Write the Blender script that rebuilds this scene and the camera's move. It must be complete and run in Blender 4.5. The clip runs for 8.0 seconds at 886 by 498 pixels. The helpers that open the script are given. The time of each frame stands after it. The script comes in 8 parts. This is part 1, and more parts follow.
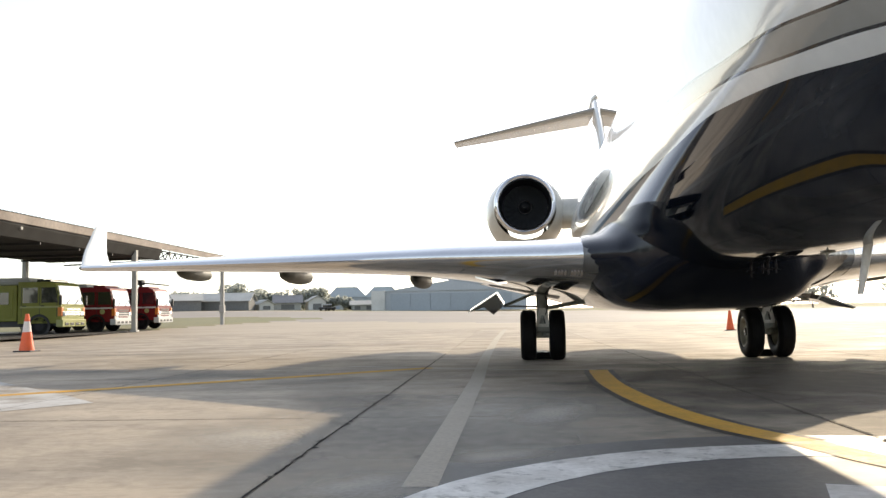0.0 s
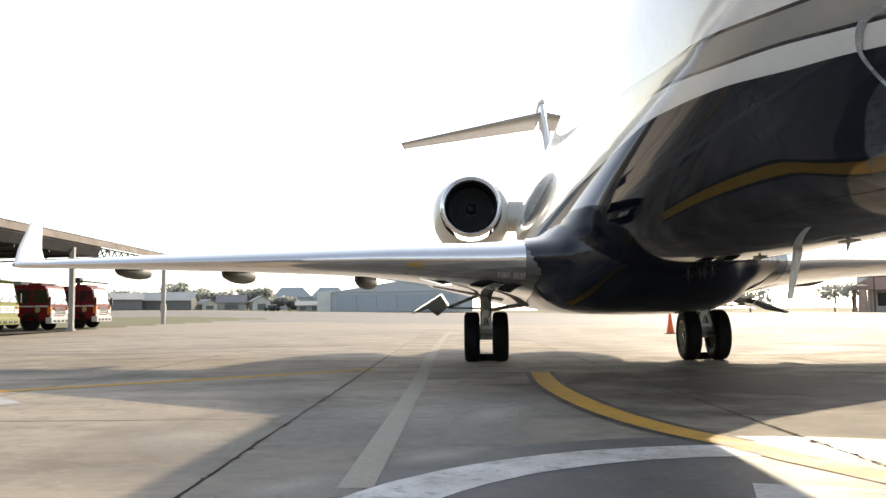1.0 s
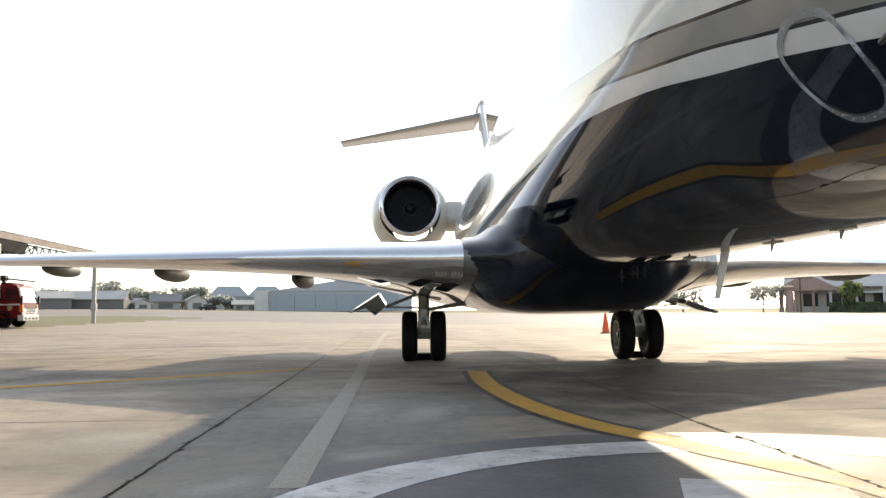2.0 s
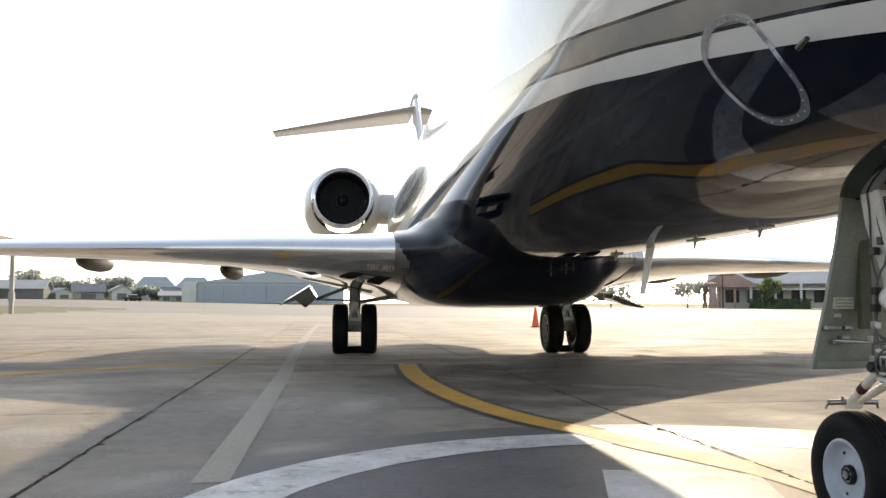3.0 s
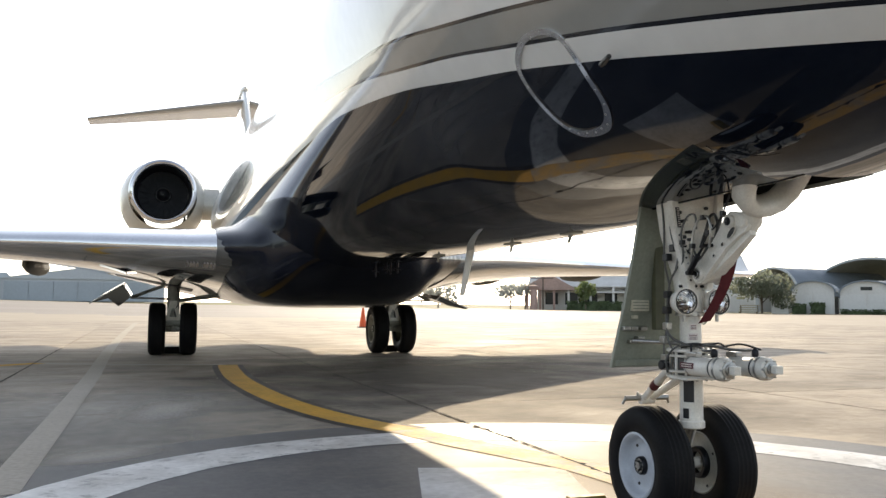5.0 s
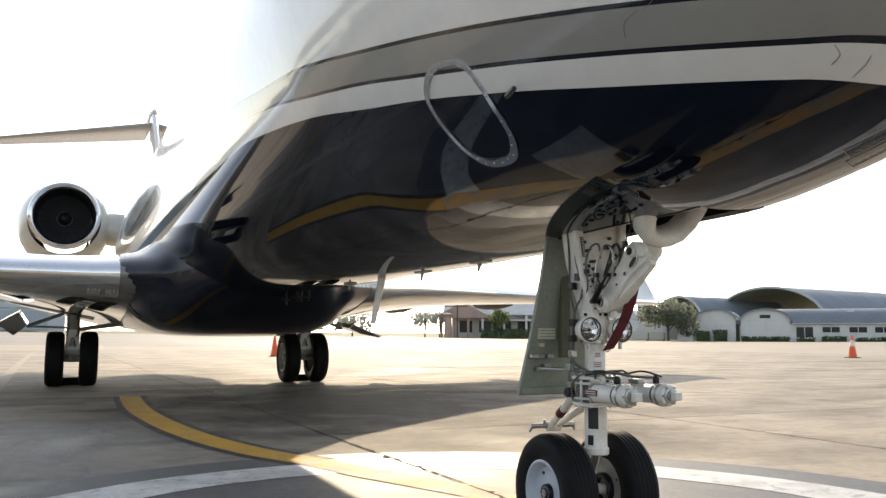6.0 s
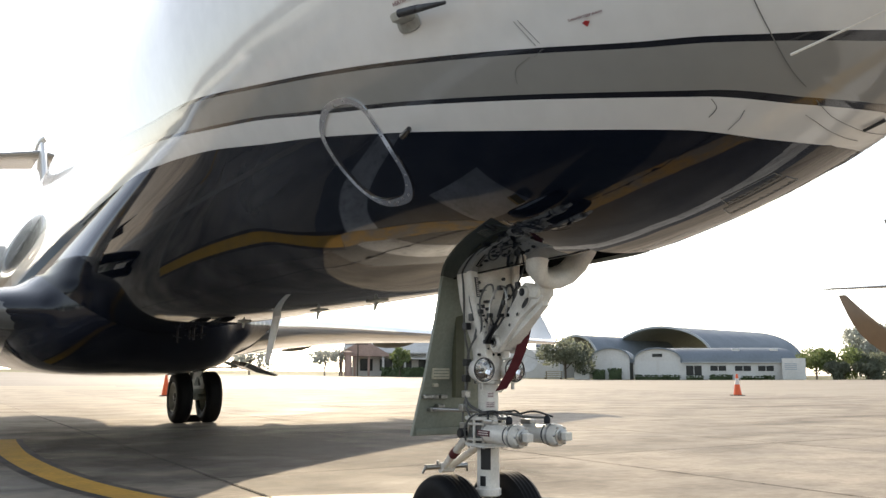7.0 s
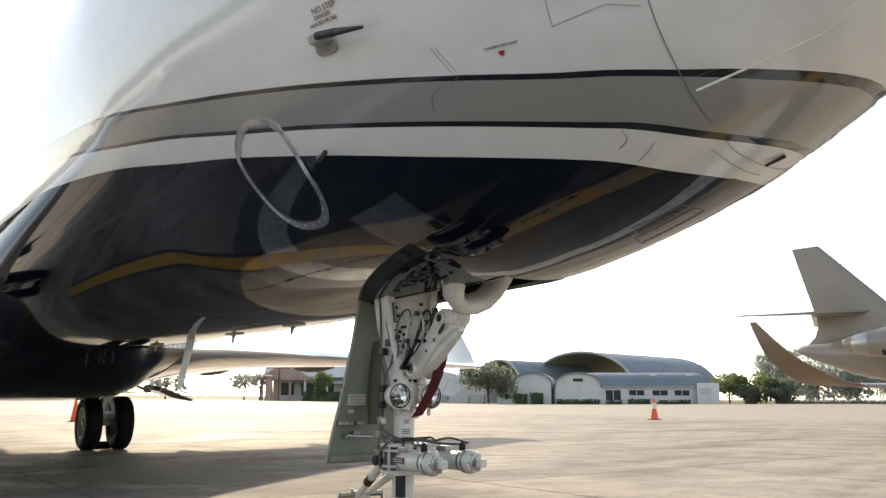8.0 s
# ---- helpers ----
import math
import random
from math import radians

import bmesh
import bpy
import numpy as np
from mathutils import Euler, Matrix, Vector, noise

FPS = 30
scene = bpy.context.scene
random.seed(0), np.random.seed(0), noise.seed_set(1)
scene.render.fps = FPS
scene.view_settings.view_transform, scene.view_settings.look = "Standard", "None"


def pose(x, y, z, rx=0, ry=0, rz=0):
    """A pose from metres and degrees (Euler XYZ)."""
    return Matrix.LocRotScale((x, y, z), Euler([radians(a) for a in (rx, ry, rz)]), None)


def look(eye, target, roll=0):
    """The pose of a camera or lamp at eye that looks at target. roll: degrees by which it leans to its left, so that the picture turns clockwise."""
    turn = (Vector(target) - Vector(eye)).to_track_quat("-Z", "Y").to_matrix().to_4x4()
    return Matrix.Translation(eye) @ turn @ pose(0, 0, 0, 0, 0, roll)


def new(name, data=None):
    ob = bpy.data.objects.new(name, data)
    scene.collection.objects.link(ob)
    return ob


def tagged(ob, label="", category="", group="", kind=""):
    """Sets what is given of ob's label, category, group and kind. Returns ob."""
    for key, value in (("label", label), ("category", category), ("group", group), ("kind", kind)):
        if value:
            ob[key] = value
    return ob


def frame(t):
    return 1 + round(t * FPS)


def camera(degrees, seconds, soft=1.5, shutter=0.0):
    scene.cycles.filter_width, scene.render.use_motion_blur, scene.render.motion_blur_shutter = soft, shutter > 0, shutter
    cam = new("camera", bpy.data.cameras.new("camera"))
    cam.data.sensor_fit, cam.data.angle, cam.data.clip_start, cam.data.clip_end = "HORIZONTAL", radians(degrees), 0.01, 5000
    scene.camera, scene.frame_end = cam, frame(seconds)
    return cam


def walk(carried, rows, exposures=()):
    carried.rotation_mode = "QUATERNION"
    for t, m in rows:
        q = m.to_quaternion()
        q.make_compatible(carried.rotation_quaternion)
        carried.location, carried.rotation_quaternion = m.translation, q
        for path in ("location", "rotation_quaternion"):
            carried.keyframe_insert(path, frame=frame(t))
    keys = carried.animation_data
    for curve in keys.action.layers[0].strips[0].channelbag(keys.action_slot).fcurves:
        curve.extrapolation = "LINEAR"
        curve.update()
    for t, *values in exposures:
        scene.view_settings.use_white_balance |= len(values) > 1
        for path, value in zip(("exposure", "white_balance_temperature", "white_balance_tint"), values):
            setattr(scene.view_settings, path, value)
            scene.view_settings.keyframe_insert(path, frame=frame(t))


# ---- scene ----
cam = camera(55.9, 8.0, soft=1.45)
PATH = [
    (0, (-2.325, -3.169, 0.956), (-2.527, -1.185, 1.107), -1.1),
    (0.5, (-2.311, -3.165, 0.954), (-2.455, -1.176, 1.106), -0.9),
    (1, (-2.281, -3.164, 0.95), (-2.357, -1.171, 1.103), -0.6),
    (1.5, (-2.259, -3.159, 0.944), (-2.264, -1.165, 1.097), -0.6),
    (2.8, (-2.242, -3.153, 0.942), (-2.048, -1.167, 1.081), -0.1),
    (3, (-2.236, -3.153, 0.942), (-2.008, -1.171, 1.076), 0.0),
    (3.5, (-2.222, -3.153, 0.942), (-1.899, -1.183, 1.065), 0.2),
    (4, (-2.21, -3.154, 0.937), (-1.775, -1.206, 1.054), 0.5),
    (4.5, (-2.196, -3.155, 0.94), (-1.664, -1.231, 1.06), 0.5),
    (6, (-2.154, -3.158, 0.943), (-1.344, -1.341, 1.147), 0.3),
    (6.5, (-2.131, -3.156, 0.949), (-1.221, -1.393, 1.203), 0.2),
    (7, (-2.121, -3.161, 0.951), (-1.109, -1.461, 1.246), 0.3),
    (7.5, (-2.11, -3.159, 0.955), (-1.024, -1.511, 1.278), 0.3),
    (8, (-2.087, -3.167, 0.959), (-0.931, -1.573, 1.311), 0.3),
]
walk(cam, [(t, look(eye, target, roll)) for t, eye, target, roll in PATH])

# ---- light: low morning sun from behind the aeroplane, bright hazy sky ----
SUN_WAY = Vector((-0.868, -2.2, -1.0)).normalized()
SUN_UP = math.asin(-SUN_WAY.z)
SUN_TURN = math.atan2(-SUN_WAY.x, -SUN_WAY.y)
world = bpy.data.worlds.new("sky")
scene.world = world
world.use_nodes = True
wn = world.node_tree.nodes
sky = wn.new("ShaderNodeTexSky")
sky.sky_type = "NISHITA"
sky.sun_disc = False
sky.sun_elevation, sky.sun_rotation = SUN_UP, SUN_TURN
sky.air_density, sky.dust_density, sky.ozone_density = 1.0, 1.0, 1.0
wn["Background"].inputs["Strength"].default_value = 0.15
haze = wn.new("ShaderNodeHueSaturation")
haze.inputs["Saturation"].default_value, haze.inputs["Value"].default_value = 0.52, 1.44
world.node_tree.links.new(sky.outputs[0], haze.inputs["Color"])
world.node_tree.links.new(haze.outputs[0], wn["Background"].inputs["Color"])
sun_data = bpy.data.lights.new("sun", "SUN")
sun_data.energy, sun_data.angle, sun_data.color = 3.75, radians(0.7), (1.0, 0.815, 0.57)
sun = new("sun", sun_data)
sun.matrix_world = look(-60 * SUN_WAY, (0, 0, 0))
scene.view_settings.exposure = 0.34

# ---- materials ----
def mat(name, color, rough=0.5, metal=0.0, vary=0.12, scale=3.0, grain=0.0, bump=0.0, coat=0.0, dirt=None,
        dirt_amount=0.4, per_piece=0.0, rough_vary=0.1, stretch=(1, 1, 1), spec=0.5, world_coords=False, through_light=0.0, worn=None, round_fade=0.0, rugged=0.5, patches=0.0):
    """Principled paint with large stains, fine grain and a little relief."""
    m = bpy.data.materials.new(name)
    m.use_nodes = True
    nt = m.node_tree
    N, L = nt.nodes.new, nt.links.new
    b = nt.nodes["Principled BSDF"]
    b.inputs["Metallic"].default_value = metal
    b.inputs["Coat Weight"].default_value = coat
    b.inputs["Coat Roughness"].default_value = 0.02
    tc = N("ShaderNodeTexCoord")
    mp = N("ShaderNodeMapping")
    mp.inputs["Scale"].default_value = stretch
    if world_coords:
        L(N("ShaderNodeNewGeometry").outputs["Position"], mp.inputs["Vector"])
    else:
        L(tc.outputs["Object"], mp.inputs["Vector"])
    b.inputs["Specular IOR Level"].default_value = spec
    big = N("ShaderNodeTexNoise")
    big.inputs["Scale"].default_value, big.inputs["Detail"].default_value = scale, 5.0
    L(mp.outputs[0], big.inputs["Vector"])
    fine = N("ShaderNodeTexNoise")
    fine.inputs["Scale"].default_value, fine.inputs["Detail"].default_value = (grain or scale * 14), (7.0 if rugged > 0.5 else 3.0)
    fine.inputs["Roughness"].default_value = rugged
    L(mp.outputs[0], fine.inputs["Vector"])
    mix = N("ShaderNodeMix")
    mix.data_type = "RGBA"
    mix.blend_type = "MIX"
    c = Vector(color)
    d = Vector(dirt) if dirt else c * 0.45
    ramp = N("ShaderNodeMapRange")
    ramp.inputs[1].default_value, ramp.inputs[2].default_value = 0.38, 0.72
    ramp.inputs[3].default_value, ramp.inputs[4].default_value = 0.0, dirt_amount if dirt else min(1.0, vary * 2.2)
    L(big.outputs["Fac"], ramp.inputs[0])
    L(ramp.outputs[0], mix.inputs["Factor"])
    mix.inputs[6].default_value = (*c, 1)
    mix.inputs[7].default_value = (*d, 1)
    hsv = N("ShaderNodeHueSaturation")
    paint = mix.outputs[2]
    if worn:
        # rubbed and flaked paint: what lies below shows through
        flake = N("ShaderNodeTexNoise")
        flake.inputs["Scale"].default_value, flake.inputs["Detail"].default_value, flake.inputs["Roughness"].default_value = worn[0], 9.0, 0.68
        L(mp.outputs[0], flake.inputs["Vector"])
        al = N("ShaderNodeMapRange")
        al.inputs[1].default_value, al.inputs[2].default_value = worn[1], worn[2]
        al.inputs[3].default_value, al.inputs[4].default_value = worn[3], worn[4]
        L(flake.outputs["Fac"], al.inputs[0])
        under = N("ShaderNodeMix")
        under.data_type = "RGBA"
        L(al.outputs[0], under.inputs["Factor"])
        under.inputs[6].default_value = (*worn[5], 1)
        L(paint, under.inputs[7])
        paint = under.outputs[2]
    L(paint, hsv.inputs["Color"])
    val = N("ShaderNodeMapRange")
    val.inputs[1].default_value, val.inputs[2].default_value = 0.3, 0.7
    val.inputs[3].default_value, val.inputs[4].default_value = 1 - vary, 1 + vary
    L(fine.outputs["Fac"], val.inputs[0])
    last = val.outputs[0]
    if per_piece:
        oi = N("ShaderNodeObjectInfo")
        pr = N("ShaderNodeMapRange")
        pr.inputs[3].default_value, pr.inputs[4].default_value = 1 - per_piece, 1 + per_piece
        L(oi.outputs["Random"], pr.inputs[0])
        mul = N("ShaderNodeMath")
        mul.operation = "MULTIPLY"
        L(last, mul.inputs[0])
        L(pr.outputs[0], mul.inputs[1])
        last = mul.outputs[0]
    if patches:
        # blotches with an edge of their own, and small dark specks
        for sc, lo_, hi_, amount in ((1.3, 0.50, 0.58, patches), (5.5, 0.60, 0.68, patches * 1.3), (0.5, 0.52, 0.56, patches * 0.7)):
            pn = N("ShaderNodeTexNoise")
            pn.inputs["Scale"].default_value, pn.inputs["Detail"].default_value, pn.inputs["Roughness"].default_value = sc, 10.0, 0.66
            L(mp.outputs[0], pn.inputs["Vector"])
            pm = N("ShaderNodeMapRange")
            pm.inputs[1].default_value, pm.inputs[2].default_value = lo_, hi_
            pm.inputs[3].default_value, pm.inputs[4].default_value = 1.0 + amount * 0.4, 1.0 - amount
            L(pn.outputs["Fac"], pm.inputs[0])
            mul = N("ShaderNodeMath")
            mul.operation = "MULTIPLY"
            L(last, mul.inputs[0])
            L(pm.outputs[0], mul.inputs[1])
            last = mul.outputs[0]
    L(last, hsv.inputs["Value"])
    L(hsv.outputs[0], b.inputs["Base Color"])
    rr = N("ShaderNodeMapRange")
    rr.inputs[1].default_value, rr.inputs[2].default_value = 0.3, 0.7
    rr.inputs[3].default_value, rr.inputs[4].default_value = max(0.0, rough * (1 - rough_vary)), min(1.0, rough * (1 + rough_vary))
    L(big.outputs["Fac"], rr.inputs[0])
    L(rr.outputs[0], b.inputs["Roughness"])
    if bump:
        bp = N("ShaderNodeBump")
        bp.inputs["Strength"].default_value, bp.inputs["Distance"].default_value = 1.0, bump
        L(fine.outputs["Fac"], bp.inputs["Height"])
        L(bp.outputs[0], b.inputs["Normal"])
    if round_fade:
        # a stain that thins out towards its rim
        ln = N("ShaderNodeVectorMath")
        ln.operation = "LENGTH"
        L(tc.outputs["Object"], ln.inputs[0])
        wob = N("ShaderNodeTexNoise")
        wob.inputs["Scale"].default_value, wob.inputs["Detail"].default_value = 0.9, 6.0
        L(N("ShaderNodeNewGeometry").outputs["Position"], wob.inputs["Vector"])
        ad = N("ShaderNodeMath")
        ad.operation = "ADD"
        L(ln.outputs["Value"], ad.inputs[0])
        L(wob.outputs["Fac"], ad.inputs[1])
        al = N("ShaderNodeMapRange")
        al.interpolation_type = "SMOOTHSTEP"
        al.inputs[1].default_value, al.inputs[2].default_value = 0.55, 1.4
        al.inputs[3].default_value, al.inputs[4].default_value = round_fade, 0.0
        L(ad.outputs[0], al.inputs[0])
        L(al.outputs[0], b.inputs["Alpha"])
    if through_light:
        tr = N("ShaderNodeBsdfTranslucent")
        L(hsv.outputs[0], tr.inputs["Color"])
        ms = N("ShaderNodeMixShader")
        ms.inputs[0].default_value = through_light
        L(b.outputs[0], ms.inputs[1])
        L(tr.outputs[0], ms.inputs[2])
        L(ms.outputs[0], nt.nodes["Material Output"].inputs["Surface"])
    return m


def glass_mat(name, tint=(1, 1, 1), rough=0.0):
    m = bpy.data.materials.new(name)
    m.use_nodes = True
    b = m.node_tree.nodes["Principled BSDF"]
    b.inputs["Base Color"].default_value = (*tint, 1)
    b.inputs["Transmission Weight"].default_value = 1.0
    b.inputs["Roughness"].default_value = rough
    return m


# ---- mesh tools ----
def part(name, bm, material, parent=None, label="", smooth=False, sharp=40):
    """Links a bmesh as one mesh object under a thing or a part."""
    bmesh.ops.recalc_face_normals(bm, faces=bm.faces)
    me = bpy.data.meshes.new(name)
    if smooth:
        for f in bm.faces:
            f.smooth = True
        for e in bm.edges:
            if len(e.link_faces) == 2 and e.calc_face_angle(0) > radians(sharp):
                e.smooth = False
    bm.to_mesh(me)
    bm.free()
    for m in (material if isinstance(material, (list, tuple)) else [material]):
        me.materials.append(m)
    ob = new(name, me)
    if parent:
        ob.parent = parent
    if label:
        ob["label"] = label
    return ob


def thing(name, at=(0, 0, 0), turn=0.0, label="", category="", group="", kind=""):
    ob = new(name)
    ob.matrix_basis = pose(*at, 0, 0, turn)
    return tagged(ob, label, category, group, kind)


def box(bm, lo, hi, bevel=0.0, m=None, slot=0):
    c = [(a + b) / 2 for a, b in zip(lo, hi)]
    s = [max(1e-5, b - a) for a, b in zip(lo, hi)]
    r = bmesh.ops.create_cube(bm, size=1.0, matrix=(m or Matrix()) @ Matrix.Translation(c) @ Matrix.Diagonal((*s, 1)))
    vs = r["verts"]
    fs = {f for v in vs for f in v.link_faces}
    for f in fs:
        f.material_index = slot
    if bevel:
        es = list({e for v in vs for e in v.link_edges})
        bmesh.ops.bevel(bm, geom=es, offset=bevel, segments=2, affect="EDGES", profile=0.6)
    return bm


def loft(bm, rings, close=True, caps=True, slots=None):
    """Skins rings of points, each ring the same count."""
    rows = [[bm.verts.new(p) for p in r] for r in rings]
    n = len(rows[0])
    for i in range(len(rows) - 1):
        for j in range(n if close else n - 1):
            a, b, c, d = rows[i][j], rows[i][(j + 1) % n], rows[i + 1][(j + 1) % n], rows[i + 1][j]
            f = bm.faces.new((a, b, c, d))
            if slots:
                f.material_index = slots(i, j)
    if caps and close:
        bm.faces.new(rows[0][::-1])
        bm.faces.new(rows[-1])
    return bm


def lathe(bm, profile, n=32, m=None, slots=None, caps=False):
    """Turns (radius, height) round z, then places it by m."""
    m = m or Matrix()
    rings = [[m @ Vector((max(r, 1e-4) * math.cos(2 * math.pi * k / n), max(r, 1e-4) * math.sin(2 * math.pi * k / n), h)) for k in range(n)] for r, h in profile]
    return loft(bm, rings, caps=caps, slots=slots)


def along(a, b):
    """The pose that takes z from a to b, and the length."""
    a, b = Vector(a), Vector(b)
    d = b - a
    return Matrix.Translation(a) @ d.to_track_quat("Z", "Y").to_matrix().to_4x4(), d.length


def rod(bm, a, b, r, r2=None, n=14, bevel=0.0):
    m, l = along(a, b)
    r2 = r if r2 is None else r2
    prof = [(r, 0), (r2, l)]
    if bevel:
        prof = [(r - bevel, 0), (r, bevel), (r2, l - bevel), (r2 - bevel, l)]
    return lathe(bm, prof, n, m, caps=True)


def hose(bm, pts, r, n=8, steps=6):
    """A bent tube through points (Catmull-Rom)."""
    P = [Vector(p) for p in pts]
    P = [P[0] * 2 - P[1]] + P + [P[-1] * 2 - P[-2]]
    line = []
    for i in range(1, len(P) - 2):
        for k in range(steps):
            t = k / steps
            line.append(0.5 * (2 * P[i] + (P[i + 1] - P[i - 1]) * t + (2 * P[i - 1] - 5 * P[i] + 4 * P[i + 1] - P[i + 2]) * t * t + (3 * P[i] - P[i - 1] - 3 * P[i + 1] + P[i + 2]) * t ** 3))
    line.append(P[-2])
    rings = []
    up = Vector((0.13, 0.31, 0.94))
    for i, p in enumerate(line):
        d = (line[min(i + 1, len(line) - 1)] - line[max(i - 1, 0)]).normalized()
        a = d.cross(up).normalized()
        b = d.cross(a)
        rings.append([p + r * (math.cos(2 * math.pi * k / n) * a + math.sin(2 * math.pi * k / n) * b) for k in range(n)])
    return loft(bm, rings)


def bend(table, v):
    """Smooth monotone interpolation in a short table of (v, a, b, ...)."""
    xs = [r[0] for r in table]
    if v <= xs[0]:
        return list(table[0][1:])
    if v >= xs[-1]:
        return list(table[-1][1:])
    i = max(k for k in range(len(xs) - 1) if xs[k] <= v)
    out = []
    for c in range(1, len(table[0])):
        ys = [r[c] for r in table]
        h = xs[i + 1] - xs[i]
        s = (ys[i + 1] - ys[i]) / h

        def slope(k):
            if k == 0 or k == len(xs) - 1:
                return (ys[1] - ys[0]) / (xs[1] - xs[0]) if k == 0 else (ys[-1] - ys[-2]) / (xs[-1] - xs[-2])
            s0, s1 = (ys[k] - ys[k - 1]) / (xs[k] - xs[k - 1]), (ys[k + 1] - ys[k]) / (xs[k + 1] - xs[k])
            return 0.0 if s0 * s1 <= 0 else 2 * s0 * s1 / (s0 + s1)
        t = (v - xs[i]) / h
        m0, m1 = slope(i) * h, slope(i + 1) * h
        out.append((2 * t ** 3 - 3 * t * t + 1) * ys[i] + (t ** 3 - 2 * t * t + t) * m0 + (3 * t * t - 2 * t ** 3) * ys[i + 1] + (t ** 3 - t * t) * m1)
    return out


def flat(bm, pts, z=0.0, thick=0.0):
    """A flat polygon, or a slab of that thickness below z."""
    top = [bm.verts.new((p[0], p[1], z)) for p in pts]
    bm.faces.new(top)
    if thick:
        low = [bm.verts.new((p[0], p[1], z - thick)) for p in pts]
        bm.faces.new(low[::-1])
        for i in range(len(pts)):
            j = (i + 1) % len(pts)
            bm.faces.new((top[i], low[i], low[j], top[j]))
    return bm

WHITE = mat("white_aircraft_paint", (0.83, 0.83, 0.805), 0.16, vary=0.03, scale=0.8, coat=0.6, rough_vary=0.2)
NAVY = mat("navy_aircraft_paint", (0.004, 0.0065, 0.014), 0.03, vary=0.08, scale=0.7, rough_vary=0.4, spec=0.38)
NAVY_FAIRING = mat("navy_satin_fairing_paint", (0.005, 0.0075, 0.016), 0.14, vary=0.08, scale=0.7, rough_vary=0.4, spec=0.42)
NACELLE = mat("cream_nacelle_paint", (0.60, 0.575, 0.50), 0.30, vary=0.06, scale=0.9, dirt=(0.42, 0.39, 0.33), dirt_amount=0.5, coat=0.2)
GREY_BAND = mat("warm_grey_paint", (0.325, 0.322, 0.30), 0.14, vary=0.03, scale=0.8, coat=0.7)
LINE = mat("black_line_paint", (0.012, 0.012, 0.016), 0.12, vary=0.05, coat=0.8)
# Tailplane grey carries the shade of its underside in the paint.
TAIL_GREY = mat("shade_grey_tail_paint", (0.30, 0.295, 0.28), 0.10, vary=0.04, scale=1.1, coat=1.0, rough_vary=0.3)
FAN = mat("dark_fan_metal", (0.030, 0.031, 0.033), 0.6, 0.0, vary=0.2, scale=5.0, spec=0.12)
PITOT = mat("scorched_probe_metal", (0.05, 0.052, 0.055), 0.45, 0.4, vary=0.2, scale=30.0)
WING = mat("grey_wing_paint", (0.145, 0.143, 0.138), 0.09, vary=0.04, scale=1.1, coat=1.0, rough_vary=0.3)
ALU = mat("polished_aluminium", (0.82, 0.82, 0.83), 0.12, 1.0, vary=0.04, scale=2.0, rough_vary=0.4)
STEEL = mat("bare_steel", (0.45, 0.44, 0.42), 0.32, 1.0, vary=0.15, scale=9.0)
GEAR_WHITE = mat("white_gear_enamel", (0.86, 0.825, 0.75), 0.30, vary=0.08, scale=9.0, dirt=(0.36, 0.31, 0.22), dirt_amount=0.42, bump=0.0004)
GEAR_GREY = mat("grey_green_gear_paint", (0.44, 0.44, 0.39), 0.40, vary=0.10, scale=8.0, dirt=(0.10, 0.09, 0.07), dirt_amount=0.5)
RIM_PAINT = mat("pale_blue_grey_rim_paint", (0.50, 0.53, 0.58), 0.34, vary=0.05, scale=7.0, dirt=(0.24, 0.23, 0.22), dirt_amount=0.3, bump=0.0003)
PRIMER = mat("grey_green_primer", (0.27, 0.285, 0.225), 0.42, vary=0.10, scale=5.0, dirt=(0.15, 0.15, 0.12), dirt_amount=0.45)
RUBBER = mat("tyre_rubber", (0.006, 0.006, 0.007), 0.65, spec=0.16, vary=0.25, scale=6.0, dirt=(0.017, 0.016, 0.014), dirt_amount=0.5, bump=0.0006)
BLACK = mat("black_plastic", (0.012, 0.012, 0.013), 0.4, vary=0.15)
DARKMETAL = mat("dark_engine_metal", (0.022, 0.022, 0.025), 0.38, 0.7, vary=0.2, scale=5.0)
RED_TAG = mat("dark_red_webbing", (0.10, 0.010, 0.014), 0.75, vary=0.2, scale=30.0)
HOSE = mat("dark_braided_hose", (0.12, 0.118, 0.11), 0.45, vary=0.2, scale=20)
CONE = mat("orange_cone_plastic", (0.85, 0.13, 0.03), 0.45, vary=0.1, scale=5)
CONE_WHITE = mat("pale_reflective_band", (0.78, 0.70, 0.64), 0.4, vary=0.08)
CONCRETE = mat("apron_concrete", (0.380, 0.320, 0.248), 0.8, patches=0.13, vary=0.16, scale=0.55, grain=9.0, rugged=0.7, bump=0.0015, dirt=(0.235, 0.208, 0.175), dirt_amount=0.9, per_piece=0.07, spec=0.25, world_coords=True, stretch=(1, 1.5, 1))
JOINT = mat("joint_sealant", (0.030, 0.027, 0.025), 0.9, vary=0.3, scale=8, spec=0.08)
# Pod colour is darkened to olive to paint in the shade under the wing.
POD = mat("shade_darkened_pod_paint", (0.066, 0.066, 0.050), 0.5, spec=0.3, vary=0.08, scale=2.0)

# ---- ground: one sheet to the horizon, apron slabs proud of it ----
RISE = [(-180, 0.004), (-60, 0.0137), (-24, 0.0137), (-10, 0.009), (0, 0.0055), (20, 0.005), (42, 0.0), (62, 0.003), (110, 0.0), (180, 0.004)]


def gz(x, y):
    """Height of the land, level near by and rising gently far off."""
    r = math.hypot(x, y)
    return bend(RISE, math.degrees(math.atan2(x, y)))[0] * max(0.0, min(r, 400) - 45)


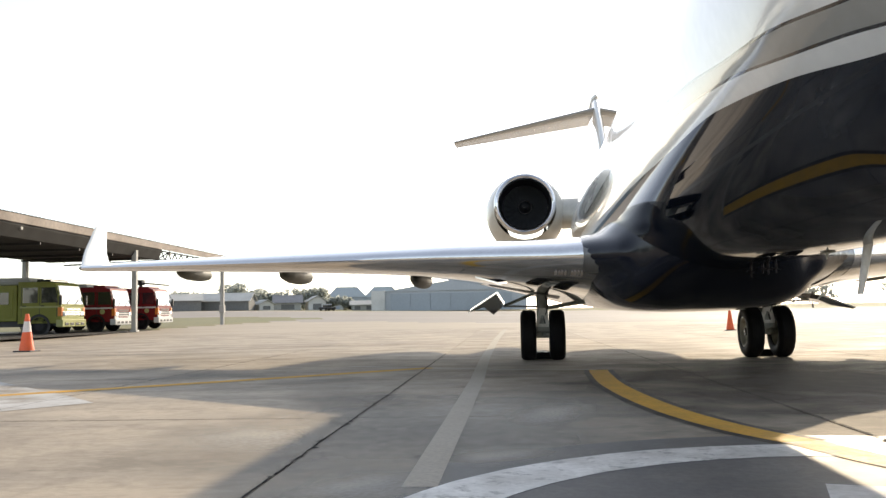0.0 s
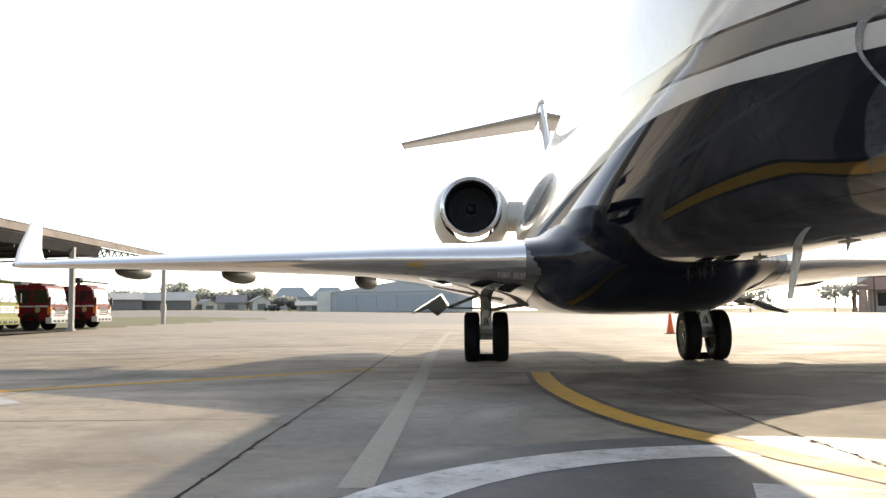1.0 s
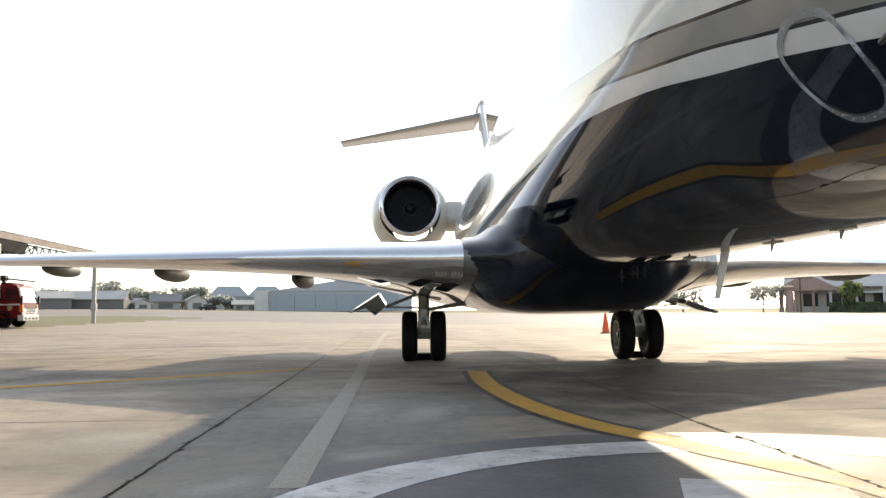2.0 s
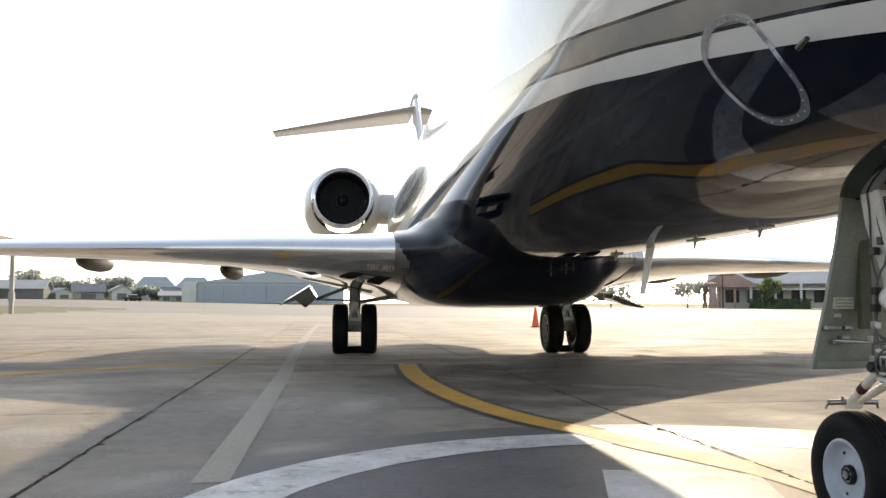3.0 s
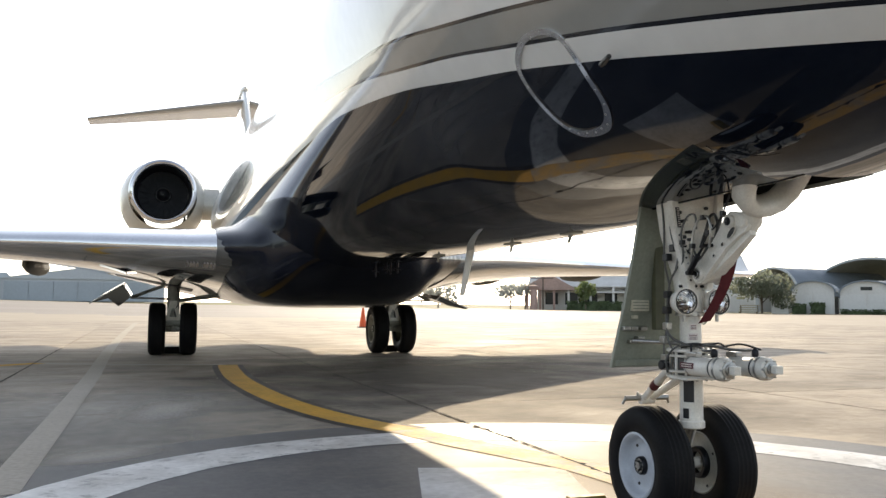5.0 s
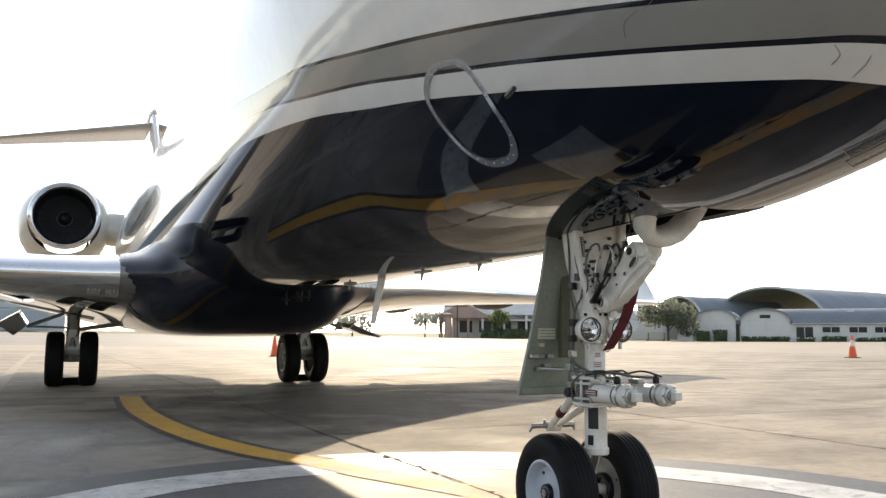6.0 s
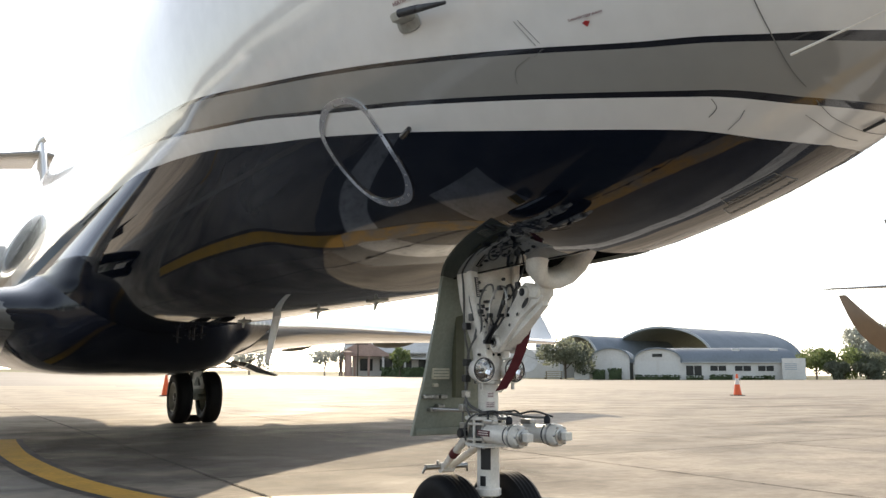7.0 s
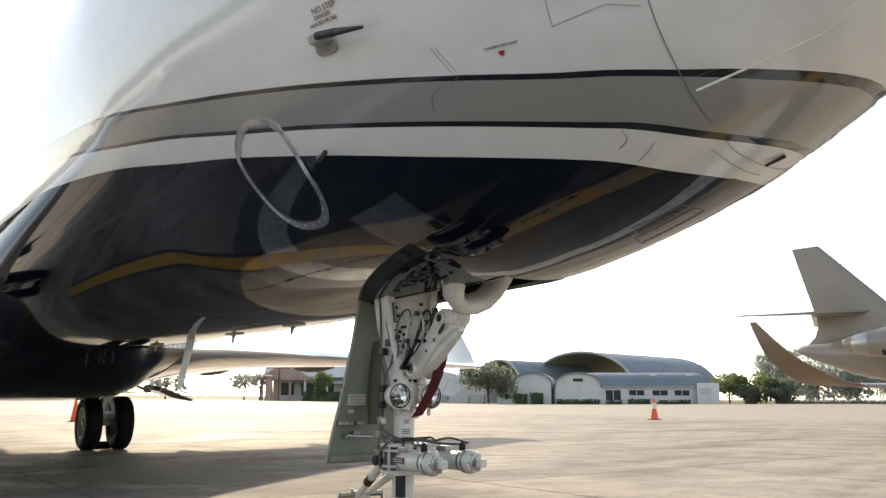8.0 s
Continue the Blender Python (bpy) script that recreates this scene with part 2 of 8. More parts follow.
GRASS = mat("dry_mown_grass", (0.15, 0.148, 0.058), 0.9, vary=0.25, scale=0.06, grain=3.0, dirt=(0.25, 0.215, 0.115), dirt_amount=0.7)
TAXIWAY = mat("grey_asphalt", (0.27, 0.235, 0.205), 0.75, vary=0.12, scale=0.05, grain=4.0, dirt=(0.22, 0.20, 0.17), dirt_amount=0.5)
EARTH = mat("bare_dusty_earth", (0.26, 0.21, 0.15), 0.9, vary=0.2, scale=0.08, grain=2.0)
FAR_CONCRETE = mat("far_apron_concrete", (0.41, 0.348, 0.272), 0.75, vary=0.06, scale=0.20, grain=2.2, dirt=(0.34, 0.29, 0.23), dirt_amount=0.55, spec=0.28, stretch=(0.7, 1.5, 1))


def ground_kind(x, y):
    if -60 < x < -28.4 + (y - 48) * 0.11 and 48 < y < 100 - max(0.0, x + 32) * 2.0:
        return 1
    if x > 0 and (x + 2) * 0.66 + (y + 3) * 0.75 > 150:
        return 1
    if y > 116 and x < 60:
        return (2 if y < 185 else 0) if y < 210 else 1
    if y > 66 + (4 if x < -14 else -max(0, x + 14) * 0.6):
        return 2 if x < 25 else 0
    return 0


def make_ground():
    bm = bmesh.new()
    rs = [0, 8, 16, 24, 32, 38, 44, 48, 52, 56, 60, 64, 68, 72, 76, 80, 86, 92, 98, 104, 110, 116, 122, 130, 138, 146, 152, 160, 170, 180, 190, 200, 210, 225, 250, 300, 400, 700, 1500, 3000]
    n = 180
    rows = []
    for r in rs[1:]:
        rows.append([bm.verts.new((r * math.sin(2 * math.pi * k / n), r * math.cos(2 * math.pi * k / n), gz(r * math.sin(2 * math.pi * k / n), r * math.cos(2 * math.pi * k / n)) - 0.014)) for k in range(n)])
    c = bm.verts.new((0, 0, -0.014))
    for k in range(n):
        bm.faces.new((c, rows[0][k], rows[0][(k + 1) % n]))
    for i in range(len(rows) - 1):
        for k in range(n):
            f = bm.faces.new((rows[i][k], rows[i][(k + 1) % n], rows[i + 1][(k + 1) % n], rows[i + 1][k]))
            p = f.calc_center_median()
            f.material_index = ground_kind(p.x, p.y) if rs[i + 2] < 420 else 3
    for f in bm.faces:
        if f.normal.z < 0:
            f.normal_flip()
    g = part("ground", bm, [FAR_CONCRETE, GRASS, TAXIWAY, EARTH])
    for p in g.data.polygons:
        p.use_smooth = True
    return tagged(g, "airfield ground with apron, taxiway and dry grass", "ground", kind="structure")


make_ground()
TURN_SLAB = 1.55
apron = thing("apron", turn=TURN_SLAB, label="pale concrete apron slabs with dark sealed joints", category="apron", kind="structure")
SLAB_W, SLAB_L = 4.04, 5.0


def make_slabs():
    """Concrete slabs with worn edges, each a piece of its own."""
    kinds = []
    for v in range(4):
        bm = bmesh.new()
        rnd = random.Random(v)
        pts = []
        g = 0.008
        x0, x1, y0, y1 = -SLAB_W / 2 + g, SLAB_W / 2 - g, -SLAB_L / 2 + g, SLAB_L / 2 - g
        for (ax, ay), (bx, by) in (((x0, y0), (x1, y0)), ((x1, y0), (x1, y1)), ((x1, y1), (x0, y1)), ((x0, y1), (x0, y0))):
            for k in range(9):
                t = k / 9
                j = rnd.uniform(-0.003, 0.003)
                pts.append((ax + (bx - ax) * t + j, ay + (by - ay) * t + j))
        flat(bm, pts, 0.0, 0.012)
        me = bpy.data.meshes.new("slab")
        bm.to_mesh(me)
        bm.free()
        me.materials.append(CONCRETE)
        kinds.append(me)
    for i in range(-6, 9):
        for j in range(-3, 9):
            s = new("slab", kinds[(i * 3 + j * 5) % 4])
            s.parent = apron
            s.matrix_basis = pose(0.22 + SLAB_W * (i + 0.5), 4.6 + SLAB_L * (j + 0.5), 0)


make_slabs()
# sealed joints, ragged along the edges
for k, (x, y0, y1, w, z) in enumerate(((-3.82, -3, 16, 0.017, 0.0068), (0.22, -3, 16, 0.017, 0.0094), (-7.86, 0, 20, 0.010, 0.0045), (4.26, -4, 24, 0.011, 0.0045), (8.30, -4, 26, 0.010, 0.0045), (12.34, -2, 30, 0.010, 0.0045), (16.38, 0, 34, 0.010, 0.0045))):
    bm = bmesh.new()
    rnd = random.Random(k + 5)
    n = int((y1 - y0) / 0.035)
    a, b = [], []
    drift = 0.0
    for i in range(n):
        y = y0 + (y1 - y0) * i / (n - 1)
        drift = 0.9 * drift + rnd.uniform(-0.0025, 0.0025)
        spur = rnd.uniform(0.012, 0.045) if rnd.random() < 0.08 else 0.0
        side = rnd.random() < 0.5
        a.append(bm.verts.new((x + drift - w * rnd.uniform(0.2, 0.8) - (spur if side else 0), y, z)))
        b.append(bm.verts.new((x + drift + w * rnd.uniform(0.2, 0.8) + (0 if side else spur), y + rnd.uniform(-0.01, 0.01), z)))
    for i in range(n - 1):
        if rnd.random() < 0.97:
            bm.faces.new((a[i], b[i], b[i + 1], a[i + 1]))
    part("joint_seal", bm, JOINT, apron, "ragged dark joint sealant")
for k, (y, x0, x1) in enumerate(((4.6, -13, 13), (9.6, -13, 16), (14.6, -12, 20), (19.6, -12, 24))):
    bm = bmesh.new()
    rnd = random.Random(k + 15)
    n = 420
    a, b = [], []
    gap = False
    for i in range(n):
        x = x0 + (x1 - x0) * i / (n - 1)
        a.append(bm.verts.new((x, y - rnd.uniform(0.003, 0.010), 0.003)))
        b.append(bm.verts.new((x, y + rnd.uniform(0.003, 0.010), 0.003)))
    for i in range(n - 1):
        if rnd.random() < (0.30 if gap else 0.05):
            gap = not gap
        if not gap:
            bm.faces.new((a[i], a[i + 1], b[i + 1], b[i]))
    part("joint_seal", bm, JOINT, apron, "ragged dark joint sealant")

# ---- painted markings, thin films of worn paint ----
BARE = (0.295, 0.257, 0.208)
BORDER = mat("dark_brown_border_paint", (0.050, 0.043, 0.040), 0.7, vary=0.2, scale=2.0, grain=20.0, spec=0.25, worn=(3.0, 0.32, 0.50, 0.5, 1.0, (0.2, 0.175, 0.145)))
DISC = mat("dark_marking_paint", (0.050, 0.054, 0.063), 0.60, vary=0.28, scale=1.8, grain=20.0, dirt=(0.115, 0.115, 0.118), dirt_amount=1.0, spec=0.37, rugged=0.7, worn=(2.4, 0.34, 0.52, 0.72, 1.0, (0.18, 0.17, 0.15)))
RINGP = mat("worn_white_marking", (0.66, 0.655, 0.64), 0.5, vary=0.10, scale=2.6, grain=22.0, dirt=(0.40, 0.39, 0.37), dirt_amount=1.0, spec=0.3, worn=(8.0, 0.36, 0.46, 0.35, 1.0, (0.15, 0.15, 0.155)))
PANELP = mat("scuffed_panel_paint", (0.60, 0.60, 0.60), 0.6, vary=0.14, scale=2.2, grain=18.0, dirt=(0.42, 0.415, 0.40), dirt_amount=1.0, spec=0.25, worn=(3.6, 0.31, 0.45, 0.25, 1.0, (0.16, 0.16, 0.165)))
YELLOW = mat("worn_yellow_marking", (0.62, 0.33, 0.03), 0.7, spec=0.25, vary=0.12, scale=3.0, grain=25.0, dirt=(0.40, 0.26, 0.07), dirt_amount=0.6, worn=(6.0, 0.30, 0.42, 0.4, 1.0, (0.25, 0.18, 0.09)))
PALE = mat("pale_worn_stripe", (0.47, 0.43, 0.37), 0.75, vary=0.12, scale=1.5, grain=30.0, dirt=(0.41, 0.37, 0.31), dirt_amount=1.0, spec=0.25, worn=(2.2, 0.32, 0.68, 0.0, 0.4, (0.39, 0.347, 0.285)))
WORN_WHITE = mat("scuffed_white_marking", (0.62, 0.62, 0.61), 0.7, vary=0.12, scale=0.9, grain=14.0, dirt=(0.48, 0.46, 0.43), dirt_amount=1.0, spec=0.25, worn=(1.1, 0.42, 0.56, 0.0, 0.75, BARE))
FADED = mat("faded_yellow_marking", (0.60, 0.34, 0.07), 0.68, vary=0.1, scale=2.0, grain=25.0, dirt=(0.46, 0.34, 0.16), dirt_amount=0.9, spec=0.25, worn=(3.6, 0.43, 0.57, 0.05, 1.0, (0.34, 0.30, 0.24)))
STAIN = mat("dark_tyre_stain", (0.15, 0.145, 0.14), 0.8, vary=0.14, scale=1.1, grain=20.0, dirt=(0.26, 0.235, 0.20), dirt_amount=1.0, spec=0.25, round_fade=0.25)


OIL_SHADE = mat("oil_and_shade_stain", (0.075, 0.062, 0.047), 0.75, vary=0.2, scale=1.4, grain=20.0, dirt=(0.125, 0.105, 0.082), dirt_amount=1.0, spec=0.25, round_fade=0.8)
SMEAR = mat("smeared_yellow_paint", (0.50, 0.30, 0.09), 0.75, vary=0.2, scale=1.7, grain=16.0, dirt=(0.38, 0.29, 0.18), dirt_amount=1.0, spec=0.4, round_fade=0.34)
DUST_FILL = mat("dust_and_skylight_film", (0.55, 0.50, 0.425), 0.85, vary=0.16, scale=1.6, grain=25.0, dirt=(0.43, 0.40, 0.355), dirt_amount=1.0, spec=0.2, round_fade=0.75)


def ring_film(name, c, r0, r1, z, material, label, a0=0.0, a1=360.0):
    bm = bmesh.new()
    n = 120
    rnd = random.Random(int(r1 * 100))
    a, b = [], []
    for k in range(n + 1):
        t = radians(a0 + (a1 - a0) * k / n)
        i, o = r0 + rnd.uniform(-0.006, 0.006), r1 + rnd.uniform(-0.006, 0.006)
        a.append(bm.verts.new((c[0] + i * math.cos(t), c[1] + i * math.sin(t), z)))
        b.append(bm.verts.new((c[0] + o * math.cos(t), c[1] + o * math.sin(t), z)))
    for k in range(n):
        bm.faces.new((a[k], b[k], b[k + 1], a[k + 1]))
    ob = part(name, bm, material)
    return tagged(ob, label, "marking", kind="structure")


def line_film(name, pts, w, z, material, label, steps=8):
    bm = bmesh.new()
    P = [Vector(p) for p in pts]
    line = []
    for i in range(len(P) - 1):
        g = lambda k: P[max(0, min(len(P) - 1, k))]
        for q in range(steps):
            t = q / steps
            a, b, c, d = g(i - 1), g(i), g(i + 1), g(i + 2)
            line.append(0.5 * (2 * b + (c - a) * t + (2 * a - 5 * b + 4 * c - d) * t * t + (3 * b - a - 3 * c + d) * t ** 3))
    line.append(P[-1])
    L, R = [], []
    for i, p in enumerate(line):
        d = (line[min(i + 1, len(line) - 1)] - line[max(0, i - 1)]).normalized()
        s = Vector((-d.y, d.x)) * w / 2
        L.append(bm.verts.new((*(p + s), z)))
        R.append(bm.verts.new((*(p - s), z)))
    for i in range(len(line) - 1):
        bm.faces.new((L[i], R[i], R[i + 1], L[i + 1]))
    ob = part(name, bm, material)
    return tagged(ob, label, "marking", kind="structure")


RC = (-0.42, 0.08)
ring_film("marking_disc", RC, 0.0, 3.22, 0.0030, DISC, "round dark painted disc on the apron")
ring_film("marking_ring", RC, 2.33, 2.80, 0.0055, RINGP, "worn white painted ring on the apron")
bm = bmesh.new()
m = pose(-0.78, 1.55, 0, 0, 0, -15)
flat(bm, [m @ Vector(p) for p in ((0, 0, 0), (0.85, 0, 0), (0.85, -1.15, 0), (0, -1.15, 0))], 0.0055)
tagged(part("marking_panel", bm, PANELP), "scuffed white painted panel inside the ring", "marking", kind="structure")
CURVE = [(-1.27, 10.25), (-1.30, 9.5), (-1.31, 7.8), (-1.20, 6.1), (-1.02, 4.75), (-0.76, 3.7), (-0.46, 2.98)]
line_film("marking_border", CURVE, 0.46, 0.0045, BORDER, "dark painted border of the yellow lead-in line")
line_film("marking_curve", CURVE, 0.29, 0.0075, YELLOW, "curved yellow painted lead-in line")
line_film("marking_faded", [(-0.46, 2.98), (-0.26, 2.35), (-0.02, 1.76), (0.17, 1.24), (0.27, 0.4), (0.30, -0.6), (0.62, -1.3), (1.15, -2.1), (1.9, -3.0), (2.9, -3.9), (4.6, -5.2)], 0.30, 0.0085, FADED, "faded yellow line crossing the white ring")
line_film("marking_line", [(-4.05, 11.25), (-6.76, 8.85), (-9.1, 6.95), (-13.5, 3.3)], 0.30, 0.005, YELLOW, "thin yellow guide line")
line_film("marking_arm", [(-1.3, 10.35), (-2.6, 10.6), (-4.1, 11.25), (-5.6, 11.9)], 0.15, 0.004, PALE, "pale worn guide line")
line_film("marking_stripe", [(-2.95, 1.45), (-3.08, 8.7), (-3.25, 14), (-3.47, 26), (-3.6, 40)], 0.20, 0.0062, PALE, "pale straight worn stripe", steps=2)
bm = bmesh.new()
flat(bm, [(-11.0, 9.6), (-8.3, 7.05), (-7.3, 6.0), (-7.9, 5.2), (-9.5, 5.0), (-12.5, 8.0)], 0.004)
tagged(part("marking_patch", bm, WORN_WHITE), "white worn paint patch on the apron", "marking", kind="structure")
for k, (x, y, sx, sy, turn) in enumerate(((-7.6, 9.6, 3.0, 0.9, 40), (-10.5, 11.0, 2.2, 0.9, 30), (-5.2, 8.6, 2.2, 0.6, 42), (-4.2, 6.0, 0.8, 1.6, 25), (8.5, 6.0, 2.2, 0.4, 8), (12.5, 8.0, 3.0, 0.45, 0), (7.0, 4.6, 1.6, 0.35, 12), (16, 9, 3.6, 0.4, 5), (20, 14, 5, 0.6, 0), (10, 19, 5, 0.5, 0), (27, 20, 6, 0.8, 0), (-14, 18, 4, 0.7, 0), (-8, 22, 4, 0.6, 5), (-3.4, 3.6, 1.0, 1.3, 0), (5.2, 7.4, 1.3, 0.10, -35), (7.4, 8.1, 1.8, 0.12, -30), (9.6, 9.8, 2.0, 0.10, -42), (6.6, 10.6, 1.5, 0.09, -28), (12.2, 12.4, 2.4, 0.14, -38), (10.4, 5.6, 1.4, 0.08, -50), (14.6, 15.5, 2.6, 0.16, -35), (8.8, 13.6, 2.2, 0.12, -30), (3.9, 9.3, 1.0, 0.07, -30), (17.5, 18.0, 3.0, 0.2, -40), (-9.0, 15.5, 2.6, 0.15, 12), (-5.8, 17.0, 2.2, 0.12, 8), (-11.5, 20.0, 3.0, 0.2, 15))):
    bm = bmesh.new()
    flat(bm, [(math.cos(a * math.pi / 14), math.sin(a * math.pi / 14)) for a in range(28)], 0.0)
    st = part("ground_stain", bm, STAIN)
    st.matrix_basis = Matrix.Translation((x, y, 0.0020 + 0.0001 * k)) @ pose(0, 0, 0, 0, 0, turn) @ Matrix.Diagonal((1.5 * sx, 1.5 * sy, 1, 1))
    tagged(st, "dull dark stain on the concrete", "stain", kind="structure")
# Oil stain, also darkened and spread to paint in shade under the belly.
bm = bmesh.new()
flat(bm, [(math.cos(a * math.pi / 20), math.sin(a * math.pi / 20)) for a in range(40)], 0.0)
st = part("ground_stain", bm, OIL_SHADE)
st.matrix_basis = Matrix.Translation((1.5, 8.0, 0.0012)) @ pose(0, 0, 0, 0, 0, -6) @ Matrix.Diagonal((6.2, 8.0, 1, 1))
tagged(st, "broad oily brown stain that also paints in shade under the belly", "stain", kind="structure")
bm = bmesh.new()
flat(bm, [(math.cos(a * math.pi / 16), math.sin(a * math.pi / 16)) for a in range(32)], 0.0)
st = part("paint_smear", bm, SMEAR)
st.matrix_basis = Matrix.Translation((0.15, 1.1, 0.0078)) @ pose(0, 0, 0, 0, 0, 12) @ Matrix.Diagonal((1.1, 2.1, 1, 1))
tagged(st, "orange-yellow paint smeared over the dark disc", "stain", kind="structure")
# The broad film paints in open-sky light on shaded slabs; others are dust.
for k, (x, y, sx, sy, turn) in enumerate(((-3.1, 4.2, 1.9, 2.9, 0), (-3.3, 1.5, 0.75, 0.5, 50), (-2.6, 2.4, 0.6, 0.35, 35), (-3.7, 0.4, 0.5, 0.8, 0), (-2.2, 4.6, 0.45, 1.2, -6), (-4.6, 3.4, 0.7, 1.0, 20))):
    bm = bmesh.new()
    flat(bm, [(math.cos(a * math.pi / 14), math.sin(a * math.pi / 14)) for a in range(28)], 0.0)
    st = part("dust_fill_film", bm, DUST_FILL)
    st.matrix_basis = Matrix.Translation((x, y, 0.0044 + 0.0001 * k if k else 0.0016)) @ pose(0, 0, 0, 0, 0, turn) @ Matrix.Diagonal((1.5 * sx, 1.5 * sy, 1, 1))
    tagged(st, "pale dust over the worn disc edge, the broad film painting in sky light", "stain", kind="structure")

# ---- the business jet: nose leg at the origin, tail towards +y ----
jet = thing("business_jet", label="parked white and navy business jet with polished leading edges", category="aeroplane")
#          y      keel  crown  half-width  z of greatest width
HULL = [(-2.901, 2.580, 2.592, 0.010, 2.586), (-2.871, 2.457, 2.700, 0.154, 2.587), (-2.8, 2.330, 2.800, 0.285, 2.590), (-2.65, 2.161, 2.920, 0.448, 2.596), (-2.45, 2.003, 2.997, 0.597, 2.603), (-2.25, 1.865, 3.074, 0.710, 2.611),
        (-2.05, 1.758, 3.151, 0.804, 2.618), (-1.85, 1.669, 3.212, 0.883, 2.626), (-1.65, 1.594, 3.269, 0.952, 2.633), (-1.4, 1.518, 3.340, 1.026, 2.643), (-1.1, 1.452, 3.430, 1.101, 2.654), (-0.7, 1.400, 3.550, 1.182, 2.669),
        (-0.3, 1.396, 3.693, 1.245, 2.685), (0.1, 1.386, 3.822, 1.291, 2.700), (0.8, 1.364, 3.980, 1.338, 2.726), (1.8, 1.362, 4.070, 1.345, 2.741), (3, 1.365, 4.085, 1.345, 2.741), (5, 1.38, 4.085, 1.345, 2.741),
        (15.0, 1.396, 4.085, 1.345, 2.741), (18.0, 1.62, 4.085, 1.25, 2.84), (21.5, 2.30, 4.03, 0.92, 3.12), (25.0, 3.02, 3.85, 0.44, 3.42), (26.6, 3.40, 3.66, 0.10, 3.52)]
# heights of the paint's edges:  y, navy top | y, white top | y, upper line's foot
NAVY_TOP = [(-2.9, 1.60), (-1.74, 1.636), (-1.695, 1.6325), (-1.674, 1.6297), (-1.63, 1.6302), (-1.566, 1.6344), (-1.457, 1.647), (-1.147, 1.691), (-0.79, 1.752), (-0.2, 1.851), (0.1, 1.892), (0.67, 1.979), (1.4, 2.065), (2.1, 2.125), (3.1, 2.15), (6.5, 2.22), (27, 2.22)]
WHITE_TOP = [(-2.9, 1.60), (-1.88, 1.688), (-1.862, 1.6838), (-1.838, 1.6842), (-1.812, 1.6842), (-1.769, 1.6861), (-1.717, 1.6894), (-1.647, 1.6957), (-1.53, 1.71), (-1.22, 1.758), (-0.87, 1.816), (-0.29, 1.912), (0.1, 1.980), (0.6, 2.052), (1.27, 2.155), (2.2, 2.25), (3.5, 2.33), (6.5, 2.40), (27, 2.40)]
GREY_TOP = [(-2.9, 1.6), (-2.13, 1.798), (-2.085, 1.787), (-2.06, 1.7825), (-2.032, 1.7770), (-1.987, 1.7744), (-1.937, 1.7754), (-1.882, 1.7786), (-1.825, 1.7845), (-1.751, 1.7932), (-1.63, 1.805), (-1.316, 1.8555), (-0.965, 1.916), (-0.407, 2.011), (0, 2.077), (0.52, 2.163), (0.8, 2.200), (1.3, 2.25), (2.2, 2.36), (4, 2.50), (6.5, 2.56), (27, 2.56)]


def hull_point(y, a, lift=0.0):
    k, c, w, zm = bend(HULL, y)
    h = zm - k if math.cos(a) > 0 else c - zm
    p = Vector((w * math.sin(a), y, zm - h * math.cos(a)))
    if lift:
        p += lift * Vector((math.sin(a) / max(w, 1e-3), 0, -math.cos(a) / max(h, 1e-3))).normalized()
    return p


def hull_angle(y, z):
    k, c, w, zm = bend(HULL, y)
    return math.acos(max(-1, min(1, (zm - z) / (zm - k if z < zm else c - zm))))


def skin(y, z, lift=0.003, side=-1):
    """A point on the starboard skin at that station and height."""
    p = hull_point(y, hull_angle(y, z), lift)
    return Vector((side * p.x, p.y, p.z))


def skin_pose(y, z, lift=0.004):
    """On the skin: x runs forward, y up the skin, z outward."""
    p = skin(y, z, lift)
    ahead = (skin(y - 0.03, z, lift) - skin(y + 0.03, z, lift)).normalized()
    up = (skin(y, z + 0.02, lift) - skin(y, z - 0.02, lift)).normalized()
    out = ahead.cross(up).normalized()
    up = out.cross(ahead)
    return Matrix.Translation(p) @ Matrix((ahead, up, out)).transposed().to_4x4()


# where each paint edge rounds the nose: y of its tip, how blunt it is, y where it joins the side
TIPS = ((-1.703, 1.05, -1.59), (-1.859, 0.975, -1.72), (-1.887, 0.975, -1.75), (-2.094, 0.84, -1.94), (-2.128, 0.84, -1.97))


def paint_lean(y):
    """Shifts the paint a little to port under the nose, fitting the camera's view."""
    return 0.06 / max(bend(HULL, y)[2], 0.3) * max(0.0, min(1.0, (-1.1 - y) / 0.4))


def paint_edge(k, y):
    z = (bend(NAVY_TOP, y)[0], bend(WHITE_TOP, y)[0], bend(WHITE_TOP, y)[0] + 0.0135, bend(GREY_TOP, y)[0], bend(GREY_TOP, y)[0] + 0.0135)[k]
    d = paint_lean(y)
    side = (hull_angle(y, z) + d) / (1 + d / math.pi)
    tip, blunt, join = TIPS[k]
    nose = math.asin(min(1.0, math.sqrt(max(0.0, blunt * (y - tip))) / max(bend(HULL, y)[2], 0.01)))
    t = max(0.0, min(1.0, (y - join + 0.06) / 0.12))
    return nose + (side - nose) * t


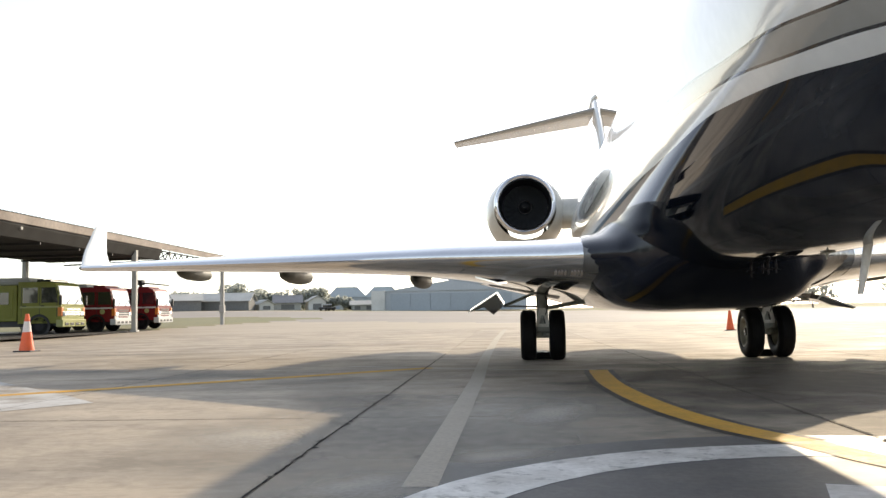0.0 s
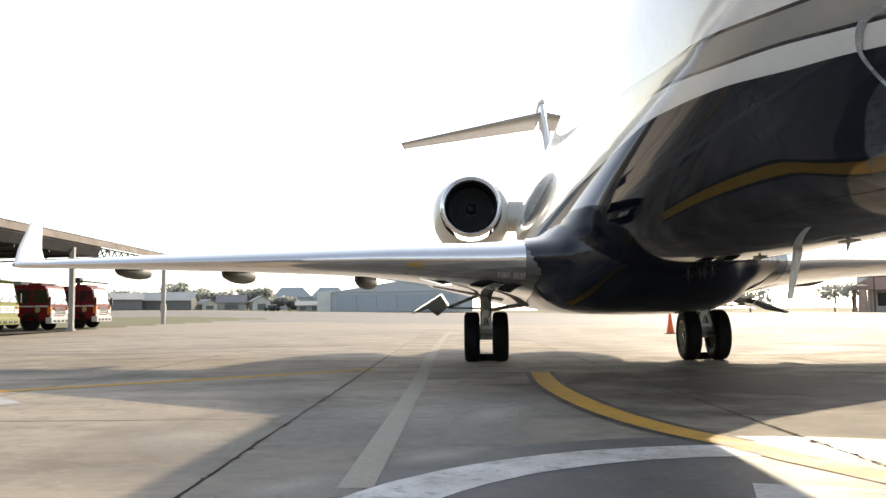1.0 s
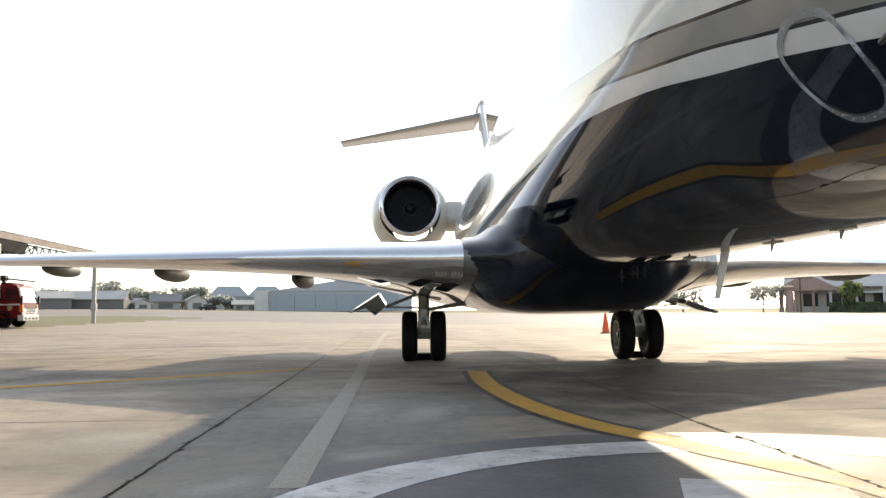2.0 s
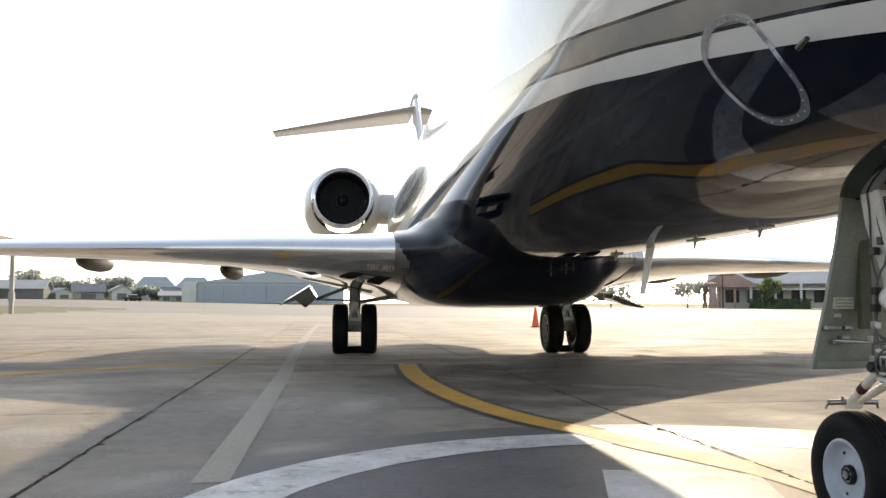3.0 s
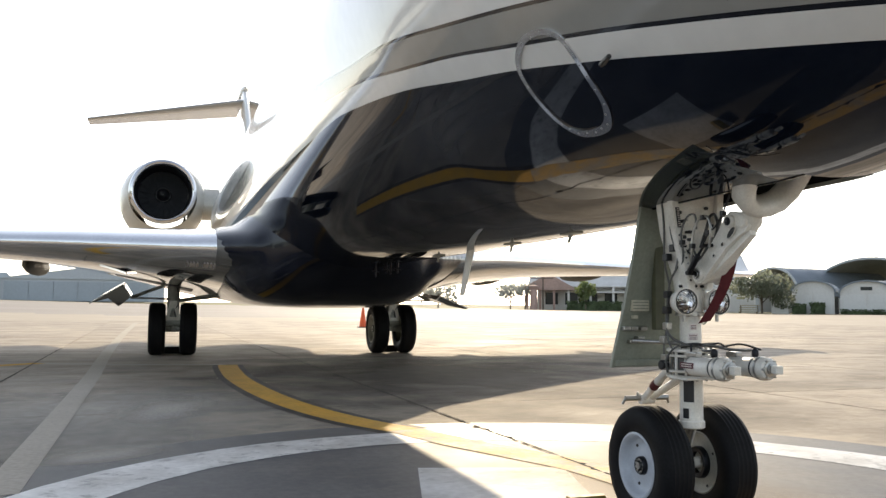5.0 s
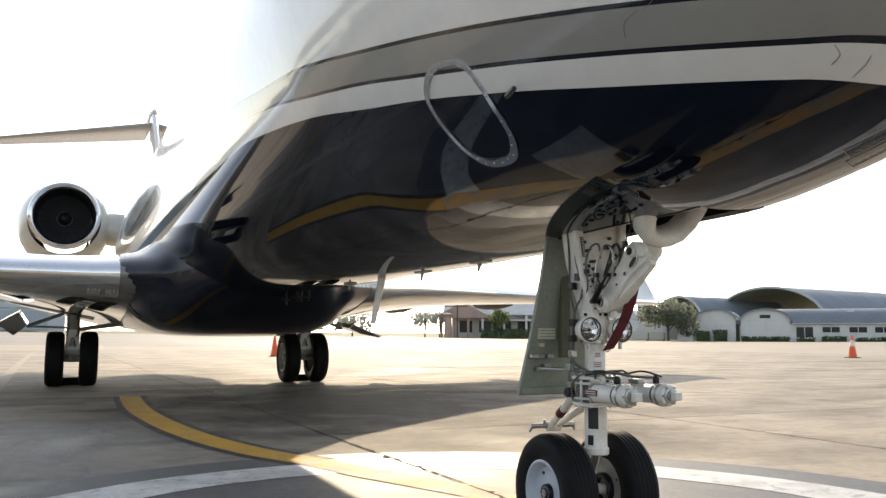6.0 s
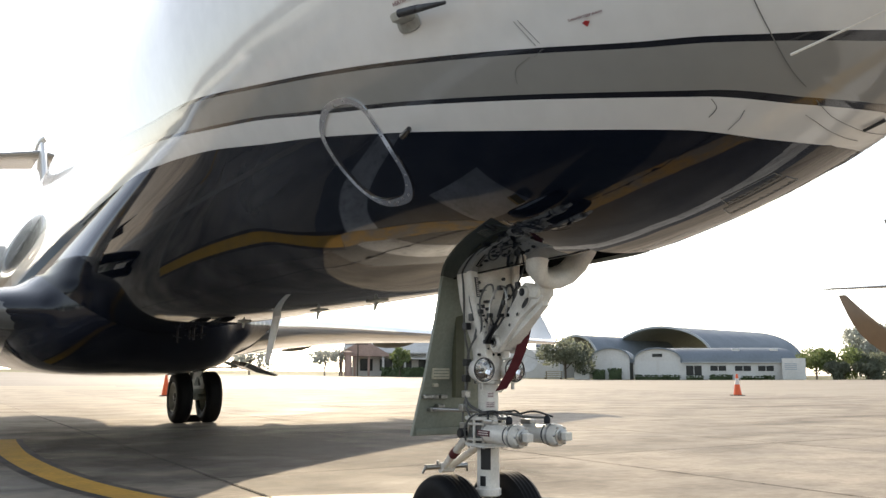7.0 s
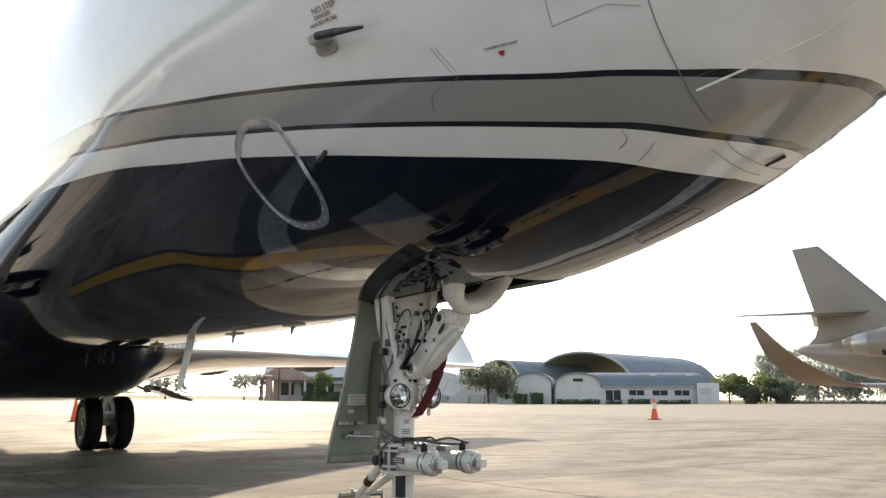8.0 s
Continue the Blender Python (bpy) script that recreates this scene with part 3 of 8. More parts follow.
def make_fuselage():
    bm = bmesh.new()
    ys = [-2.901, -2.895, -2.88, -2.871, -2.84, -2.80, -2.75, -2.7, -2.65, -2.58, -2.5, -2.42] + [-2.36 + 0.03 * i for i in range(32)] + [-1.4 + 0.1 * i for i in range(44)]
    ys += [3.0 + 0.6 * i for i in range(20)] + [15 + 0.5 * i for i in range(24)]
    ys += [a + 0.006 * i for a in (-2.14, -1.89, -1.72) for i in range(14)] + [0.14]
    ys = sorted(y for y in ys if y < 26.6) + [26.6]
    steps = (16, 4, 1, 4, 1, 18)
    rings = []
    for y in ys:
        edge = [0.0] + [paint_edge(k, y) for k in range(5)] + [math.pi]
        angs = []
        for s, k in enumerate(steps):
            if s == 0:
                # the belly's first strips keep to the bay's edges
                e1 = edge[1]
                angs += [0.0, min(0.036, e1 * 0.05), min(0.072, e1 * 0.10), min(0.13, e1 * 0.15), min(0.19, e1 * 0.20)]
                a0 = angs[-1]
                angs += [a0 + (e1 - a0) * e / 12 for e in range(1, 12)]
                continue
            angs += [edge[s] + (edge[s + 1] - edge[s]) * e / k for e in range(k)]
        angs.append(math.pi)
        d = paint_lean(y)
        port = [hull_point(y, a + d * (1 - a / math.pi)) for a in angs]
        star = [hull_point(y, d * (1 - a / math.pi) - a) for a in angs]
        rings.append(port + star[-2:0:-1])
    order = [s for s, n in enumerate(steps) for k in range(n)]
    order = order + order[::-1]
    loft(bm, rings, slots=lambda i, j: (0, 1, 2, 3, 2, 1)[order[j]])
    bmesh.ops.remove_doubles(bm, verts=bm.verts, dist=0.0004)
    hole = []
    for f in bm.faces:
        c = f.calc_center_median()
        if c.z < 1.6 and BAY_Y0 < c.y < BAY_Y1 and BAY_STAR < math.asin(max(-1, min(1, c.x / bend(HULL, c.y)[2]))) < BAY_PORT:
            hole.append(f)
    bmesh.ops.delete(bm, geom=hole, context="FACES")
    return part("fuselage", bm, [NAVY, WHITE, LINE, GREY_BAND], jet, "glossy fuselage, navy belly under grey and white bands", smooth=True, sharp=60)


# opening of the nose wheel bay in the belly: stations and angles round the keel
BAY_Y0, BAY_Y1, BAY_STAR, BAY_PORT = -0.80, 0.14, -0.072, 0.19
fuselage = make_fuselage()
#        y    bottom  top   half-width
FAIR = [(6.45, 1.52, 1.80, 0.30), (6.7, 1.36, 2.10, 0.74), (7.1, 1.15, 2.28, 1.00), (7.5, 1.01, 2.38, 1.20), (8.0, 0.93, 2.44, 1.37), (8.7, 0.90, 2.46, 1.47),
        (10.5, 0.90, 2.46, 1.50), (14.0, 0.92, 2.45, 1.46), (16.0, 1.08, 2.3, 1.35), (18.8, 1.6, 2.0, 0.6)]


#        x     y of leading edge, chord, z, thickness, incidence
SPAN = [(1.2, 7.40, 7.85, 1.648, 0.100, 4.7), (1.9, 8.10, 7.15, 1.690, 0.102, 4.1), (2.7, 8.88, 6.35, 1.745, 0.105, 3.3), (3.8, 9.85, 5.35, 1.815, 0.108, 2.1), (5.0, 10.8, 4.5, 1.87, 0.11, 1.0), (13.2, 16.1, 1.8, 2.19, 0.095, -1.0)]


def airfoil(n=22, thick=0.12):
    """Upper side from tail to nose, then the lower side back."""
    pts = []
    for k in range(2 * n):
        u = 1 - k / n if k <= n else (k - n) / n
        c = 0.5 * (1 - math.cos(math.pi * u))
        t = 5 * thick * (0.2969 * math.sqrt(c) - 0.126 * c - 0.3516 * c * c + 0.2843 * c ** 3 - 0.1036 * c ** 4)
        camber = 0.02 * math.sin(math.pi * c)
        pts.append((c, camber + t if k <= n else camber - t))
    return pts


def droop(x, side):
    """How far the port wing is lowered to fit the camera's view."""
    return 0.085 + 0.022 * max(0.0, x - 2.7) if side > 0 else 0.0


def wing_ring(x, side, n=22, grow=1.0):
    yl, ch, z, th, inc = bend(SPAN, x)
    z -= droop(x, side)
    i = radians(inc)
    return [Vector((side * x, yl + ch * (c * math.cos(i) + v * grow * math.sin(i)), z + ch * (v * grow * math.cos(i) - c * math.sin(i)))) for c, v in airfoil(n, th)]


def make_fairing():
    """Belly fairing and both painted wing roots, blended into one skin with soft fillets."""
    bm = bmesh.new()
    rings = []
    for i in range(80):
        y = 6.45 + 12.35 * (i / 79) ** 1.5
        lo, hi, w = bend(FAIR, y)
        zc, h = (lo + hi) / 2, (hi - lo) / 2
        ring = []
        for k in range(56):
            a = 2 * math.pi * k / 56
            c, s = math.cos(a), math.sin(a)
            e, f = (0.55, 0.60) if s < 0 else (1.15, 0.95)
            ring.append((w * math.copysign(abs(c) ** e, c), y, zc + (h if s < 0 else h + 0.08) * math.copysign(abs(s) ** f, s)))
        rings.append(ring)
    loft(bm, rings)
    for side in (-1, 1):
        rings = []
        for i in range(15):
            u = i / 14
            x = (1.71 if side < 0 else 1.97) - (1.01 if side < 0 else 1.27) * u
            yl, ch, z, th, inc = bend(SPAN, max(1.2, x))
            z -= droop(x, side)
            fore = 0.45 * u ** 1.5
            ring = []
            for c, v in airfoil(22, th):
                q = (1 - c) ** 2
                ring.append(Vector((side * (x - (0.09 if v > 0.02 else 0.26) * min(1.0, c / 0.16) ** 0.5 * (1 - u)), yl - 0.02 - fore * q + ch * c, z - ch * c * math.sin(radians(inc)) + ch * v * (1.065 + (0.31 if v > 0 else 0.62) * u ** 1.5 * q))))
            rings.append(ring if side > 0 else ring[::-1])
        loft(bm, rings)
    bmesh.ops.recalc_face_normals(bm, faces=bm.faces)
    raw = bpy.data.meshes.new("fairing")
    bm.to_mesh(raw)
    bm.free()
    ob = new("fairing", raw)
    fuse = ob.modifiers.new("fuse", "REMESH")
    fuse.mode, fuse.voxel_size = "VOXEL", 0.036
    soft = ob.modifiers.new("soft", "SMOOTH")
    soft.factor, soft.iterations = 0.5, 55
    bpy.context.view_layer.update()
    me = bpy.data.meshes.new_from_object(ob.evaluated_get(bpy.context.evaluated_depsgraph_get()))
    bpy.data.objects.remove(ob)
    bpy.data.meshes.remove(raw)
    me.materials.clear()
    for m in (NAVY_FAIRING, WHITE):
        me.materials.append(m)
    for f in me.polygons:
        f.use_smooth = True
        f.material_index = 1 if f.center.y > 8.9 and f.center.z > 1.92 and abs(f.center.x) < 1.5 else 0
    me.name = "wing_fairing"
    fair = new("wing_fairing", me)
    fair.parent = jet
    fair["label"] = "glossy navy wing-to-body fairing, white above the wing"
    return fair


make_fairing()


def wing_under(x, c):
    """Height of the wing's lower skin at that span and share of chord, and y there."""
    yl, ch, z, th, inc = bend(SPAN, x)
    t = 5 * th * (0.2969 * math.sqrt(c) - 0.126 * c - 0.3516 * c * c + 0.2843 * c ** 3 - 0.1036 * c ** 4)
    return yl + ch * c, z + ch * (0.02 * math.sin(math.pi * c) - t) - ch * c * math.sin(radians(inc))


def make_wing(side):
    bm = bmesh.new()
    x0 = 1.36 if side < 0 else 1.62
    loft(bm, [wing_ring(x0 + (13.2 - x0) * i / 40, side) for i in range(41)])
    part("wing", bm, WING, jet, "glossy pale grey wing", smooth=True)
    # bare leading edge, a skin of its own just proud of the wing
    bm = bmesh.new()
    rings = []
    for i in range(41):
        ring = wing_ring((1.605 if side < 0 else 1.87) + (11.50 if side < 0 else 11.23) * i / 40, side, grow=1.012)[15:27]
        rings.append([p + Vector((0, -0.004, 0)) for p in ring])
    loft(bm, rings, close=False)
    part("leading_edge", bm, ALU, jet, "polished bare metal leading edge", smooth=True)
    # winglet, blended from the tip
    bm = bmesh.new()
    rings = []
    for i in range(9):
        s = i / 8
        e = s ** 0.8
        x, z = 13.2 + 0.28 * math.sin(min(1, s * 1.6) * math.pi / 2) + 0.12 * s, 2.20 - droop(13.2, side) + 1.18 * s ** 1.25
        yl, ch = 16.1 + 1.5 * e, 1.8 - 1.2 * e
        ring = []
        for c, v in airfoil(12, 0.09):
            tilt = min(1.0, s * 2.2) * radians(82)
            ring.append(Vector((side * (x - v * ch * math.sin(tilt)), yl + c * ch, z + v * ch * math.cos(tilt))))
        rings.append(ring)
    loft(bm, rings)
    part("winglet", bm, WHITE, jet, "upswept white winglet", smooth=True)
    for x, r, l in ((10.53, 0.16, 1.9), (7.66, 0.19, 2.2), (4.62, 0.17, 2.2)):
        yc, zc = wing_under(x, 0.86)
        bm = bmesh.new()
        prof = [(0.01, -l / 2), (r * 0.38, -l * 0.46), (r * 0.70, -l * 0.36), (r * 0.94, -l * 0.16), (r, l * 0.04), (r * 0.98, l * 0.22), (r * 0.86, l * 0.38), (r * 0.74, l * 0.47), (r * 0.60, l * 0.495), (0.01, l / 2)]
        lathe(bm, prof, 20, Matrix.Translation((side * x, yc, zc - 0.07 - 0.4 * droop(x, side))) @ Matrix.Diagonal((1.05, 1, 1.1, 1)) @ pose(0, 0, 0, -90))
        part("flap_track_fairing", bm, POD, jet, smooth=True)
    # leg bay: a black sheet under the wing skin stands in for its shade
    bm = bmesh.new()
    n = 10
    for x0, x1, y0, y1 in ((1.75, 3.1, 12.6, 13.7),):
        rings = []
        for i in range(n + 1):
            x = x0 + (x1 - x0) * i / n
            row = []
            for k in range(n + 1):
                y = y0 + (y1 - y0) * k / n
                yl, ch = bend(SPAN, x)[:2]
                row.append(Vector((side * x, y, wing_under(x, (y - yl) / ch)[1] - droop(x, side) - 0.006)))
            rings.append(row)
        loft(bm, rings, close=False)
    part("gear_bay", bm, BLACK, jet, "black sheet standing in for the shaded wheel bay")
    # line of faint lettering bars on the wing root
    for q in range(8 if side < 0 else 0):
        bm = bmesh.new()
        x = 1.60 + 0.042 * q + (0.04 if q > 3 else 0.0)
        y, z = wing_under(x, 0.040)
        w = 0.029 + 0.005 * ((q * 7) % 3)
        dx, dz = wing_under(x, 0.050)
        t = Vector((0, dx - y, dz - z)).normalized()
        o = Vector((side * x, y - 0.006, z - 0.010))
        bm.faces.new([bm.verts.new(o + Vector((side * w * u, 0, 0)) + t * v) for u, v in ((0, 0), (1, 0), (1, 0.15), (0, 0.15))])
        part("placard_bar", bm, CONE_WHITE, jet)


for side in (-1, 1):
    make_wing(side)


def make_engine(side):
    at = Matrix.Translation((side * 2.37, 19.2, 3.82)) @ pose(0, 0, 0, -90)
    bm = bmesh.new()
    lathe(bm, [(0.835, 0.13), (0.915, 0.3), (1.03, 0.7), (1.12, 1.3), (1.12, 2.2), (0.98, 3.4), (0.76, 4.6), (0.66, 4.9), (0.60, 4.9), (0.60, 4.2)], 56, Matrix.Translation((0, 0, -0.11)) @ at)
    nac = part("engine_nacelle", bm, NACELLE, jet, "cream white rear engine nacelle", smooth=True)
    bm = bmesh.new()
    lathe(bm, [(0.685, 0.16), (0.69, 0.08), (0.715, 0.025), (0.75, 0.0), (0.79, 0.02), (0.82, 0.07), (0.838, 0.14)], 56, at)
    part("inlet_lip", bm, ALU, nac, "polished metal inlet lip", smooth=True)
    bm = bmesh.new()
    lathe(bm, [(0.69, 0.13), (0.655, 0.35), (0.63, 0.6), (0.64, 1.0)], 56, at)
    part("inlet_duct", bm, DARKMETAL, nac, smooth=True)
    bm = bmesh.new()
    lathe(bm, [(0.64, 1.0), (0.3, 1.06), (0.01, 1.06)], 48, at)
    part("fan_case", bm, BLACK, nac)
    bm = bmesh.new()
    lathe(bm, [(0.01, 0.60), (0.06, 0.63), (0.12, 0.70), (0.165, 0.80), (0.18, 0.92)], 32, at)
    part("spinner", bm, BLACK, nac, smooth=True)
    bm = bmesh.new()
    hose(bm, [at @ Vector((q * 0.013 * math.cos(q * 0.75), q * 0.013 * math.sin(q * 0.75), 0.585 + 0.0022 * q * q)) for q in range(1, 11)], 0.008, n=6)
    part("spinner_mark", bm, HOSE, nac, "dull spiral on the spinner")
    bm = bmesh.new()
    lathe(bm, [(0.168, 0.80), (0.186, 0.81), (0.190, 0.83), (0.184, 0.85)], 32, at)
    part("spinner_ring", bm, STEEL, nac, "pale ring round the spinner", smooth=True)
    blade = bmesh.new()
    loft(blade, [[at @ (pose(0, 0, 0, 0, 0, 0) @ Vector(p)) for p in ((r, -0.075 * k, 0.84 + 0.02 * k), (r, 0.075 * k, 0.93), (r, 0.08 * k, 0.935), (r, -0.07 * k, 0.84 + 0.02 * k))] for r, k in ((0.17, 0.6), (0.4, 0.9), (0.63, 1.3))])
    first = part("fan_blade", blade, FAN, nac, "dark fan blade")
    for q in range(1, 22):
        b = new("fan_blade", first.data)
        b.parent = nac
        b.matrix_basis = at @ pose(0, 0, 0, 0, 0, 360 * q / 22) @ at.inverted()
    # pylon
    bm = bmesh.new()
    rings = []
    for x in (0.75, 1.1, 1.75):
        rings.append([Vector((side * x, 19.95 + 3.8 * c, 3.60 + 8.2 * v)) for c, v in airfoil(14, 0.11)])
    loft(bm, rings)
    part("pylon", bm, NACELLE, jet, smooth=True)


for side in (-1, 1):
    make_engine(side)

bm = bmesh.new()
loft(bm, [[Vector((v * (5.2 - 2.6 * s), 19.4 + 4.5 * s + c * (5.6 - 2.9 * s), 3.7 + 4.06 * s)) for c, v in airfoil(16, 0.10)] for s in (0, 0.5, 1)])
part("fin", bm, WHITE, jet, "swept white fin", smooth=True)
bm = bmesh.new()
lathe(bm, [(0.01, -1.5), (0.08, -1.35), (0.15, -0.9), (0.17, 0.0), (0.13, 1.0), (0.02, 1.9)], 20, Matrix.Translation((0, 25.2, 7.85)) @ pose(0, 0, 0, -90))
part("fin_bullet", bm, WHITE, jet, smooth=True)
for side in (-1, 1):
    bm = bmesh.new()
    loft(bm, [[Vector((side * 4.78 * s, 23.7 + 1.7 * s + c * (2.5 - 1.45 * s), 7.41 - 0.57 * s + v * (2.5 - 1.45 * s))) for c, v in airfoil(14, 0.10)] for s in (0.02, 0.5, 1.0)])
    part("tailplane", bm, TAIL_GREY, jet, "slim tailplane, toned grey for its shaded underside", smooth=True)


# ---- wheels and legs ----
def tyre_mesh(r, hw, rim, grooves=4):
    """Profile of a tyre: sidewalls, shoulders and a grooved tread."""
    prof = [(rim, -hw * 0.72), (rim * 1.05, -hw * 0.86), ((r + rim) / 2, -hw), (r * 0.90, -hw * 0.95), (r * 0.965, -hw * 0.78), (r * 0.99, -hw * 0.58)]
    w = hw * 0.55
    for g in range(grooves):
        c = -w + 2 * w * (g + 0.5) / grooves
        prof += [(r, c - 0.009 * r / 0.27), (r * 0.994, c - 0.006 * r / 0.27), (r * 0.994, c + 0.006 * r / 0.27), (r, c + 0.009 * r / 0.27)]
    prof += [(a, -b) for a, b in prof[5::-1]]
    bm = bmesh.new()
    return lathe(bm, prof, 56)


def wheel(parent, at, r, hw, rim, side, rim_mat, name="wheel"):
    """Rim with its tyre, axle across x; the rim's face looks to side."""
    m = Matrix.Translation(at) @ pose(0, 0, 0, 0, 90 * side)
    bm = bmesh.new()
    d = hw
    lathe(bm, [(rim * 1.04, -d * 0.7), (rim * 1.08, d * 0.78), (rim * 1.07, d * 0.90), (rim * 1.01, d * 0.93), (rim * 0.95, d * 0.86), (rim * 0.91, d * 0.70), (rim * 0.86, d * 0.46), (rim * 0.80, d * 0.36), (rim * 0.62, d * 0.34), (rim * 0.45, d * 0.40), (rim * 0.34, d * 0.44), (0.001, d * 0.44)], 48, m)
    rm = part("wheel_rim", bm, rim_mat, parent, smooth=True, sharp=40)
    bm = tyre_mesh(r, hw, rim)
    bm.transform(m)
    part("tyre", bm, RUBBER, rm, "worn black aircraft tyre", smooth=True, sharp=50)
    # raised black discs stand in for the shade inside three rim holes
    for k in range(3):
        bm = bmesh.new()
        a = 2 * math.pi * k / 3 + 0.6
        lathe(bm, [(rim * 0.055, 0), (rim * 0.05, d * 0.05), (0.0005, d * 0.05)], 10, m @ Matrix.Translation((rim * 0.70 * math.cos(a), rim * 0.70 * math.sin(a), d * 0.345)))
        part("rim_hole", bm, BLACK, rm)
    bm = bmesh.new()
    lathe(bm, [(rim * 0.30, d * 0.40), (rim * 0.29, d * 0.66), (rim * 0.26, d * 0.72), (rim * 0.22, d * 0.70), (rim * 0.21, d * 0.56), (0.001, d * 0.54)], 24, m)
    hub = part("hub_nut", bm, DARKMETAL, rm, smooth=True, sharp=40)
    for k in range(10):
        bm = bmesh.new()
        a = 2 * math.pi * k / 10
        c = m @ Vector((rim * 0.215 * math.cos(a), rim * 0.215 * math.sin(a), d * 0.54))
        e = m @ Vector((rim * 0.205 * math.cos(a), rim * 0.205 * math.sin(a), d * 0.70))
        rod(bm, c, e, rim * 0.045, n=5)
        part("spline", bm, STEEL, hub)
    bm = bmesh.new()
    lathe(bm, [(rim * 0.13, d * 0.52), (rim * 0.12, d * 0.78), (0.001, d * 0.80)], 14, m)
    part("axle_end", bm, STEEL, hub, smooth=True)
    return rm


def main_leg(side):
    x = side * 2.08 + (0.02 if side > 0 else 0.0)
    Y = 13.2
    bm = bmesh.new()
    rod(bm, (x, Y, 0.62), (x, Y, 1.42), 0.105, 0.115, 20, 0.01)
    rod(bm, (x, Y, 0.44), (x, Y, 0.70), 0.075, n=16)
    rod(bm, (x - 0.27, Y, 0.4825), (x + 0.27, Y, 0.4825), 0.06, n=16)
    box(bm, (x - 0.13, Y - 0.16, 0.54), (x + 0.13, Y + 0.05, 0.66), 0.02)
    box(bm, (x - 0.09, Y - 0.15, 0.64), (x + 0.09, Y - 0.08, 0.82), 0.02)
    leg = part("main_gear_leg", bm, GEAR_GREY, jet, "grey main landing gear leg with twin wheels", smooth=True)
    for o in (-1, 1):
        wheel(leg, (x + o * 0.275, Y, 0.4825), 0.4825, 0.15, 0.26, o, GEAR_GREY)
    # pale triangular yoke before the leg, with an opening
    bm = bmesh.new()
    tri = [(-0.06, 1.0), (0.06, 1.0), (0.125, 0.70), (0.115, 0.64), (-0.115, 0.64), (-0.125, 0.70)]
    eye = [(-0.02, 0.86), (0.02, 0.86), (0.065, 0.72), (0.058, 0.70), (-0.058, 0.70), (-0.065, 0.72)]
    for i in range(6):
        k = (i + 1) % 6
        q = [tri[i], tri[k], eye[k], eye[i]]
        f0 = [bm.verts.new((x + a, Y - 0.20 + 0.1 * (b - 0.64), b)) for a, b in q]
        f1 = [bm.verts.new((x + a, Y - 0.16 + 0.1 * (b - 0.64), b)) for a, b in q]
        bm.faces.new(f0)
        bm.faces.new(f1[::-1])
        for a in range(4):
            bm.faces.new((f0[a], f1[a], f1[(a + 1) % 4], f0[(a + 1) % 4]))
    part("yoke", bm, GEAR_WHITE, leg, "pale triangular yoke")
    bm = bmesh.new()
    rod(bm, (x - side * 0.08, Y, 1.0), (x - side * 0.86, Y + 0.05, 1.12), 0.035, 0.05)
    part("side_stay", bm, GEAR_GREY, leg, smooth=True)
    bm = bmesh.new()
    rod(bm, (x + side * 0.73, Y - 0.25, 1.05), (x + side * 0.16, Y - 0.2, 1.28), 0.03)
    part("door_link", bm, GEAR_GREY, leg, smooth=True)
    bm = bmesh.new()
    rod(bm, (x + side * 0.06, Y - 0.1, 1.03), (x + side * 0.75, Y - 0.1, 1.05), 0.018)
    part("door_rod", bm, STEEL, leg, smooth=True)
    bm = bmesh.new()
    hose(bm, [(x + 0.05, Y - 0.12, 1.3), (x + 0.1, Y - 0.16, 1.0), (x + 0.03, Y - 0.16, 0.78), (x + 0.12, Y - 0.1, 0.55)], 0.014)
    part("brake_hose", bm, HOSE, leg, smooth=True)
    bm = bmesh.new()
    rod(bm, (x, Y - 0.1, 0.72), (x, Y + 0.28, 0.60), 0.04)
    rod(bm, (x, Y + 0.28, 0.60), (x, Y + 0.04, 0.46), 0.035)
    part("torque_link", bm, GEAR_GREY, leg, smooth=True)
    # outboard door: a bent panel, dark outside, pale on its edge
    bm = bmesh.new()
    P = [(-1.40, 0.94), (-0.86, 1.28), (-0.72, 1.06), (-0.92, 0.89), (-1.10, 1.03)] if side < 0 else [(-1.44, 0.90), (-0.86, 1.13), (-0.78, 1.06), (-1.02, 0.95), (-1.40, 0.875)]
    lo = [Vector((x - side * a, Y - 0.55, z)) for a, z in P]
    hi = [Vector((x - side * a + side * 0.02, Y + 0.55, z + 0.07)) for a, z in P]
    a = [bm.verts.new(p) for p in lo]
    b = [bm.verts.new(p) for p in hi]
    bm.faces.new(a[::-1])
    bm.faces.new(b)
    for i in range(5):
        bm.faces.new((a[i], a[(i + 1) % 5], b[(i + 1) % 5], b[i]))
    part("gear_door", bm, NAVY, leg, "dark outboard gear door hanging open")
    bm = bmesh.new()
    for i, j in ((0, 1), (1, 2)):
        p, q = lo[i] + Vector((0, -0.012, 0)), lo[j] + Vector((0, -0.012, 0))
        rod(bm, p, q, 0.012, n=6)
    part("door_edge", bm, WHITE, leg)


for side in (-1, 1):
    main_leg(side)


DARK_LABEL = mat("dark_red_label", (0.10, 0.02, 0.025), 0.5)


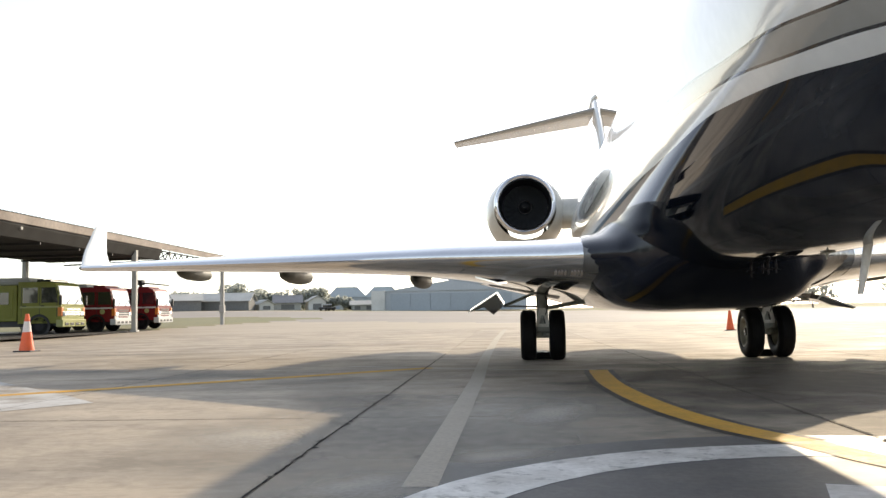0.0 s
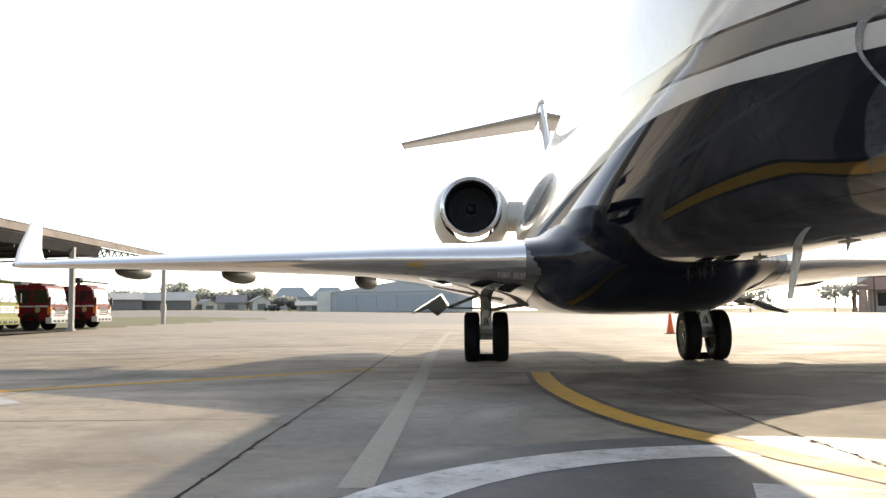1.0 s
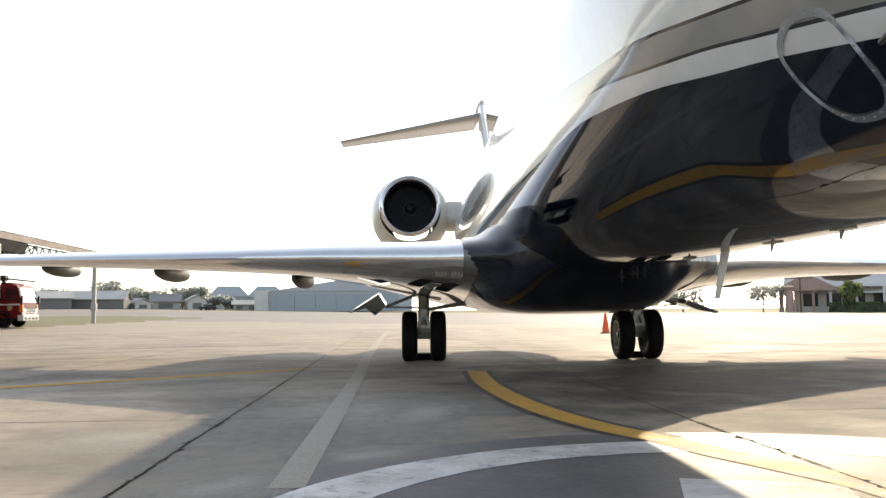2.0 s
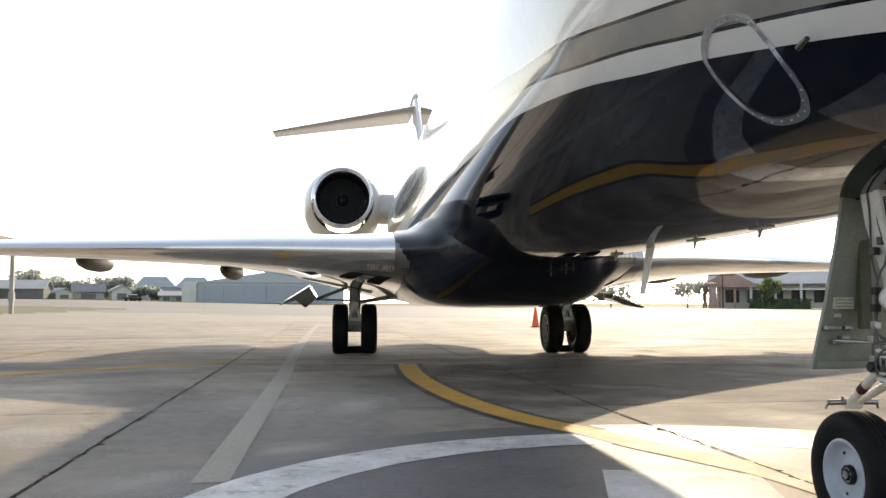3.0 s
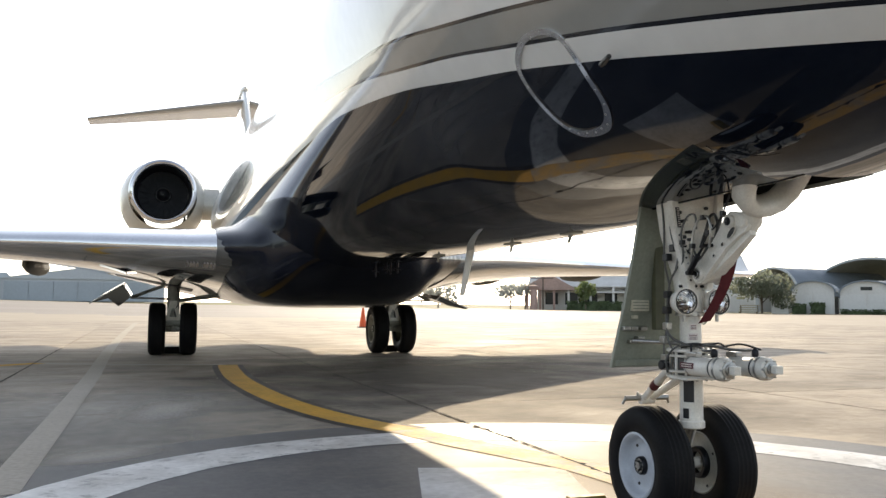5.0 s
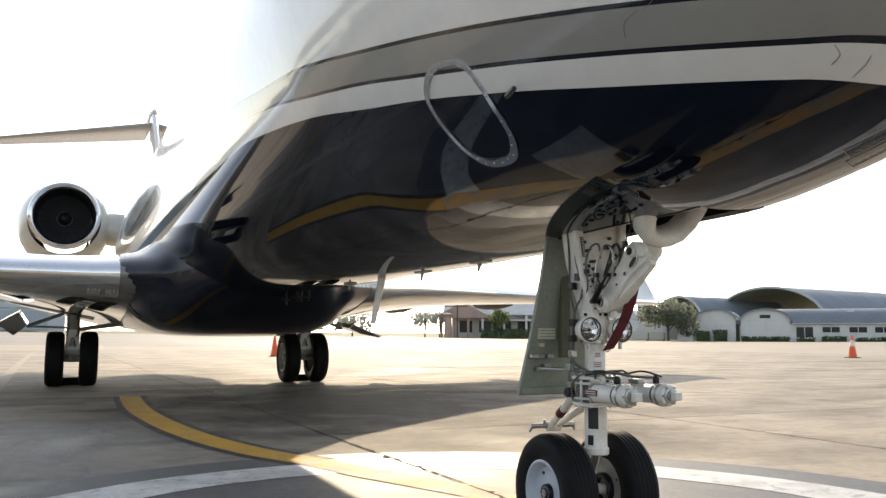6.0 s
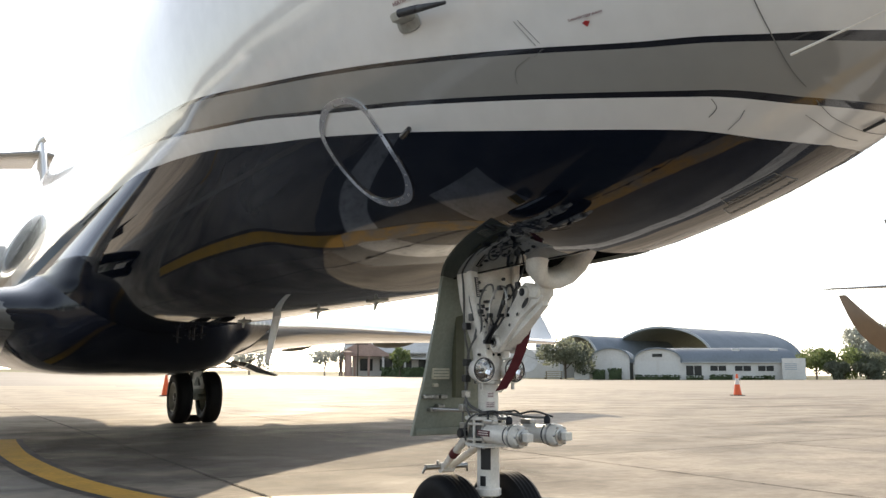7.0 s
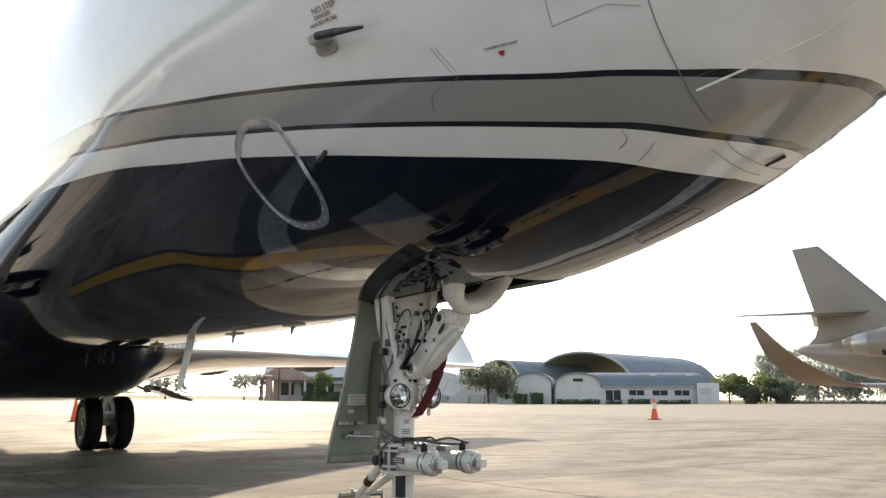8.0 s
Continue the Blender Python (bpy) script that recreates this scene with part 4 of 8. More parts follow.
def nose_leg():
    bm = bmesh.new()
    # lower sliding tube and yoke, outer cylinder, neck and forked head
    lathe(bm, [(0.050, 0.42), (0.057, 0.425), (0.057, 0.45), (0.050, 0.455), (0.049, 0.66)], 28, Matrix.Translation((0, 0, 0)))
    lathe(bm, [(0.05, 0.64), (0.060, 0.66), (0.060, 0.76), (0.046, 0.77), (0.046, 0.90), (0.058, 0.93), (0.062, 1.08), (0.05, 1.12)], 28)
    box(bm, (-0.030, 0.050, 0.215), (0.030, 0.128, 0.292), 0.012)
    rod(bm, (-0.15, 0.089, 0.253), (0.15, 0.089, 0.253), 0.024, n=16)
    leg = part("nose_gear_leg", bm, GEAR_WHITE, jet, "white nose landing gear leg with hoses and twin wheels", smooth=True, sharp=35)
    for o in (-1, 1):
        rim = wheel(leg, (o * 0.156, 0.089, 0.253), 0.256, 0.077, 0.135, o, RIM_PAINT)
        m = Matrix.Translation((o * 0.156, 0.089, 0.253)) @ pose(0, 0, 0, 0, -90 * o)
        bm = bmesh.new()
        lathe(bm, [(0.141, 0.040), (0.141, 0.058), (0.132, 0.062), (0.120, 0.054), (0.080, 0.050), (0.020, 0.050)], 40, m)
        part("inner_rim", bm, GEAR_GREY, rim, "dull tan-grey inner face of the rim", smooth=True, sharp=35)
        bm = bmesh.new()
        lathe(bm, [(0.046, 0.050), (0.048, 0.074), (0.066, 0.076), (0.070, 0.070), (0.071, 0.050)], 28, m)
        part("bearing_ring", bm, DARKMETAL, rim, "dark bearing ring", smooth=True, sharp=35)
        for k in range(4):
            bm = bmesh.new()
            a = 0.5 + k * math.pi / 2
            c = m @ Vector((0.108 * math.cos(a), 0.108 * math.sin(a), 0.050))
            rod(bm, c, m @ Vector((0.108 * math.cos(a), 0.108 * math.sin(a), 0.056)), 0.006, n=8)
            part("rim_bolt", bm, BLACK, rim)
    bm = bmesh.new()
    rod(bm, (0, 0.004, 0.44), (0, 0.066, 0.280), 0.019, 0.017, n=18)
    part("sliding_piston", bm, STEEL, leg, "bright bare sliding piston", smooth=True, sharp=40)
    bm = bmesh.new()
    rod(bm, (0.030, 0.010, 0.44), (0.028, 0.075, 0.300), 0.010, 0.009, n=12)
    part("guide_rod", bm, GEAR_WHITE, leg, smooth=True)
    # tapered head, a hollow-faced casting that rises into the bay
    bm = bmesh.new()
    rings = []
    for z, hw, d in ((0.99, 0.052, 0.05), (1.05, 0.056, 0.052), (1.10, 0.064, 0.054), (1.16, 0.082, 0.056), (1.27, 0.110, 0.058), (1.38, 0.123, 0.062), (1.56, 0.130, 0.066)):
        r = 0.018
        rings.append([Vector((-0.012 * min(1.0, (z - 0.99) / 0.3) + sx * (hw - r) + r * math.cos(a), sy * (d - r) + r * math.sin(a), z)) for sx, sy, a0 in ((1, 1, 0), (-1, 1, 90), (-1, -1, 180), (1, -1, 270)) for a in (radians(a0), radians(a0 + 45), radians(a0 + 90))])
    loft(bm, rings)
    head = part("leg_head", bm, GEAR_WHITE, leg, "broad tapered white head of the leg", smooth=True, sharp=35)
    # raised flanges along its edges
    for o in (-1, 1):
        bm = bmesh.new()
        rings = []
        for z, x in ((1.02, 0.048), (1.10, 0.060), (1.16, 0.078), (1.27, 0.106), (1.38, 0.119), (1.55, 0.126)):
            rings.append([Vector((-0.012 * min(1.0, (z - 0.99) / 0.3) + o * (x + dx), y, z)) for dx, y in ((-0.024, -0.055), (-0.024, -0.078), (-0.019, -0.083), (0.009, -0.083), (0.014, -0.078), (0.014, -0.050))])
        loft(bm, rings)
        part("edge_flange", bm, GEAR_WHITE, head, smooth=True, sharp=30)
    bm = bmesh.new()
    vs = [bm.verts.new((x, -0.0845, z)) for x, z in ((-0.128, 1.372), (-0.108, 1.372), (-0.098, 1.285), (-0.116, 1.285))]
    bm.faces.new(vs)
    part("placard", bm, BLACK, head, "tall black label with pale print bars")
    for q in range(9):
        bm = bmesh.new()
        z = 1.291 + 0.009 * q
        x = -0.112 - 0.010 * q / 9
        box(bm, (x + 0.001, -0.0862, z), (x + 0.010, -0.0846, z + 0.004))
        part("label_bar", bm, CONE_WHITE, head)
    for x, z in ((-0.094, 1.352), (-0.078, 1.315), (-0.046, 1.236), (0.04, 1.375), (-0.03, 1.20), (-0.10, 1.24), (0.07, 1.30)):
        bm = bmesh.new()
        rod(bm, (x, -0.055, z), (x, -0.074, z), 0.008, n=6)
        part("head_bolt", bm, BLACK, head)
    for x, z, w, h in ((-0.075, 1.318, 0.020, 0.004), (-0.050, 1.268, 0.026, 0.012), (-0.088, 1.215, 0.030, 0.030), (-0.082, 1.245, 0.016, 0.016)):
        bm = bmesh.new()
        box(bm, (x - w / 2, -0.088, z - h / 2), (x + w / 2, -0.056, z + h / 2), 0.003)
        part("hose_bracket", bm, BLACK if w < 0.03 else DARKMETAL, head)
    bm = bmesh.new()
    lathe(bm, [(0.001, 0), (0.013, 0), (0.015, 0.006), (0.010, 0.014), (0.001, 0.015)], 14, pose(-0.088, -0.088, 1.222, 90))
    part("sensor_cap", bm, CONE_WHITE, head, "round pale sensor cap", smooth=True)
    # rows of small bolts down the near flange and across the neck
    for k in range(9):
        bm = bmesh.new()
        z = 1.06 + 0.024 * k
        x = -0.052 - 0.012 * min(1.0, (z - 0.99) / 0.3) - 0.30 * max(0.0, z - 1.10)
        rod(bm, (x, -0.080, z), (x, -0.088, z), 0.0045, n=6)
        part("flange_bolt", bm, STEEL if k % 2 else BLACK, head)
    for k in range(5):
        bm = bmesh.new()
        a = math.radians(200 + 28 * k)
        rod(bm, (0.058 * math.cos(a), 0.058 * math.sin(a), 1.035), (0.072 * math.cos(a), 0.072 * math.sin(a), 1.035), 0.007, n=6)
        part("neck_bolt", bm, DARKMETAL, head)
    bm = bmesh.new()
    lathe(bm, [(0.056, 0.905), (0.064, 0.908), (0.064, 0.922), (0.056, 0.925)], 28)
    part("clamp_band", bm, STEEL, leg, smooth=True, sharp=35)
    # steering collar: stacked flanges with dark gaps, and its two cylinders pointing forward
    bm = bmesh.new()
    for z0, z1, r in ((0.638, 0.650, 0.104), (0.662, 0.672, 0.098), (0.728, 0.738, 0.098), (0.750, 0.764, 0.104)):
        lathe(bm, [(0.05, z0), (r - 0.003, z0), (r, z0 + 0.003), (r, z1 - 0.003), (r - 0.003, z1), (0.05, z1)], 32)
    box(bm, (-0.105, -0.125, 0.636), (0.105, 0.0, 0.644), 0.004)
    collar = part("steering_collar", bm, GEAR_WHITE, leg, "white flanged steering collar", smooth=True, sharp=35)
    bm = bmesh.new()
    lathe(bm, [(0.074, 0.64), (0.074, 0.76)], 24)
    part("collar_core", bm, HOSE, collar, smooth=True)
    for k in range(12):
        bm = bmesh.new()
        a = 2 * math.pi * k / 12 + 0.2
        c = Vector((0.088 * math.cos(a), 0.088 * math.sin(a), 0.628))
        rod(bm, c, c + Vector((0, 0, 0.148)), 0.0065, n=7)
        part("collar_bolt", bm, STEEL if k % 3 else GEAR_WHITE, collar)
    for o in (-1, 1):
        x = o * 0.098
        m = Matrix.Translation((x, -0.135, 0.70)) @ pose(0, 0, 0, 90)
        bm = bmesh.new()
        lathe(bm, [(0.020, -0.01), (0.034, 0.0), (0.040, 0.012), (0.040, 0.165), (0.036, 0.17), (0.036, 0.183), (0.046, 0.187), (0.046, 0.238), (0.041, 0.250), (0.034, 0.254), (0.032, 0.258)], 28, m)
        cyl = part("steering_cylinder", bm, GEAR_WHITE, leg, smooth=True, sharp=30)
        bm = bmesh.new()
        lathe(bm, [(0.033, 0.254), (0.033, 0.262), (0.024, 0.264), (0.024, 0.272), (0.014, 0.274), (0.014, 0.284), (0.001, 0.285)], 18, m)
        part("ram_end", bm, STEEL, cyl, "bare steel ram end", smooth=True, sharp=35)
        bm = bmesh.new()
        box(bm, (x - 0.017, -0.445, 0.683), (x + 0.017, -0.412, 0.717), 0.006)
        part("end_fitting", bm, GEAR_WHITE, cyl, "small square white end fitting")
        for y0, r, mt in ((0.02, 0.0415, STEEL), (0.177, 0.042, BLACK), (0.212, 0.0485, STEEL)):
            bm = bmesh.new()
            lathe(bm, [(0.034, y0 - 0.006), (r, y0 - 0.005), (r, y0 + 0.005), (0.034, y0 + 0.006)], 28, m)
            part("clamp_ring", bm, mt, cyl, smooth=True)
        for k in range(6):
            bm = bmesh.new()
            a = k * math.pi / 3
            c = m @ Vector((0.036 * math.cos(a), 0.036 * math.sin(a), 0.250))
            rod(bm, c, c + Vector((0, -0.013, 0)), 0.0045, n=6)
            part("cap_bolt", bm, STEEL, cyl)
        bm = bmesh.new()
        box(bm, (x - 0.0425, -0.215, 0.692), (x - 0.0385, -0.125, 0.716), 0)
        part("placard", bm, DARK_LABEL, cyl, "small dark red label with pale bars")
        for q in range(2):
            bm = bmesh.new()
            box(bm, (x - 0.0432, -0.207, 0.698 + 0.009 * q), (x - 0.0424, -0.135, 0.7015 + 0.009 * q))
            part("label_bar", bm, CONE_WHITE, cyl)
        bm = bmesh.new()
        box(bm, (x - 0.016, -0.20, 0.736), (x + 0.016, -0.13, 0.758), 0.005)
        part("valve_block", bm, STEEL, cyl)
        bm = bmesh.new()
        lathe(bm, [(0.012, 0), (0.014, 0.008), (0.014, 0.026), (0.007, 0.034)], 10, Matrix.Translation((x, -0.30, 0.744)))
        part("hose_fitting", bm, DARKMETAL, cyl, smooth=True)
        bm = bmesh.new()
        hose(bm, [(x, -0.30, 0.770), (x - 0.015, -0.25, 0.768), (x * 0.6, -0.17, 0.770), (x * 0.4, -0.10, 0.778), (-0.06, -0.04, 0.785), (-0.085, 0.05, 0.84), (-0.075, 0.05, 1.0)], 0.0055)
        part("hydraulic_hose", bm, HOSE, cyl, smooth=True)
        bm = bmesh.new()
        hose(bm, [(x + 0.01, -0.13, 0.758), (x * 0.7, -0.11, 0.79), (x * 0.2, -0.105, 0.782), (-x * 0.5, -0.10, 0.79), (-0.08, -0.02, 0.775)], 0.0045)
        part("hydraulic_hose", bm, BLACK, cyl, smooth=True)
    # hoses and unions round the collar and leg
    runs = [[(-0.085, -0.05, 0.77), (-0.02, -0.10, 0.785), (0.06, -0.12, 0.775), (0.12, -0.18, 0.79), (0.16, -0.26, 0.77)],
            [(-0.08, 0.06, 0.66), (-0.09, 0.07, 0.76), (-0.075, 0.06, 0.88), (-0.07, 0.05, 1.02), (-0.10, 0.04, 1.14), (-0.13, 0.0, 1.30), (-0.14, 0.0, 1.42)],
            [(-0.07, -0.02, 0.72), (-0.10, 0.02, 0.80), (-0.085, 0.05, 0.93), (-0.085, 0.02, 1.06), (-0.06, -0.05, 1.16), (-0.03, -0.06, 1.20), (0.0, -0.06, 1.15)],
            [(0.0, -0.08, 1.20), (0.02, -0.10, 1.29), (0.035, -0.10, 1.335), (0.06, -0.10, 1.345), (0.075, -0.10, 1.30), (0.06, -0.10, 1.24)],
            [(0.06, -0.10, 1.23), (0.085, -0.10, 1.31), (0.10, -0.10, 1.34), (0.13, -0.10, 1.33), (0.14, -0.10, 1.28)],
            [(-0.10, -0.03, 1.40), (-0.13, -0.05, 1.30), (-0.115, -0.05, 1.22), (-0.09, -0.05, 1.18), (-0.10, -0.04, 1.10)],
            [(0.0, -0.09, 1.12), (-0.03, -0.09, 1.15), (-0.06, -0.08, 1.18), (-0.09, -0.06, 1.21)],
            [(-0.10, 0.03, 0.66), (-0.115, 0.01, 0.72), (-0.10, -0.05, 0.775), (0.0, -0.115, 0.782), (0.09, -0.12, 0.776)]]
    for k, r in enumerate(runs):
        bm = bmesh.new()
        hose(bm, r, 0.0065 if k in (3, 4) else 0.0045)
        part("hydraulic_hose", bm, HOSE if k % 3 else BLACK, leg, smooth=True)
    bm = bmesh.new()
    rod(bm, (-0.02, -0.095, 1.12), (0.055, -0.105, 1.24), 0.014, 0.017, n=14, bevel=0.004)
    part("lock_actuator", bm, HOSE, leg, smooth=True)
    for x, y, z in ((-0.085, 0.05, 0.86), (-0.085, 0.05, 0.93), (-0.08, 0.05, 1.0), (-0.115, 0.0, 1.16), (-0.10, -0.03, 1.20), (-0.09, 0.06, 0.72), (-0.10, 0.05, 0.69), (-0.095, 0.06, 0.80)):
        bm = bmesh.new()
        box(bm, (x - 0.014, y - 0.018, z - 0.016), (x + 0.014, y + 0.018, z + 0.016), 0.004)
        part("hose_union", bm, STEEL if z < 0.9 else BLACK, leg)
    bm = bmesh.new()
    rod(bm, (-0.122, 0.05, 0.69), (-0.075, 0.05, 0.69), 0.022, n=16, bevel=0.004)
    part("pivot_pin", bm, BLACK, leg, smooth=True)
    # taxi lamps
    for o in (-1, 1):
        c = Vector((o * 0.082, -0.085, 0.968))
        m = Matrix.Translation(c) @ pose(0, 0, 0, 90)
        bm = bmesh.new()
        lathe(bm, [(0.020, -0.07), (0.045, -0.05), (0.057, -0.012), (0.059, 0.0), (0.057, 0.008), (0.050, 0.008), (0.050, 0.0)], 28, m)
        lamp = part("taxi_lamp", bm, GEAR_WHITE, leg, "round clear landing lamp in a white ring", smooth=True, sharp=35)
        bm = bmesh.new()
        lathe(bm, [(0.050, 0.002), (0.044, -0.010), (0.034, -0.020), (0.020, -0.027), (0.004, -0.030)], 12, m)
        part("reflector", bm, ALU, lamp, "faceted bright reflector")
        bm = bmesh.new()
        lathe(bm, [(0.0490, 0.006), (0.0495, 0.0105), (0.0535, 0.0105), (0.0545, 0.006)], 28, m)
        part("bezel", bm, BLACK, lamp, "thin black bezel", smooth=True, sharp=30)
        bm = bmesh.new()
        box(bm, (-0.020, -0.011, -0.028), (0.020, 0.009, -0.012), 0.003, m @ Matrix.Translation((0.0, -0.022, 0)))
        rod(bm, m @ Vector((0, 0, -0.028)), m @ Vector((0, 0, -0.006)), 0.009, n=10)
        part("bulb_holder", bm, DARKMETAL, lamp)
        bm = bmesh.new()
        lathe(bm, [(0.050, 0.004), (0.030, 0.008), (0.001, 0.010), (0.001, 0.007), (0.03, 0.005), (0.05, 0.001)], 24, m)
        lens = part("lens", bm, GLASS, lamp, smooth=True)
        lens.visible_shadow = False
        bm = bmesh.new()
        rod(bm, c + Vector((0, 0.01, -0.055)), c + Vector((0, 0.01, -0.085)), 0.008, n=8)
        part("lamp_screw", bm, STEEL, lamp)
        bm = bmesh.new()
        rod(bm, c + Vector((0, 0.04, 0)), (0, 0.0, 0.98), 0.03, n=12)
        part("lamp_bracket", bm, GEAR_WHITE, lamp, smooth=True)
    # drag brace going up and forward: two deep cheeks joined by webs and pins
    outline = [(-0.055, 1.060), (-0.080, 1.040), (-0.115, 1.042), (-0.155, 1.082), (-0.262, 1.182), (-0.335, 1.228), (-0.368, 1.244), (-0.388, 1.266), (-0.388, 1.294), (-0.370, 1.316), (-0.348, 1.321), (-0.318, 1.328), (-0.285, 1.332), (-0.258, 1.316), (-0.238, 1.280), (-0.175, 1.205), (-0.115, 1.145), (-0.07, 1.120), (-0.05, 1.090)]
    brace = None
    for o in (-1, 1):
        bm = bmesh.new()
        loft(bm, [[Vector((o * (x - 0.030 * max(0.0, (-0.10 - y) / 0.3)), -0.23 + (y + 0.23) * k, 1.19 + (z - 1.19) * k)) for y, z in outline] for x, k in ((0.034, 0.97), (0.038, 1.0), (0.052, 1.0), (0.058, 0.965))])
        ob = part("brace_cheek", bm, GEAR_WHITE, brace or leg, "deep white cheek of the folding drag brace", smooth=True, sharp=18)
        brace = brace or ob
    for y, z, x, r in ((-0.10, 1.083, 0.068, 0.034), (-0.290, 1.290, 0.052, 0.028), (-0.358, 1.288, 0.044, 0.030)):
        bm = bmesh.new()
        rod(bm, (-x, y, z), (x, y, z), r, n=20, bevel=0.006)
        part("brace_bush", bm, GEAR_WHITE, brace, smooth=True, sharp=35)
    bm = bmesh.new()
    loft(bm, [[Vector((x, -0.095 - 0.275 * u + dy, 1.075 + 0.185 * u + dz)) for x, dy, dz in ((-0.034 + 0.02 * u, 0.012, 0.03), (0.034 - 0.02 * u, 0.012, 0.03), (0.034 - 0.02 * u, -0.012, -0.03), (-0.034 + 0.02 * u, -0.012, -0.03))] for u in (0.1, 0.5, 1.0)])
    part("brace_web", bm, GEAR_WHITE, brace)
    for y, z, r, x in ((-0.10, 1.083, 0.018, 0.071), (-0.290, 1.290, 0.017, 0.055), (-0.10, 1.083, 0.024, 0.0695)):
        bm = bmesh.new()
        lathe(bm, [(0.001, 0.004), (r * 0.6, 0.004), (r * 0.7, 0.0), (r, 0.0), (r, -0.01)], 18, pose(-x, y, z, 0, -90, 0))
        part("brace_pin", bm, DARKMETAL if r < 0.02 else STEEL, brace, smooth=True, sharp=30)
    # black oblong caps on the near cheek stand in for shaded openings
    for y, z, tilt, l, w in ((-0.300, 1.244, 40, 0.036, 0.014), (-0.358, 1.288, 72, 0.021, 0.012), (-0.25, 1.20, 38, 0.010, 0.008), (-0.20, 1.157, 36, 0.008, 0.007)):
        bm = bmesh.new()
        m = pose(-0.0645 + 0.030 * max(0.0, (-0.10 - y) / 0.3), y, z) @ pose(0, 0, 0, -tilt)
        lathe(bm, [(1.0, -0.004), (1.0, 0.0), (0.86, 0.0), (0.80, -0.002), (0.001, -0.002)], 20, m @ Matrix.Diagonal((1, l, w, 1)) @ pose(0, 0, 0, 0, -90, 0), slots=lambda i, j: 0 if i < 2 else 1)
        part("lightening_hole", bm, [GEAR_WHITE, BLACK], brace, "black oblong cap standing in for a shaded opening")
    brace.location.y -= 0.045
    # wishbone: a thick U-shaped casting from the brace's end up to the bay's sides
    bm = bmesh.new()
    half = [(-0.116, -0.620, 1.580), (-0.115, -0.585, 1.510), (-0.112, -0.545, 1.455), (-0.102, -0.505, 1.405), (-0.078, -0.470, 1.365), (-0.040, -0.448, 1.346)]
    line = [Vector(q) for q in half] + [Vector((0, -0.442, 1.341))] + [Vector((-x, y, z)) for x, y, z in half[::-1]]
    across = Vector((0, 0.80, 0.60))
    rings = []
    for i, q in enumerate(line):
        t = (line[min(i + 1, len(line) - 1)] - line[max(i - 1, 0)]).normalized()
        n = t.cross(across).normalized()
        b = n.cross(t)
        mid = 1 - abs(i - 6) / 6
        ha, hb = 0.040 - 0.006 * mid, 0.046 + 0.010 * mid
        rings.append([q + ha * math.copysign(abs(math.cos(k * math.pi / 12)) ** 0.75, math.cos(k * math.pi / 12)) * n + hb * math.copysign(abs(math.sin(k * math.pi / 12)) ** 0.75, math.sin(k * math.pi / 12)) * b for k in range(24)])
    loft(bm, rings)
    rod(bm, (0, -0.385, 1.26), (0, -0.445, 1.345), 0.036, 0.044, n=20, bevel=0.008)
    part("brace_beam", bm, GEAR_WHITE, leg, "thick U-shaped white wishbone", smooth=True, sharp=50)
    # down-lock actuator and hoses along the brace
    bm = bmesh.new()
    rod(bm, (-0.098, -0.135, 1.088), (-0.096, -0.200, 1.160), 0.0125, n=14, bevel=0.003)
    rod(bm, (-0.096, -0.200, 1.160), (-0.094, -0.232, 1.195), 0.006, n=10)
    rod(bm, (-0.110, -0.135, 1.088), (-0.06, -0.135, 1.088), 0.010, n=10)
    rod(bm, (-0.104, -0.232, 1.195), (-0.05, -0.232, 1.200), 0.008, n=10)
    part("lock_actuator", bm, DARKMETAL, leg, "dark spring-loaded lock actuator", smooth=True)
    for r, mt, w in (([(-0.08, -0.13, 1.10), (-0.10, -0.16, 1.16), (-0.10, -0.17, 1.25), (-0.09, -0.20, 1.31), (-0.085, -0.25, 1.315), (-0.085, -0.27, 1.26), (-0.08, -0.25, 1.19)], STEEL, 0.0055),
                     ([(-0.075, -0.12, 1.10), (-0.085, -0.20, 1.18), (-0.08, -0.25, 1.25), (-0.085, -0.30, 1.27), (-0.08, -0.35, 1.33), (-0.06, -0.37, 1.41)], BLACK, 0.0035),
                     ([(-0.08, -0.06, 1.12), (-0.10, -0.10, 1.17), (-0.11, -0.10, 1.26), (-0.10, -0.13, 1.325), (-0.09, -0.17, 1.33), (-0.09, -0.18, 1.27)], HOSE, 0.0045)):
        bm = bmesh.new()
        hose(bm, r, w)
        part("hydraulic_hose", bm, mt, leg, smooth=True)
    for c in ((-0.10, -0.165, 1.20), (-0.088, -0.225, 1.315), (-0.105, -0.10, 1.22), (-0.082, -0.25, 1.25), (-0.08, -0.345, 1.32)):
        bm = bmesh.new()
        box(bm, [v - 0.010 for v in c], [v + 0.010 for v in c], 0.003)
        part("hose_clamp", bm, BLACK, leg)
    # torque link behind, unhooked, with its cross bar
    bm = bmesh.new()
    for o in (-1, 1):
        rod(bm, (o * 0.07, 0.06, 0.675), (o * 0.018, 0.355, 0.510), 0.021, 0.016, n=12)
    rod(bm, (-0.085, 0.06, 0.685), (0.085, 0.06, 0.685), 0.026, n=16)
    rod(bm, (-0.035, 0.36, 0.507), (0.035, 0.36, 0.507), 0.024, n=14)
    link = part("torque_link", bm, GEAR_WHITE, leg, "white torque link with a red mark", smooth=True)
    bm = bmesh.new()
    rod(bm, (-0.115, 0.36, 0.512), (0.115, 0.36, 0.512), 0.013, n=10)
